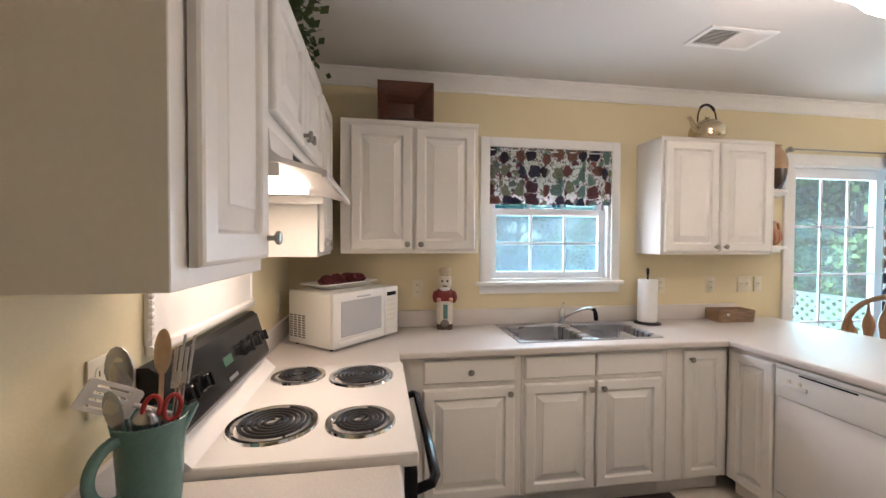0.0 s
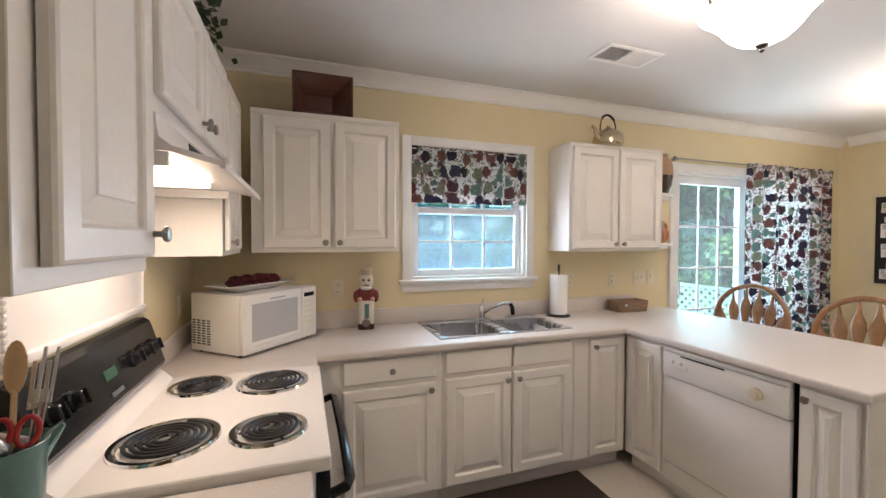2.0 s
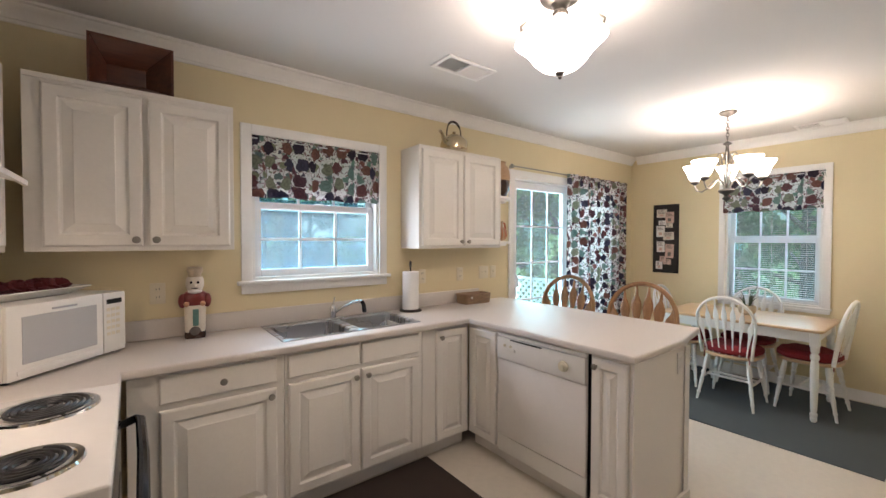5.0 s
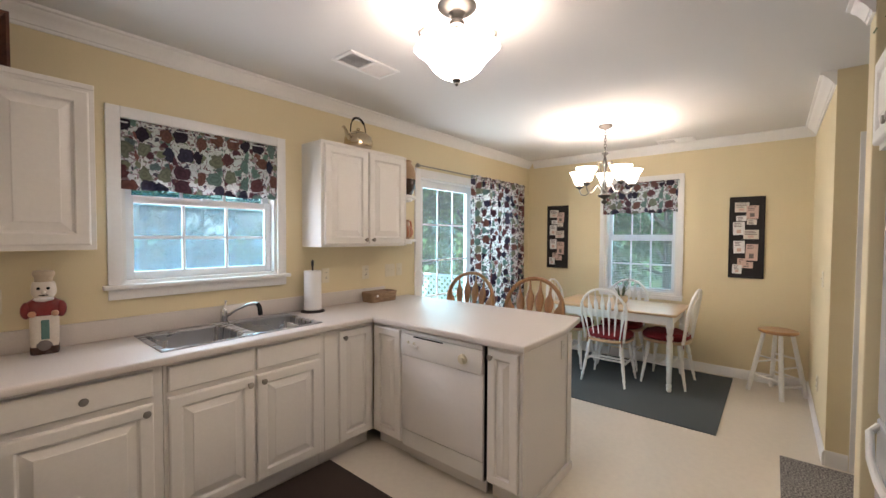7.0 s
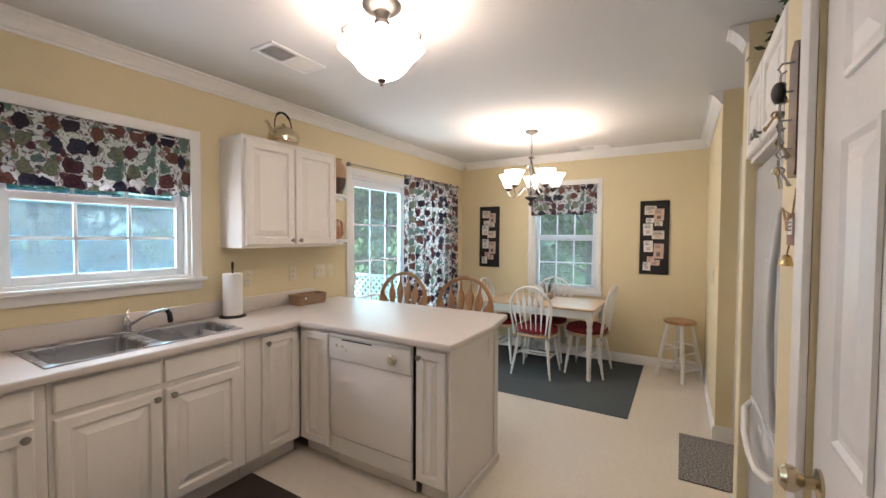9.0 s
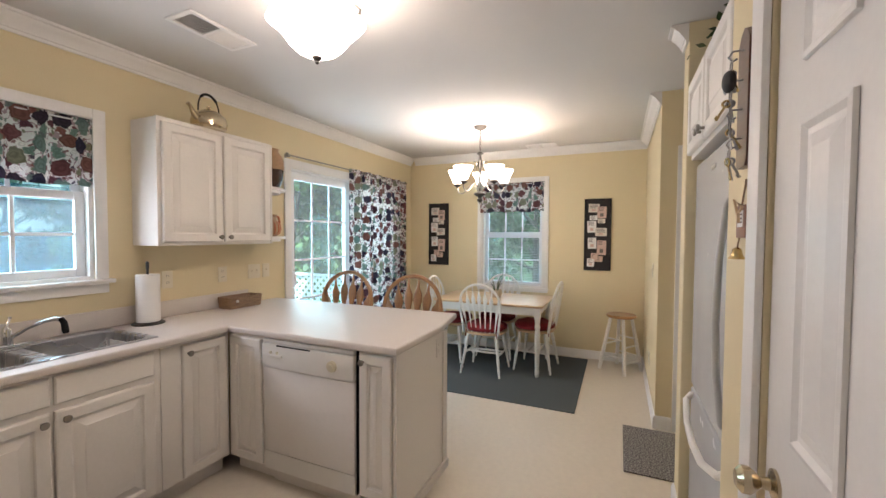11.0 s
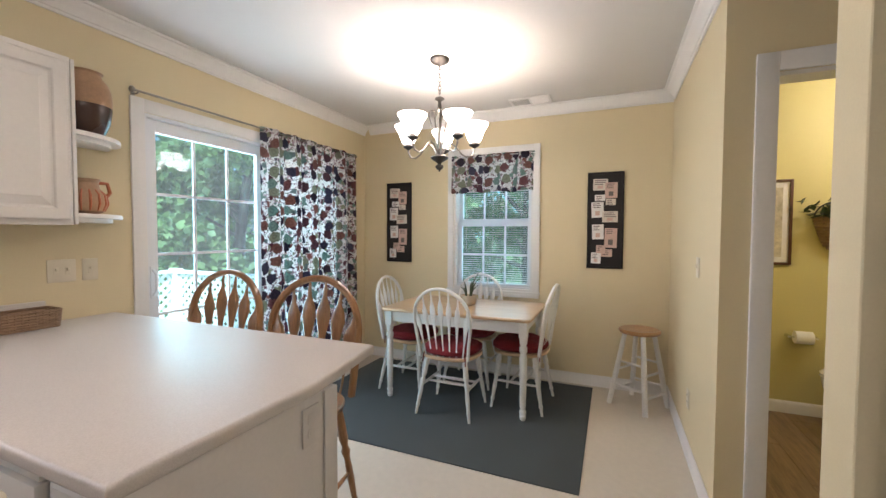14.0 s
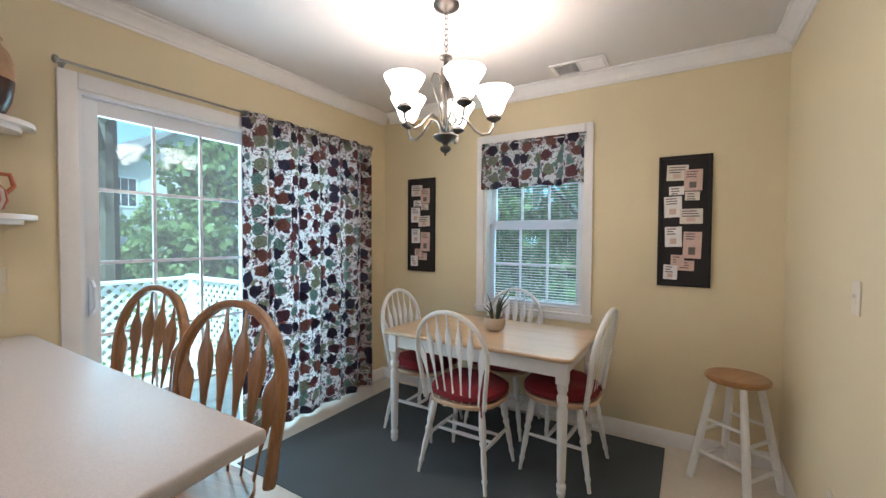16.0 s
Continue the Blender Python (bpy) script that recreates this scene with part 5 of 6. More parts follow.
cloth("valance", "floral cotton valance over the dining window", "valance", pose(END - 0.022, DWIN[1] + 0.015, DWIN[3] - 0.002) @ ROT_RIGHT, dw + 0.03, 0.368, 80, 10, folds(5, 0.008, 11, 0.8), 0.008)

# ---- blinds ----
bl = thing("window_blind", "white lowered horizontal slat blind", "blind", pose(END + 0.020, DWIN[1] - 0.022, DWIN[2]) @ ROT_RIGHT)
bw = dw - 0.044
part("head_rail", box(0, bw, 0.0, 0.035, dh - 0.050, dh - 0.021, 0.002, 1), "slat", bl)
SL = mesh_of("slat", xf(box(0.003, bw - 0.003, -0.0125, 0.0125, -0.0006, 0.0006), pose(0, 0, 0, 2, 0, 0)), "slat")
n = int((dh - 0.10) / 0.021)
for i in range(n):
    part("slat", SL, None, bl, "", put(0, 0.018, 0.040 + 0.021 * i))
part("bottom_rail", box(0.002, bw - 0.002, 0.006, 0.030, 0.022, 0.034, 0.003, 1), "slat", bl)
for x in (0.10, bw / 2, bw - 0.10):
    part("ladder_cord", tube([(x, 0.018, 0.03), (x, 0.018, dh - 0.05)], 0.001, 5), "slat", bl)


# ---- notice boards ----
def board(y1, label, seed):
    b = thing("notice_board", label, "notice board", pose(END - 0.001, y1, 1.056) @ ROT_RIGHT, "black recipe-card boards")
    W, H = 0.296, 0.842
    part("backing", box(0.018, W - 0.018, -0.010, 0, 0.018, H - 0.018), "board", b)
    part("frame", join(box(0, 0.02, -0.018, 0, 0, H, 0.003), box(W - 0.02, W, -0.018, 0, 0, H, 0.003), box(0.02, W - 0.02, -0.018, 0, 0, 0.02, 0.003), box(0.02, W - 0.02, -0.018, 0, H - 0.02, H, 0.003)), "board", b)
    r = random.Random(seed)
    lay = [(0.040, 0.685, 0.120, 0.10, "card_a"), (0.140, 0.615, 0.100, 0.135, "card_b"), (0.060, 0.590, 0.085, 0.055, "card_c"), (0.145, 0.555, 0.080, 0.055, "card_a"), (0.040, 0.445, 0.100, 0.135, "card_c"), (0.120, 0.405, 0.125, 0.095, "card_a"),
           (0.045, 0.255, 0.095, 0.130, "card_c"), (0.145, 0.185, 0.100, 0.170, "card_b"), (0.075, 0.135, 0.075, 0.070, "card_b"), (0.120, 0.105, 0.090, 0.065, "card_b"), (0.035, 0.045, 0.080, 0.095, "card_c")]
    for i, (x, zz, w, h, mt) in enumerate(lay):
        m = pose(x + r.uniform(-0.004, 0.004), -0.0108 - 0.0007 * (i % 3), zz, 0, r.uniform(-2, 2), 0)
        c = part("card", box(0, w, -0.0006, 0, 0, h), mt, b, "", m)
        for k in range(3):
            part("print_line", box(0.012, w - r.uniform(0.015, 0.045), -0.0009, -0.00065, h - 0.018 - 0.016 * k, h - 0.011 - 0.016 * k), "ink", c)
        if h > 0.09:
            part("print_figure", box(w * 0.3, w * 0.68, -0.0009, -0.00065, h * 0.14, h * 0.42), "card_b" if mt != "card_b" else "ink", c)


board(2.403, "black board of recipe cards beside the curtain", 1)
board(0.354, "black board of recipe cards beside the window", 2)

# ---- small things in the kitchen ----
def multi(name, pieces):
    """One mesh out of (bmesh, material) pieces."""
    me = bpy.data.meshes.new(name)
    out = bmesh.new()
    for i, (bm, mt) in enumerate(pieces):
        for f in bm.faces:
            f.material_index = i
            f.smooth = True
        tmp = bpy.data.meshes.new("tmp")
        bm.to_mesh(tmp)
        bm.free()
        out.from_mesh(tmp)
        bpy.data.meshes.remove(tmp)
    out.to_mesh(me)
    out.free()
    for _, mt in pieces:
        me.materials.append(M[mt])
    me.set_sharp_from_angle(angle=radians(40))
    return me


def ball(r, c, sx=1, sy=1, sz=1, seg=14):
    bm = bmesh.new()
    bmesh.ops.create_uvsphere(bm, u_segments=seg, v_segments=8, radius=r)
    return xf(bm, Matrix.Translation(c) @ Matrix.Diagonal((sx, sy, sz, 1)))


# microwave, turned towards the room
MWT = 48.0
mw = thing("microwave", "white countertop microwave set in the corner", "microwave", put(-0.258, 2.135, 0.9145, MWT))
MW, MD, MH = 0.496, 0.350, 0.292
part("case", box(0, MW, 0.022, MD, 0.012, MH, 0.006), "plastic", mw)
dr = part("door", join(box(0, MW * 0.765, 0, 0.021, 0.014, MH, 0.007), box(0.03, MW * 0.74, -0.004, 0.001, 0.028, 0.048, 0.003)), "plastic", mw)
part("window", box(0.050, MW * 0.70, -0.0025, 0.001, 0.068, MH - 0.045, 0.001, 1), "greyglass", dr, "grey meshed window")
part("badge", box(0.16, 0.26, -0.0018, 0.001, MH - 0.034, MH - 0.026), "steel", dr)
pn = part("control_panel", box(MW * 0.77, MW, 0, 0.021, 0.014, MH, 0.007), "plastic", mw)
part("display", box(MW * 0.80, MW - 0.022, -0.0015, 0.001, MH - 0.052, MH - 0.030), "black", pn, "small dark clock display")
for i in range(5):
    for k in range(3):
        x = MW * 0.80 + 0.024 * k
        part("key", box(x, x + 0.018, -0.001, 0.001, MH - 0.085 - 0.028 * i, MH - 0.071 - 0.028 * i), "almond", pn)
for i in range(10):
    for k in range(4):
        part("vent_slot", box(-0.0008, 0.001, 0.215 + 0.034 * k, 0.238 + 0.034 * k, 0.045 + 0.0125 * i, 0.0515 + 0.0125 * i), "blackmat", mw)
for x in (0.03, MW - 0.03):
    for y in (0.05, MD - 0.04):
        part("foot", xf(lathe([(0.012, 0), (0.013, 0.012)], 10), put(x, y, 0)), "blackmat", mw)
pl = thing("serving_platter", "white rectangular platter on the microwave", "platter", put(-0.258, 2.135, 0.9145 + MH + 0.0005, MWT))
part("dish", rings([rrect(0.22, 0.19, 0.26, 0.10, 0.03, 0), rrect(0.22, 0.19, 0.30, 0.12, 0.03, 0.006), rrect(0.22, 0.19, 0.43, 0.20, 0.03, 0.032), rrect(0.22, 0.19, 0.424, 0.194, 0.03, 0.036), rrect(0.22, 0.19, 0.29, 0.11, 0.03, 0.010)]), "porcelain", pl)
rnd = random.Random(9)
for i in range(9):
    x, y = 0.11 + 0.027 * i, 0.19 + rnd.uniform(-0.035, 0.035)
    b = thing("dried_flower_head", "dark red dried flower head on a platter", "flower", put(-0.258, 2.135, 0.9145 + MH + 0.0005, MWT) @ put(x, y, 0.012, rnd.uniform(0, 360)) @ Matrix.Scale(rnd.uniform(1.2, 1.7), 4), "dried flowers")
    for k in range(7):
        a, t = 6.28 * k / 7, 20 + 45 * (k % 2)
        part("petal", xf(ball(0.018, (0, 0, 0.012), 1.0, 0.28, 1.1, 8), pose(0.010 * math.cos(a), 0.010 * math.sin(a), 0.012, 0, 0, math.degrees(a)) @ pose(0, 0, 0, t, 0, 0)), "rose", b)

# figurine jar of a cook, one mesh
cook = multi("cook_figurine", [
    (rings([rrect(0, 0, 0.095, 0.085, 0.02, 0), rrect(0, 0, 0.100, 0.090, 0.02, 0.01), rrect(0, 0, 0.098, 0.088, 0.02, 0.035)]), "umber"),
    (rings([rrect(0, 0, 0.094, 0.084, 0.025, 0.035), rrect(0, 0, 0.098, 0.086, 0.028, 0.08), rrect(0, 0, 0.100, 0.088, 0.03, 0.17), rrect(0, 0, 0.090, 0.080, 0.03, 0.185)]), "card_a"),
    (ball(0.034, (0.0, -0.030, 0.040), 1, 0.6, 1), "ink"), (box(-0.010, 0.018, -0.0475, -0.043, 0.07, 0.16, 0.002, 1), "teal"),
    (rings([rrect(0, 0, 0.105, 0.090, 0.035, 0.180), rrect(0, 0, 0.128, 0.098, 0.04, 0.205), rrect(0, 0, 0.120, 0.090, 0.04, 0.240), rrect(0, 0, 0.060, 0.060, 0.028, 0.262)]), "cookred"),
    (ball(0.026, (-0.058, -0.020, 0.205), 0.8, 0.9, 1.5), "cookred"), (ball(0.026, (0.058, -0.020, 0.205), 0.8, 0.9, 1.5), "cookred"),
    (ball(0.014, (-0.038, -0.050, 0.190)), "skin"), (ball(0.014, (0.038, -0.050, 0.190)), "skin"),
    (xf(lathe([(0.030, 0), (0.042, 0.02), (0.044, 0.045), (0.040, 0.070), (0.036, 0.078)], 18), put(0, -0.004, 0.256)), "card_a"),
    (ball(0.009, (0, -0.048, 0.290)), "card_a"), (ball(0.030, (0, -0.026, 0.276), 0.9, 0.7, 0.28), "black"), (ball(0.007, (-0.016, -0.043, 0.306)), "black"), (ball(0.007, (0.016, -0.043, 0.306)), "black"),
    (ball(0.030, (0, -0.020, 0.254), 1.2, 1, 0.5), "card_c"),
    (xf(lathe([(0.034, 0), (0.035, 0.030), (0.042, 0.040), (0.044, 0.054), (0.038, 0.064), (0.02, 0.067), (0, 0.067)], 18), put(0, 0, 0.328) @ Matrix.Scale(0.9, 4)), "clay"),
])
ob = new("cook_figurine", cook)
ob.matrix_basis = put(0.374, 2.615, 0.9145, -8)
tagged(ob, "painted glass jar shaped as a cook figurine", "figurine")

pt = thing("paper_towel_roll", "white paper towel roll on a dark stand", "paper towel", put(1.775, 2.590, 0.9145))
part("stand_base", lathe([(0.085, 0), (0.086, 0.006), (0.075, 0.012), (0.02, 0.014)], 32), "pewter", pt, "dark metal base")
part("pole", lathe([(0.006, 0.012), (0.006, 0.330), (0.009, 0.338), (0.009, 0.372), (0.004, 0.380)], 12), "blackmat", pt)
part("roll", lathe([(0.020, 0.015), (0.060, 0.015), (0.062, 0.018), (0.062, 0.298), (0.060, 0.301), (0.020, 0.301)], 32), "paper", pt)

bk = thing("wicker_basket", "low rectangular brown wicker basket on the counter", "basket", put(2.430, 2.600, 0.9145, -2))
BW_, BD_ = 0.265, 0.130
for i in range(7):
    zz = 0.006 + 0.012 * i
    part("weave_band", tube(rrect(0, 0, BW_ + 0.002 * i, BD_ + 0.002 * i, 0.02, zz), 0.0068, 6, closed=True), "wicker", bk)
part("bottom", box(-BW_ / 2 + 0.005, BW_ / 2 - 0.005, -BD_ / 2 + 0.005, BD_ / 2 - 0.005, 0.0, 0.006), "wicker", bk)
for i in range(11):
    for s in (-1, 1):
        x = -BW_ / 2 + 0.018 + i * (BW_ - 0.036) / 10
        part("stake", tube([(x, s * (BD_ / 2), 0.002), (x, s * (BD_ / 2 + 0.008), 0.084)], 0.0055, 6), "wicker", bk)
part("liner_knob", xf(ball(0.011, (0, 0, 0)), put(-BW_ / 2 + 0.05, -BD_ / 2 - 0.012, 0.055)), "porcelain", bk)

kt = thing("tea_kettle", "bronze-toned metal kettle with a black handle", "kettle", put(2.105, 2.475, 2.1545, 12) @ Matrix.Diagonal((1.15, 1.15, 1.02, 1)))
part("body", lathe([(0.080, 0), (0.092, 0.010), (0.095, 0.040), (0.088, 0.075), (0.065, 0.100), (0.040, 0.110)], 32), "kettle", kt)
part("lid", lathe([(0.046, 0.106), (0.044, 0.114), (0.025, 0.122), (0.008, 0.126), (0.012, 0.134), (0.012, 0.144), (0, 0.147)], 24), "kettle", kt)
part("spout", tube([(-0.080, 0, 0.045), (-0.110, 0, 0.070), (-0.128, 0, 0.105), (-0.148, 0, 0.120)], [0.018, 0.014, 0.010, 0.011], 12), "kettle", kt)
part("handle", tube([(0.078 * math.cos(a), 0, 0.075 + 0.145 * math.sin(a) ** 0.6) for a in [0.05 + (math.pi - 0.1) * k / 24 for k in range(25)]], [0.004] * 6 + [0.008] * 13 + [0.004] * 6, 10), "black", kt, "black arched handle")

wb = thing("wooden_box", "dark cherry wood tray box standing on edge", "box", put(-0.048, 2.445, UZ1 + 0.0045))
part("tray", rings([[(x, y, z) for x, z in ((a0, c0), (b0, c0), (b0, d0), (a0, d0))] for a0, b0, c0, d0, y in ((0.05, 0.275, 0.05, 0.187, 0.115), (0, 0.325, 0, 0.237, 0.012), (0, 0.325, 0, 0.237, 0.0), (0.010, 0.315, 0.010, 0.227, 0.0), (0.066, 0.215, 0.050, 0.135, 0.085), (0.070, 0.211, 0.054, 0.131, 0.083))]), "cherry", wb)
for pts_ in (((0.010, 0.227), (0.066, 0.135)), ((0.315, 0.227), (0.215, 0.135))):
    (xa, za), (xb, zb) = pts_
    part("mitre_joint", tube([(xa, 0.0005, za), (xb, 0.0855, zb)], 0.0018, 6), "umber", wb)


def foliage(name, label, m, spread, count, size, seed, mat="leaf"):
    """A trailing artificial plant: vines with many small leaves."""
    t = thing(name, label, "plant", m)
    r = random.Random(seed)
    vs, fs, stems = [], [], []
    for i in range(count):
        p = Vector((r.gauss(0, spread[0]), r.gauss(0, spread[1]), abs(r.gauss(0, spread[2])) + 0.01))
        d = Vector((r.uniform(-1, 1), r.uniform(-1, 1), r.uniform(-0.3, 1))).normalized()
        s = d.cross(Vector((0.3, 0.2, 1))).normalized()
        L_, W_ = size * r.uniform(0.6, 1.2), size * 0.32
        n = len(vs)
        vs += [p, p + d * L_ * 0.5 + s * W_, p + d * L_, p + d * L_ * 0.5 - s * W_]
        fs.append((n, n + 1, n + 2, n + 3))
    me = bpy.data.meshes.new("leaves")
    me.from_pydata([tuple(v) for v in vs], [], fs)
    me.materials.append(M[mat])
    part("leaves", me, None, t)
    bms = []
    for i in range(8):
        e = (r.gauss(0, spread[0]), r.gauss(0, spread[1]), abs(r.gauss(0, spread[2])))
        bms.append(tube([(0, 0, 0.003), (e[0] * 0.5, e[1] * 0.5, e[2] * 0.8 + 0.03), e], 0.003, 5))
    part("vines", join(*bms), "bark", t)
    return t


foliage("artificial_ivy", "dark green artificial ivy on the wall cabinets", put(-0.36, 1.55, UZ1 + 0.005), (0.05, 0.13, 0.085), 420, 0.045, 5)
foliage("artificial_ivy", "dark green artificial ivy over the refrigerator cabinet", put(2.10, -0.50, 2.232), (0.16, 0.06, 0.08), 420, 0.045, 6)

# white splash panel behind the range
sp = thing("splash_panel", "white wall panel with beaded edge behind the range", "panel", pose(LEFT + 0.001, 1.172, 1.208) @ ROT_LEFT)
part("sheet", box(0, 0.755, -0.006, 0, 0, 0.400), "enamel", sp)
part("bottom_rail", box(-0.012, 0.767, -0.020, 0, -0.014, 0.010, 0.005), "enamel", sp)
part("beading", join(box(-0.014, 0.0, -0.012, 0, 0.010, 0.400, 0.003), *[ball(0.0085, (-0.007, -0.012, 0.02 + 0.016 * i), seg=8) for i in range(24)]), "enamel", sp)
part("beading", box(0.755, 0.767, -0.012, 0, 0.010, 0.400, 0.003), "enamel", sp)


def plate(m, gangs, kind, label, mat="almond", slot="blackmat"):
    w = 0.070 + 0.046 * (gangs - 1)
    t = thing("outlet_plate" if kind == "outlet" else "switch_plate", label, "outlet" if kind == "outlet" else "switch", m)
    part("plate", box(-w / 2, w / 2, -0.006, 0, -0.057, 0.057, 0.003), mat, t)
    for g in range(gangs):
        x = (g - (gangs - 1) / 2) * 0.046
        if kind == "outlet":
            for z in (-0.022, 0.022):
                f = part("socket", rings([rrect(x, z, 0.034, 0.030, 0.010, 0), rrect(x, z, 0.034, 0.030, 0.010, 0.002)]), mat, t, "", pose(0, -0.006, 0, 90, 0, 0))
                for s in (-0.007, 0.007):
                    part("slot", box(x + s - 0.0012, x + s + 0.0012, -0.0088, -0.0078, z - 0.003, z + 0.008), slot, t)
        else:
            part("toggle", box(x - 0.005, x + 0.005, -0.016, -0.005, 0.0, 0.014, 0.002, 1), "almond", t)
            part("surround", box(x - 0.010, x + 0.010, -0.0075, -0.0055, -0.018, 0.018, 0.001, 1), "almond", t)


for x in (0.209, 1.955, 2.356):
    plate(put(x, BACK - 0.0005, 1.160), 1, "outlet", "white duplex wall outlet above the counter")
plate(put(2.640, BACK - 0.0005, 1.161), 2, "switch", "white double switch plate by the sliding door")
plate(put(2.759, BACK - 0.0005, 1.161), 1, "switch", "white single switch plate by the sliding door")
plate(pose(LEFT + 0.0005, 1.002, 1.185) @ ROT_LEFT, 1, "outlet", "white wall outlet beside the range")
plate(pose(LEFT + 0.0005, 2.44, 1.13) @ ROT_LEFT, 1, "outlet", "white wall outlet behind the microwave")
plate(put(2.455, 0.9555, 0.790), 1, "outlet", "off-white outlet on the peninsula end panel", "cabside", "cabside")
plate(pose(4.15, DRIGHT + 0.0005, 1.17) @ put(0, 0, 0, 180), 1, "switch", "white switch plate on the dining wall")
plate(pose(4.35, DRIGHT + 0.0005, 0.35) @ put(0, 0, 0, 180), 1, "outlet", "white low wall outlet on the dining wall")

# pitcher of utensils
pc = thing("utensil_pitcher", "sage teal ceramic pitcher holding kitchen tools", "pitcher", put(-0.476, 0.975, 0.9145, 62) @ Matrix.Diagonal((0.80, 0.80, 0.92, 1)))
part("body", lathe([(0.052, 0), (0.058, 0.01), (0.066, 0.06), (0.070, 0.13), (0.074, 0.19), (0.081, 0.230), (0.078, 0.231), (0.070, 0.19), (0.064, 0.06), (0, 0.02)], 32), "teal", pc)
part("lip", tube([(0.062, 0, 0.195), (0.084, 0, 0.226), (0.100, 0, 0.240)], [0.030, 0.024, 0.010], 12, 0.5), "teal", pc, "", put(0, 0, 0, -32))
part("handle", tube([(-0.072 - 0.062 * math.sin(math.pi * k / 14), 0, 0.148 + 0.062 * math.cos(math.pi * k / 14)) for k in range(15)], 0.0125, 12), "teal", pc)


def utensil(name, label, lean_x, lean_y, length, head, mat, rod_mat="steel"):
    m = put(-0.476, 0.975, 0.9145) @ pose(lean_x * 0.15, lean_y * 0.15, 0.024) @ pose(0, 0, 0, -lean_y * 60, lean_x * 60, 0)
    t = thing(name, label, "utensil", m, "tools in the pitcher")
    part("handle", tube([(0, 0, 0), (0, 0, length * 0.75)], [0.006, 0.0045], 8), rod_mat, t)
    part("head", xf(head, put(0, 0, length * 0.74)), mat, t)


def spoon_head(w=0.025, l=0.075, d=0.25):
    return ball(1, (0, 0, l / 2), w, w * d, l / 2 * 1.1)


TURN_D = Vector((-0.66, -0.52, 0.50)).normalized()
TURN_N = Vector((0.42, -0.85, 0.1))
TURN_X = TURN_N.cross(TURN_D).normalized()
TURN_M = Matrix.Translation((-0.454, 0.999, 1.122)) @ Matrix((TURN_X, TURN_D.cross(TURN_X), TURN_D)).transposed().to_4x4()
tn = thing("slotted_turner", "white plastic slotted turner in the pitcher", "utensil", TURN_M, "tools in the pitcher")
tail = TURN_M.inverted() @ Vector((-0.454, 0.992, 0.945))
part("handle", tube([tuple(tail), (0, 0, 0), (0, 0, 0.068)], [0.007, 0.006, 0.005], 8), "enamel", tn)
part("head", xf(join(*[box(-0.040 + 0.0171 * i, -0.0285 + 0.0171 * i, -0.002, 0.002, 0.012, 0.098, 0.001, 1) for i in range(5)], xf(rings([rrect(0, 0, 0.080, 0.022, 0.009, -0.002), rrect(0, 0, 0.080, 0.022, 0.009, 0.002)]), pose(0, 0, 0.103, 90, 0, 0)), xf(rings([rrect(0, 0, 0.076, 0.026, 0.011, -0.002), rrect(0, 0, 0.076, 0.026, 0.011, 0.002)]), pose(0, 0, 0.006, 90, 0, 0))), put(0, 0, 0.066) @ Matrix.Diagonal((0.72, 1, 0.78, 1))), "enamel", tn)
utensil("serving_spoon", "large steel serving spoon in the pitcher", -0.12, 0.0, 0.32, spoon_head(0.026, 0.09), "steel")
utensil("serving_spoon", "steel slotted spoon in the pitcher", -0.10, -0.12, 0.25, spoon_head(0.017, 0.075, 0.15), "steel")
utensil("serving_spoon", "steel ladle in the pitcher", 0.03, -0.10, 0.22, spoon_head(0.024, 0.055, 0.7), "steel")
utensil("wooden_spoon", "worn wooden spoon in the pitcher", 0.02, 0.06, 0.36, spoon_head(0.017, 0.085, 0.3), "maple", "maple")
utensil("kitchen_tongs", "steel tongs in the pitcher", 0.12, 0.06, 0.33, join(box(-0.012, -0.008, -0.004, 0.004, 0, 0.10, 0.002, 1), box(0.006, 0.010, -0.004, 0.004, 0, 0.10, 0.002, 1)), "steel")
utensil("serving_fork", "steel serving fork in the pitcher", 0.08, 0.10, 0.31, join(box(-0.014, 0.014, -0.0015, 0.0015, 0, 0.035, 0.001, 1), *[box(-0.014 + 0.010 * i, -0.008 + 0.010 * i, -0.0015, 0.0015, 0.034, 0.085) for i in range(3)]), "steel")
sc = thing("scissors", "red-handled scissors in the pitcher", "scissors", put(-0.452, 0.947, 1.085) @ pose(0, 0, 0, 6, 8, 28) @ Matrix.Scale(0.74, 4))
for s in (-1, 1):
    part("grip", tube([(s * 0.022 + 0.018 * math.cos(2 * math.pi * k / 14), 0, 0.095 + 0.034 * math.sin(2 * math.pi * k / 14)) for k in range(14)], 0.006, 8, closed=True), "redplastic", sc, "red plastic grip")
    part("blade", tube([(s * 0.012, 0, 0.062), (-s * 0.004, 0, -0.10)], [0.008, 0.003], 6, 0.3), "steel", sc)

# jars on the corner shelves
jr = thing("stoneware_jar", "two-tone tan and brown stoneware jug on a shelf", "jar", put(2.704, 2.580, 1.838) @ Matrix.Diagonal((1.10, 1.10, 1.16, 1)))
part("lower_body", lathe([(0.060, 0), (0.068, 0.010), (0.086, 0.055), (0.094, 0.105), (0.095, 0.125)], 32), "umber", jr, "dark brown glazed lower half")
part("upper_body", lathe([(0.095, 0.1251), (0.097, 0.150), (0.094, 0.190), (0.082, 0.225), (0.062, 0.248), (0.058, 0.262), (0.066, 0.270), (0.060, 0.272), (0.050, 0.255), (0, 0.20)], 32, False, True), "terra", jr, "tan unglazed upper half")
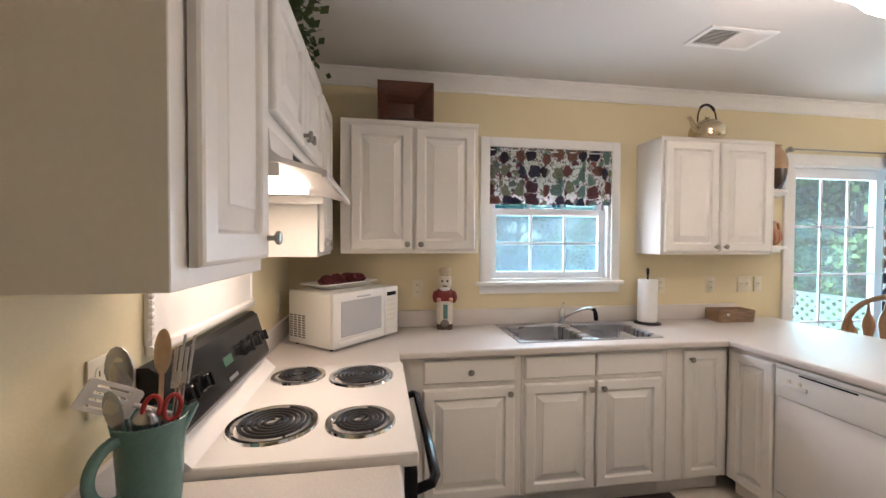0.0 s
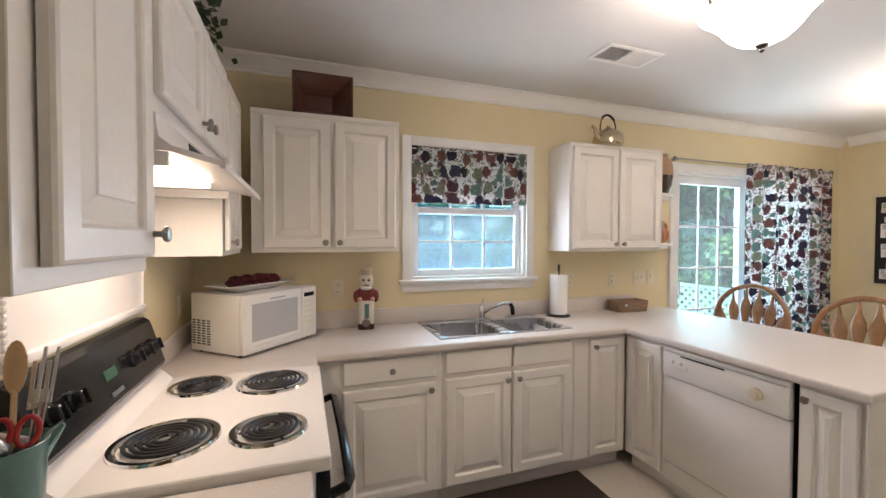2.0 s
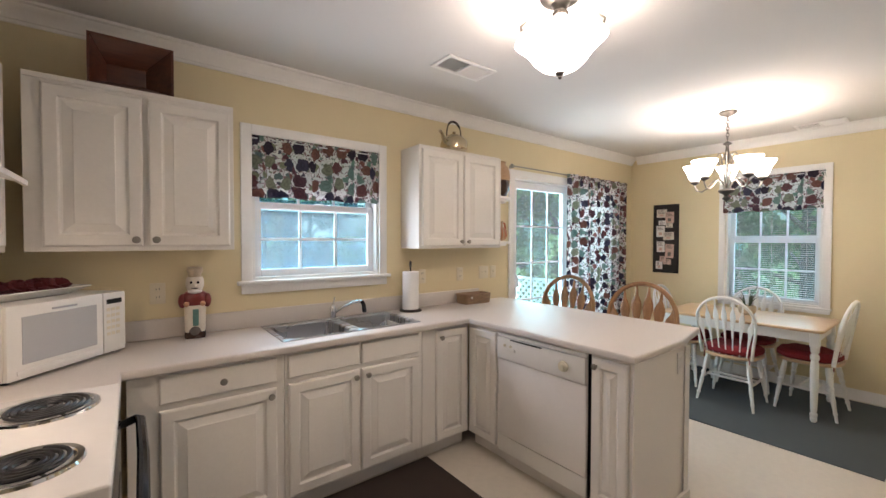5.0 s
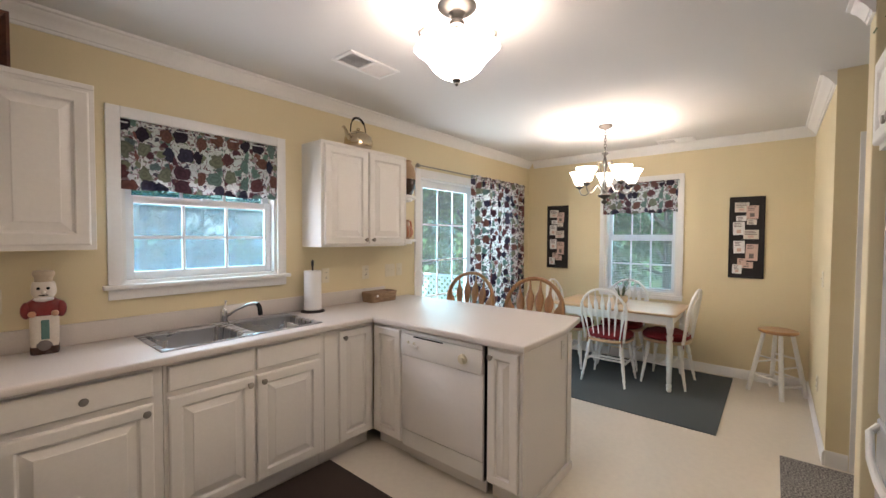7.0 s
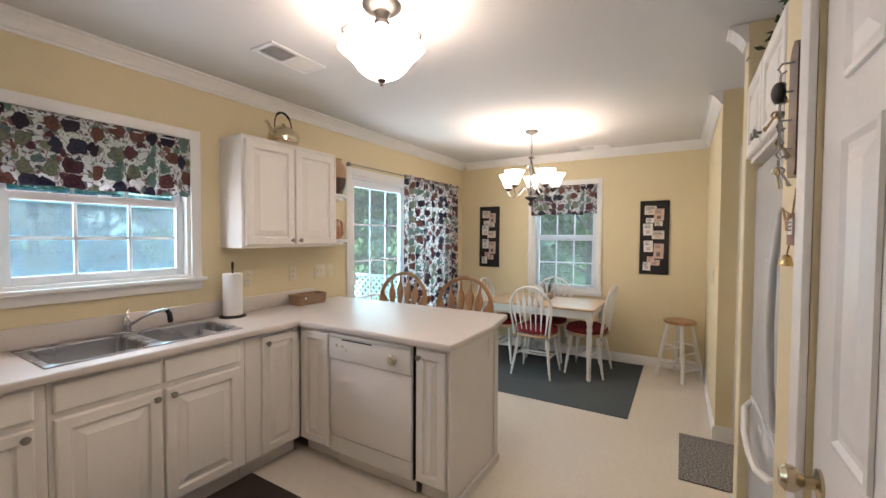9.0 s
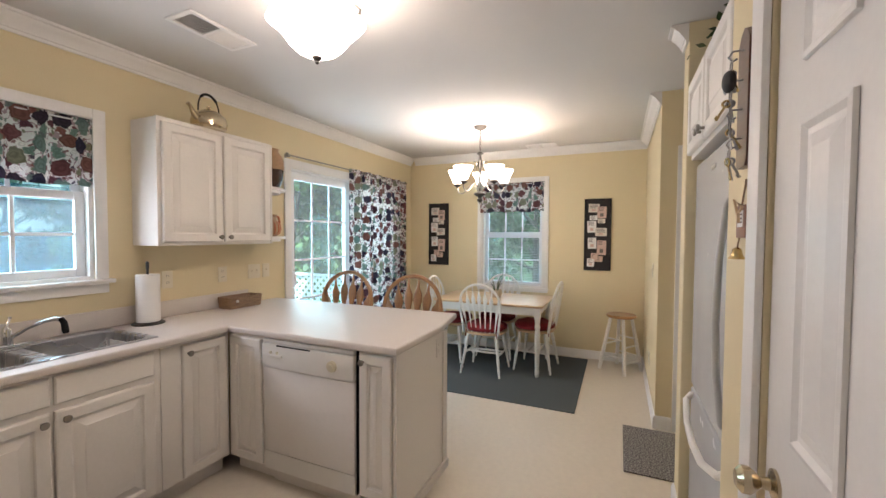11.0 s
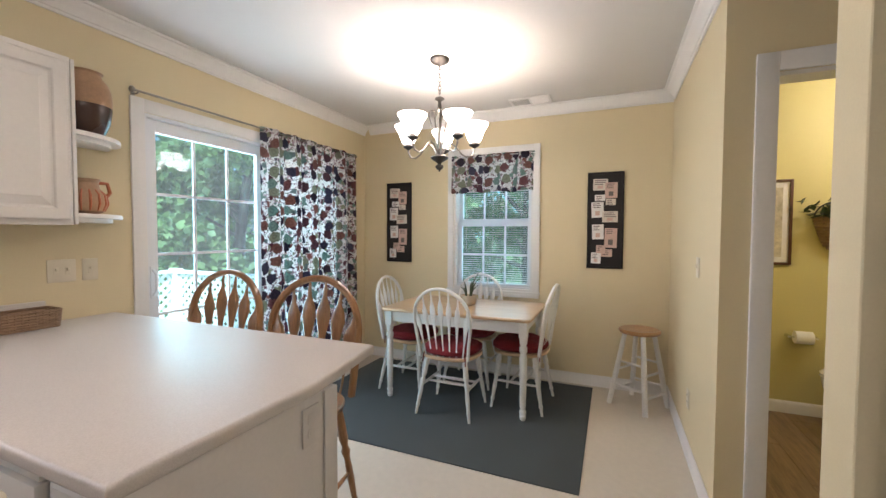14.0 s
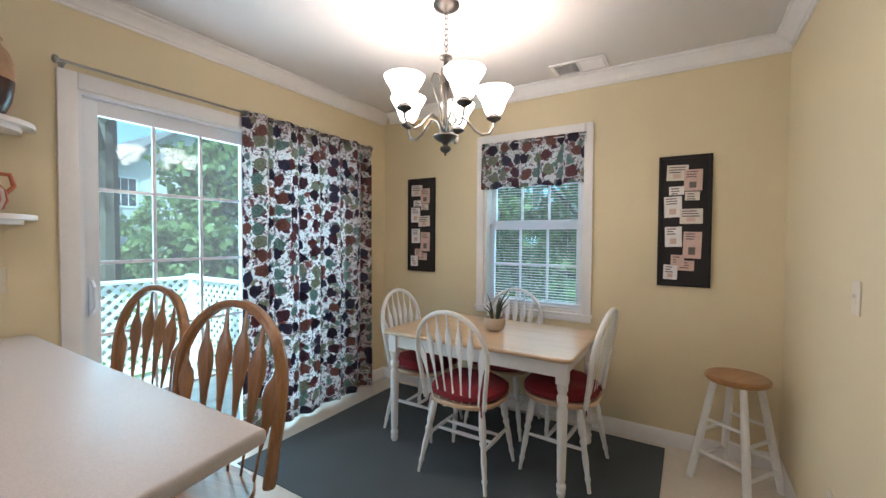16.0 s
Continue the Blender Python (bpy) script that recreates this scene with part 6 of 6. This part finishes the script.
part("handle", tube([(-0.058, 0, 0.255), (-0.085, 0, 0.262), (-0.105, 0, 0.235), (-0.096, 0, 0.190)], 0.011, 10), "terra", jr)
jr2 = thing("striped_pitcher", "small orange-striped clay pitcher on a shelf", "pitcher", put(2.694, 2.580, 1.447) @ Matrix.Scale(1.15, 4))
part("body", lathe([(0.040, 0), (0.062, 0.012), (0.074, 0.045), (0.070, 0.082), (0.050, 0.108), (0.044, 0.135), (0.052, 0.152), (0.046, 0.150), (0.038, 0.125), (0, 0.10)], 32), "terra", jr2)
for i in range(14):
    a = 2 * math.pi * i / 14
    part("stripe", tube([((r + 0.0006) * math.cos(a), (r + 0.0006) * math.sin(a), z) for r, z in ((0.062, 0.014), (0.073, 0.045), (0.069, 0.080), (0.051, 0.105))], [0.003, 0.006, 0.0055, 0.003], 6), "orange", jr2)
part("handle", tube([(0.045, 0, 0.140), (0.082, 0, 0.140), (0.092, 0, 0.100), (0.070, 0, 0.070)], 0.008, 10), "orange", jr2)

# key rack and hanging plaque on the wall by the panelled door
kr = thing("key_rack", "dark wooden key rack with hooks", "key rack", pose(1.600, RIGHT + 0.001, 1.640) @ put(0, 0, 0, 180))
part("board", rings([[(0.010, -d, 0.0), (0.085, -d, 0.0), (0.095, -d, 0.02), (0.095, -d, 0.32), (0.075, -d, 0.345), (0.05, -d, 0.355), (0.022, -d, 0.345), (0, -d, 0.32), (0, -d, 0.02)] for d in (0, 0.018)]), "cherry", kr)
for i, z in enumerate((0.30, 0.225, 0.15, 0.075)):
    part("hook", tube([(0.048, -0.018, z), (0.048, -0.042, z), (0.048, -0.050, z - 0.014), (0.048, -0.042, z - 0.026), (0.048, -0.032, z - 0.020)], 0.0028, 8), "steel", kr)
rnd = random.Random(12)
for i, z in enumerate((0.30, 0.225, 0.15, 0.075)):
    ks = thing("key_bunch", ["black pouch key bunch on a hook", "bunch of steel keys on a hook", "bunch of steel keys with a black fob", "small bunch of keys on a hook"][i], "keys", pose(1.600 - 0.048, RIGHT + 0.001 + 0.044, 1.640 + z - 0.026), "keys on the rack")
    part("ring", tube([(0.012 * math.cos(2 * math.pi * k / 14), 0, -0.012 + 0.012 * math.sin(2 * math.pi * k / 14)) for k in range(14)], 0.0015, 6, closed=True), "steel", ks)
    if i == 0:
        part("pouch", ball(0.030, (0, 0.004, -0.050), 0.85, 0.55, 0.95), "blackmat", ks, "round black pouch")
    for k in range(3):
        part("key", xf(join(tube([(0.009 * math.cos(2 * math.pi * q / 10), 0, -0.009 + 0.009 * math.sin(2 * math.pi * q / 10)) for q in range(10)], 0.003, 6, closed=True), box(-0.003, 0.003, -0.001, 0.001, -0.058, -0.018), box(0.003, 0.006, -0.001, 0.001, -0.055, -0.045)), pose(0, 0.002 * k, -0.024, rnd.uniform(-18, 18), rnd.uniform(-30, 30), rnd.uniform(0, 90))), "steel" if k < 2 else "brass", ks)
hp_ = thing("hanging_plaque", "small wooden plaque with a brass bell", "plaque", pose(1.588, RIGHT + 0.001, 1.458) @ put(0, 0, 0, 180))
part("board", box(0, 0.085, -0.016, 0, 0, 0.085, 0.003), "tag", hp_)
card = part("label_card", box(0.018, 0.066, -0.0175, -0.0155, 0.028, 0.070), "card_c", hp_)
for k in range(3):
    part("print_line", box(0.024, 0.060, -0.0182, -0.0176, 0.038 + 0.010 * k, 0.042 + 0.010 * k), "ink", card)
part("cord", tube([(0.006, -0.006, 0.082), (0.042, -0.006, 0.150), (0.079, -0.006, 0.082)], 0.0022, 6), "wicker", hp_)
part("bow", join(tube([(0.070, -0.02, 0.078), (0.10, -0.035, 0.060), (0.085, -0.03, 0.040)], 0.004, 6), tube([(0.070, -0.02, 0.078), (0.085, -0.04, 0.095), (0.075, -0.03, 0.060)], 0.004, 6)), "maple", hp_)
part("bell", xf(lathe([(0.004, 0.030), (0.010, 0.026), (0.013, 0.010), (0.020, 0.0), (0.018, 0.0), (0, 0.012)], 18), put(0.045, -0.022, -0.055)), "brass", hp_)
part("bell_cord", tube([(0.045, -0.018, 0.0), (0.045, -0.022, -0.026)], 0.002, 6), "wicker", hp_)
# ---- bathroom ----
bf = structure("floor_bathroom", box(3.802, END - 0.014, -2.298, -0.435, 0.0005, 0.004), "umber", "dark joints of the bathroom plank floor", "floor")
for i in range(9):
    y = -2.296 + i * 0.2045
    off = (i % 3) * 0.45
    for a, b in ((3.805, 4.25 + off), (4.253 + off, END - 0.016)):
        if b - a > 0.05:
            part("plank", box(a, b, y, min(y + 0.2025, -0.437), 0.004, 0.010, 0.0012, 1), "plank", bf)
to = thing("toilet", "white porcelain toilet with closed lid", "toilet", put(4.985, -1.70, 0.010))


def oval(cx, cy, w, l, z, n=28):
    return [(cx + w / 2 * math.sin(2 * math.pi * i / n), cy - l / 2 * math.cos(2 * math.pi * i / n), z) for i in range(n)]


part("bowl", rings([oval(0, 0.22, 0.22, 0.46, 0.0), oval(0, 0.22, 0.20, 0.44, 0.10), oval(0, 0.25, 0.25, 0.46, 0.20), oval(0, 0.27, 0.34, 0.50, 0.32), oval(0, 0.27, 0.37, 0.52, 0.38)]), "porcelain", to)
part("seat", rings([oval(0, 0.27, 0.37, 0.52, 0.382), oval(0, 0.27, 0.385, 0.535, 0.392), oval(0, 0.27, 0.375, 0.525, 0.400)]), "porcelain", to)
part("lid", rings([oval(0, 0.27, 0.375, 0.525, 0.402), oval(0, 0.27, 0.385, 0.535, 0.412), oval(0, 0.27, 0.36, 0.50, 0.424)]), "porcelain", to)
part("tank", rings([rrect(0, -0.13, 0.40, 0.17, 0.03, 0.36), rrect(0, -0.13, 0.44, 0.19, 0.03, 0.70), rrect(0, -0.13, 0.46, 0.21, 0.03, 0.71), rrect(0, -0.13, 0.46, 0.21, 0.03, 0.74)]), "porcelain", to)
part("flush_lever", tube([(-0.17, -0.03, 0.65), (-0.17, -0.015, 0.65), (-0.10, -0.012, 0.645)], 0.006, 8), "chrome", to)
tpw = thing("toilet_paper_holder", "chrome holder with a white toilet paper roll", "paper holder", pose(END - 0.0125, -1.16, 0.60))
for s in (-1, 1):
    part("post", tube([(0, s * 0.085, 0), (-0.05, s * 0.085, 0.0)], [0.014, 0.009], 10), "chrome", tpw)
part("bar", tube([(-0.05, -0.085, 0), (-0.05, 0.085, 0)], 0.006, 8), "chrome", tpw)
part("roll", xf(lathe([(0.018, -0.052), (0.046, -0.052), (0.046, 0.052), (0.018, 0.052)], 24), pose(-0.05, 0, 0, 90, 0, 0)), "paper", tpw)
wbk = thing("wall_basket", "brown wicker wall basket with trailing greenery", "basket", pose(END - 0.0125, -1.35, 1.26))
for i in range(11):
    z, r = 0.022 * i, 0.055 + 0.085 * (i / 10) ** 0.6
    part("weave_band", tube([(-max(0.004, r * 0.85 * math.sin(math.pi * k / 14)), r * math.cos(math.pi * k / 14), z) for k in range(15)], 0.013, 6), "wicker", wbk)
part("handle", tube([(-0.01, 0.14 * math.cos(math.pi * k / 16), 0.22 + 0.12 * math.sin(math.pi * k / 16)) for k in range(17)], 0.005, 8), "pewter", wbk)
foliage("trailing_greenery", "artificial green leaves in a wall basket", pose(END - 0.10, -1.35, 1.475), (0.035, 0.10, 0.045), 160, 0.065, 7)
bp_ = thing("framed_print", "botanical print in a thin brown frame", "picture", pose(END - 0.0125, -0.755, 1.13) @ ROT_RIGHT)
part("frame", join(box(0, 0.02, -0.018, 0, 0, 0.64, 0.003), box(0.31, 0.33, -0.018, 0, 0, 0.64, 0.003), box(0.02, 0.31, -0.018, 0, 0, 0.02, 0.003), box(0.02, 0.31, -0.018, 0, 0.62, 0.64, 0.003)), "cherry", bp_)
part("mount", box(0.02, 0.31, -0.008, 0, 0.02, 0.62), "card_c", bp_)
part("picture", box(0.06, 0.27, -0.0095, -0.008, 0.06, 0.58), "print", bp_)
vent(pose(5.20, -1.25, CEIL - 0.0005) @ pose(0, 0, 0, 0, 0, 90), 0.30, 0.15, "white bathroom ceiling vent")
bl_ = thing("bathroom_ceiling_light", "round white glass bathroom ceiling light", "ceiling light", put(4.6, -1.7, 0))
part("base", lathe([(0.13, CEIL - 0.001), (0.13, CEIL - 0.02), (0.11, CEIL - 0.025)], 24), "nickel", bl_)

# ---- outside ----
gr = bmesh.new()
N_ = 40
pts = [[gr.verts.new((x, y, -0.55 + (0.012 * max(0.0, y - 6)) + 0.06 * noise.noise((x * 0.2, y * 0.2, 0)) if abs(x - 2.5) < 100 and -60 < y < 120 else -0.55)) for x in [(-1) ** (i < 20) * 0.5 * abs(i - 20) ** 2.25 + 2.5 for i in range(N_ + 1)]] for y in [(-1) ** (k < 14) * 0.6 * abs(k - 14) ** 2.1 + 2 for k in range(N_ + 1)]]
for k in range(N_):
    for i in range(N_):
        gr.faces.new((pts[k][i], pts[k][i + 1], pts[k + 1][i + 1], pts[k + 1][i]))
structure("ground", gr, "grass", "green lawn rising gently behind the house")
structure("foundation", box(-0.70, 5.45, -2.4, 2.83, -0.75, -0.125), "siding", "pale foundation under the house", "wall")

dk = structure("deck", join(box(2.15, 2.21, 2.86, 4.92, -0.30, -0.11), box(4.53, 4.59, 2.86, 4.92, -0.30, -0.11), box(3.3, 3.36, 2.86, 4.92, -0.30, -0.11), *[box(x, x + 0.09, 4.80, 4.89, -0.70, -0.30) for x in (2.2, 3.3, 4.48)]), "fence", "pale painted timber deck outside the sliding door")
for i in range(15):
    y = 2.86 + 0.139 * i
    part("deck_board", box(2.10, 4.66, y, y + 0.134, -0.109, -0.075, 0.004, 1), "deck", dk)


def lattice(m, L_, label):
    f = thing("lattice_railing", label, "railing", m, "white deck railings")
    H0, H1 = 0.05, 1.0
    part("top_rail", box(0, L_, -0.045, 0.045, H1 - 0.035, H1, 0.004, 1), "lattice", f)
    part("bottom_rail", box(0, L_, -0.022, 0.022, H0, H0 + 0.06, 0.004, 1), "lattice", f)
    for x in (0.0, L_):
        part("post", box(x - 0.045, x + 0.045, -0.0448, 0.0448, 0.0, H1 + 0.02, 0.004, 1), "lattice", f)
    z0, z1 = H0 + 0.06, H1 - 0.035
    step, wd = 0.105, 0.036
    n = int((L_ + (z1 - z0)) / step)
    for s, yo in ((1, -0.005), (-1, 0.005)):
        for i in range(n + 1):
            c = i * step - (z1 - z0) if s > 0 else i * step
            xa, xb = c, c + s * (z1 - z0)
            za, zb = z0, z1
            lo, hi = 0.045, L_ - 0.045
            pa, pb = Vector((xa, 0, za)), Vector((xb, 0, zb))
            ts = [0.0, 1.0]
            t_lo, t_hi = sorted(((lo - xa) / (xb - xa), (hi - xa) / (xb - xa)))
            t0, t1 = max(0, t_lo), min(1, t_hi)
            if t1 - t0 < 0.06:
                continue
            a, b = pa.lerp(pb, t0), pa.lerp(pb, t1)
            ln = (b - a).length
            ang = math.degrees(math.atan2(b.z - a.z, b.x - a.x))
            part("lath", box(0, ln, -0.0035, 0.0035, -wd / 2, wd / 2), "lattice", f, "", pose(a.x, yo, a.z, 0, -ang, 0))


lattice(put(2.20, 4.86, -0.075), 2.41, "white lattice deck railing along the garden side")
lattice(pose(4.61, 4.81, -0.075) @ ROT_RIGHT, 1.90, "white lattice deck railing at the deck side")


def tree(m, h, r_trunk, crown, count, leaf, mat, label, seed, name="tree", cone=False, base_z=0.25, limbs=9):
    """A tapered trunk with limbs; a crown of many leaves in uneven clumps."""
    t = thing(name, label, "tree", m)
    r = random.Random(seed)
    g = np.random.RandomState(seed)
    trunk = [tube([(0, 0, -0.4), (r.uniform(-0.1, 0.1), r.uniform(-0.1, 0.1), h * 0.3), (r.uniform(-0.2, 0.2), r.uniform(-0.2, 0.2), h * 0.65), (0, 0, h * 0.95)], [r_trunk * 1.25, r_trunk * 0.85, r_trunk * 0.5, r_trunk * 0.12], 10)]
    clumps = []
    for i in range(limbs * (5 if cone else 4)):
        z = h * r.uniform(base_z, 0.97)
        a = r.uniform(0, 6.28)
        if cone:
            rad = crown * (1 - (z / h - base_z) / (1 - base_z)) * r.uniform(0.5, 1.0)
            clumps.append((rad * math.cos(a), rad * math.sin(a), z - rad * 0.25, 0.16 * crown + 0.25 * rad))
        else:
            k = (z / h - base_z) / (1 - base_z)
            rad = crown * math.sqrt(max(0.05, 1 - (2 * k - 0.85) ** 2 / 1.4)) * r.uniform(0.35, 1.0)
            clumps.append((rad * math.cos(a), rad * math.sin(a), z, crown * r.uniform(0.22, 0.36)))
        if i < limbs * 2:
            c = clumps[-1]
            trunk.append(tube([(0, 0, max(0.2, c[2] * 0.72)), (c[0] * 0.5, c[1] * 0.5, c[2] * 0.88), (c[0], c[1], c[2])], [r_trunk * 0.35, r_trunk * 0.2, r_trunk * 0.05], 6))
    part("trunk", join(*trunk), "bark", t)
    cl = np.array(clumps)
    idx = g.randint(0, len(cl), count)
    d = g.normal(size=(count, 3))
    d /= np.linalg.norm(d, axis=1)[:, None]
    p = cl[idx, :3] + d * (cl[idx, 3:4] * g.uniform(0.3, 1.05, (count, 1))) * np.array([1, 1, 0.75 if not cone else 0.45])
    u = g.normal(size=(count, 3)) + np.array([0, 0, -0.5])
    u /= np.linalg.norm(u, axis=1)[:, None]
    w = np.cross(u, g.normal(size=(count, 3)))
    w /= np.linalg.norm(w, axis=1)[:, None]
    s = leaf * g.uniform(0.6, 1.3, (count, 1))
    k = 0.42 if not cone else 0.16
    v = np.stack([p, p + u * s * 0.45 + w * s * k, p + u * s, p + u * s * 0.45 - w * s * k], 1).reshape(-1, 3)
    me = bpy.data.meshes.new("crown")
    me.from_pydata(v.tolist(), [], np.arange(count * 4).reshape(-1, 4).tolist())
    me.materials.append(M[mat])
    part("crown", me, None, t)
    return t


tree(put(7.0, 6.5, -0.5), 5.6, 0.12, 1.75, 26000, 0.135, "maple_leaf", "broad-leaved green tree close to the deck", 1, base_z=0.10)
tree(put(9.8, 7.0, -0.5), 6.0, 0.12, 2.2, 17000, 0.14, "maple_leaf", "broad-leaved green tree beside the deck", 2, base_z=0.10)
tree(put(8.2, 1.4, -0.5), 5.2, 0.12, 1.9, 12000, 0.13, "maple_leaf", "leafy garden tree outside the dining window", 3, base_z=0.12)
tree(put(11.0, -1.0, -0.5), 7.0, 0.15, 2.6, 6000, 0.22, "maple_leaf", "leafy tree behind the dining window", 4, base_z=0.12)
tree(put(12.5, 4.6, -0.5), 7.0, 0.15, 2.8, 6000, 0.24, "maple_leaf", "leafy tree in the neighbouring garden", 5, base_z=0.10)
tree(put(4.86, 8.0, -0.5), 11.0, 0.19, 3.0, 3200, 0.20, "fir_leaf", "tall tree with a bare grey trunk", 6, base_z=0.40)
tree(put(9.3, 15.5, -0.4), 3.4, 0.10, 1.5, 4500, 0.20, "maple_leaf", "rounded green shrub tree before the fence", 7, base_z=0.15)
tree(put(8.2, 17.6, -0.4), 2.1, 0.08, 1.0, 2500, 0.16, "maple_leaf", "low rounded bush by the fence", 8, base_z=0.12)
rnd = random.Random(21)
for i, (x, y, h) in enumerate([(1.0, 22, 7.5), (3.2, 24, 9), (5.2, 21, 7.0), (7.3, 20.8, 6.6), (-1.5, 27, 9), (17.5, 27, 9), (21, 31, 11), (24, 28, 9)]):
    tree(put(x, y, -0.35), h, 0.16, 2.1, 4200, 0.42, "fir_leaf", "blue-green conifer at the end of the lawn", 30 + i, "conifer", True, 0.06, 9)
for i, (x, y) in enumerate([(16, 8), (19, 2), (17, -5), (15, 14), (22, 10), (24, -1)]):
    tree(put(x, y, -0.5), 8 + i % 3, 0.2, 3.4, 4200, 0.36, "maple_leaf", "broad green tree along the neighbouring plot", 60 + i, base_z=0.08)

fc = thing("garden_fence", "dark weathered board fence across the garden", "fence", put(2.0, 19.5, -0.45))
FB = mesh_of("board", prism([(0, 0), (0.14, 0), (0.14, 0.02), (0, 0.02)], 0, 1.15), "fence")
for i in range(90):
    part("board", FB, None, fc, "", put(0.15 * i, 0, 0.02 * (i % 3) - 0.02))
for z in (0.25, 0.85):
    part("rail", box(0, 13.5, 0.022, 0.06, z, z + 0.09), "fence", fc)


def house(m, w, d, h, label):
    t = thing("neighbour_house", label, "house", m)
    wl = [rings([[(0, y, -0.3), (w, y, -0.3), (w, y, h), (w / 2, y, h + 0.36 * w), (0, y, h)] for y in (0, d)])]
    part("wall", wl[0], "siding", t)
    for i in range(int(h / 0.28)):
        part("siding_board", box(-0.012, w + 0.012, -0.016, -0.001, -0.2 + 0.28 * i, -0.2 + 0.28 * i + 0.25), "siding", t)
    for s in (0, 1):
        x0, x1 = (-0.35, w / 2) if s == 0 else (w + 0.35, w / 2)
        z0, z1 = h - 0.25, h + 0.36 * w
        part("roof", rings([[(x0, y, z0 + 0.03), (x1, y, z1 + 0.03), (x1, y, z1 + 0.20), (x0, y, z0 + 0.20)] for y in (-0.4, d + 0.4)]), "roof", t)
    for x, z in ((0.75, 2.85), (3.2, 0.45), (6.0, 2.85), (6.0, 0.45)):
        wd = part("window", join(box(x - 0.52, x - 0.44, -0.05, -0.017, z, z + 1.4), box(x + 0.44, x + 0.52, -0.05, -0.017, z, z + 1.4), box(x - 0.44, x + 0.44, -0.05, -0.017, z, z + 0.08), box(x - 0.44, x + 0.44, -0.05, -0.017, z + 1.32, z + 1.4), box(x - 0.44, x + 0.44, -0.045, -0.02, z + 0.68, z + 0.74), box(x - 0.16, x - 0.13, -0.04, -0.02, z + 0.08, z + 1.32), box(x + 0.13, x + 0.16, -0.04, -0.02, z + 0.08, z + 1.32)), "lattice", t)
        part("pane", box(x - 0.44, x + 0.44, -0.030, -0.018, z + 0.08, z + 1.32), "bluewin", wd)


house(put(9.45, 22.0, -0.2), 7.4, 8.0, 4.5, "white two-storey neighbouring house behind the fence")
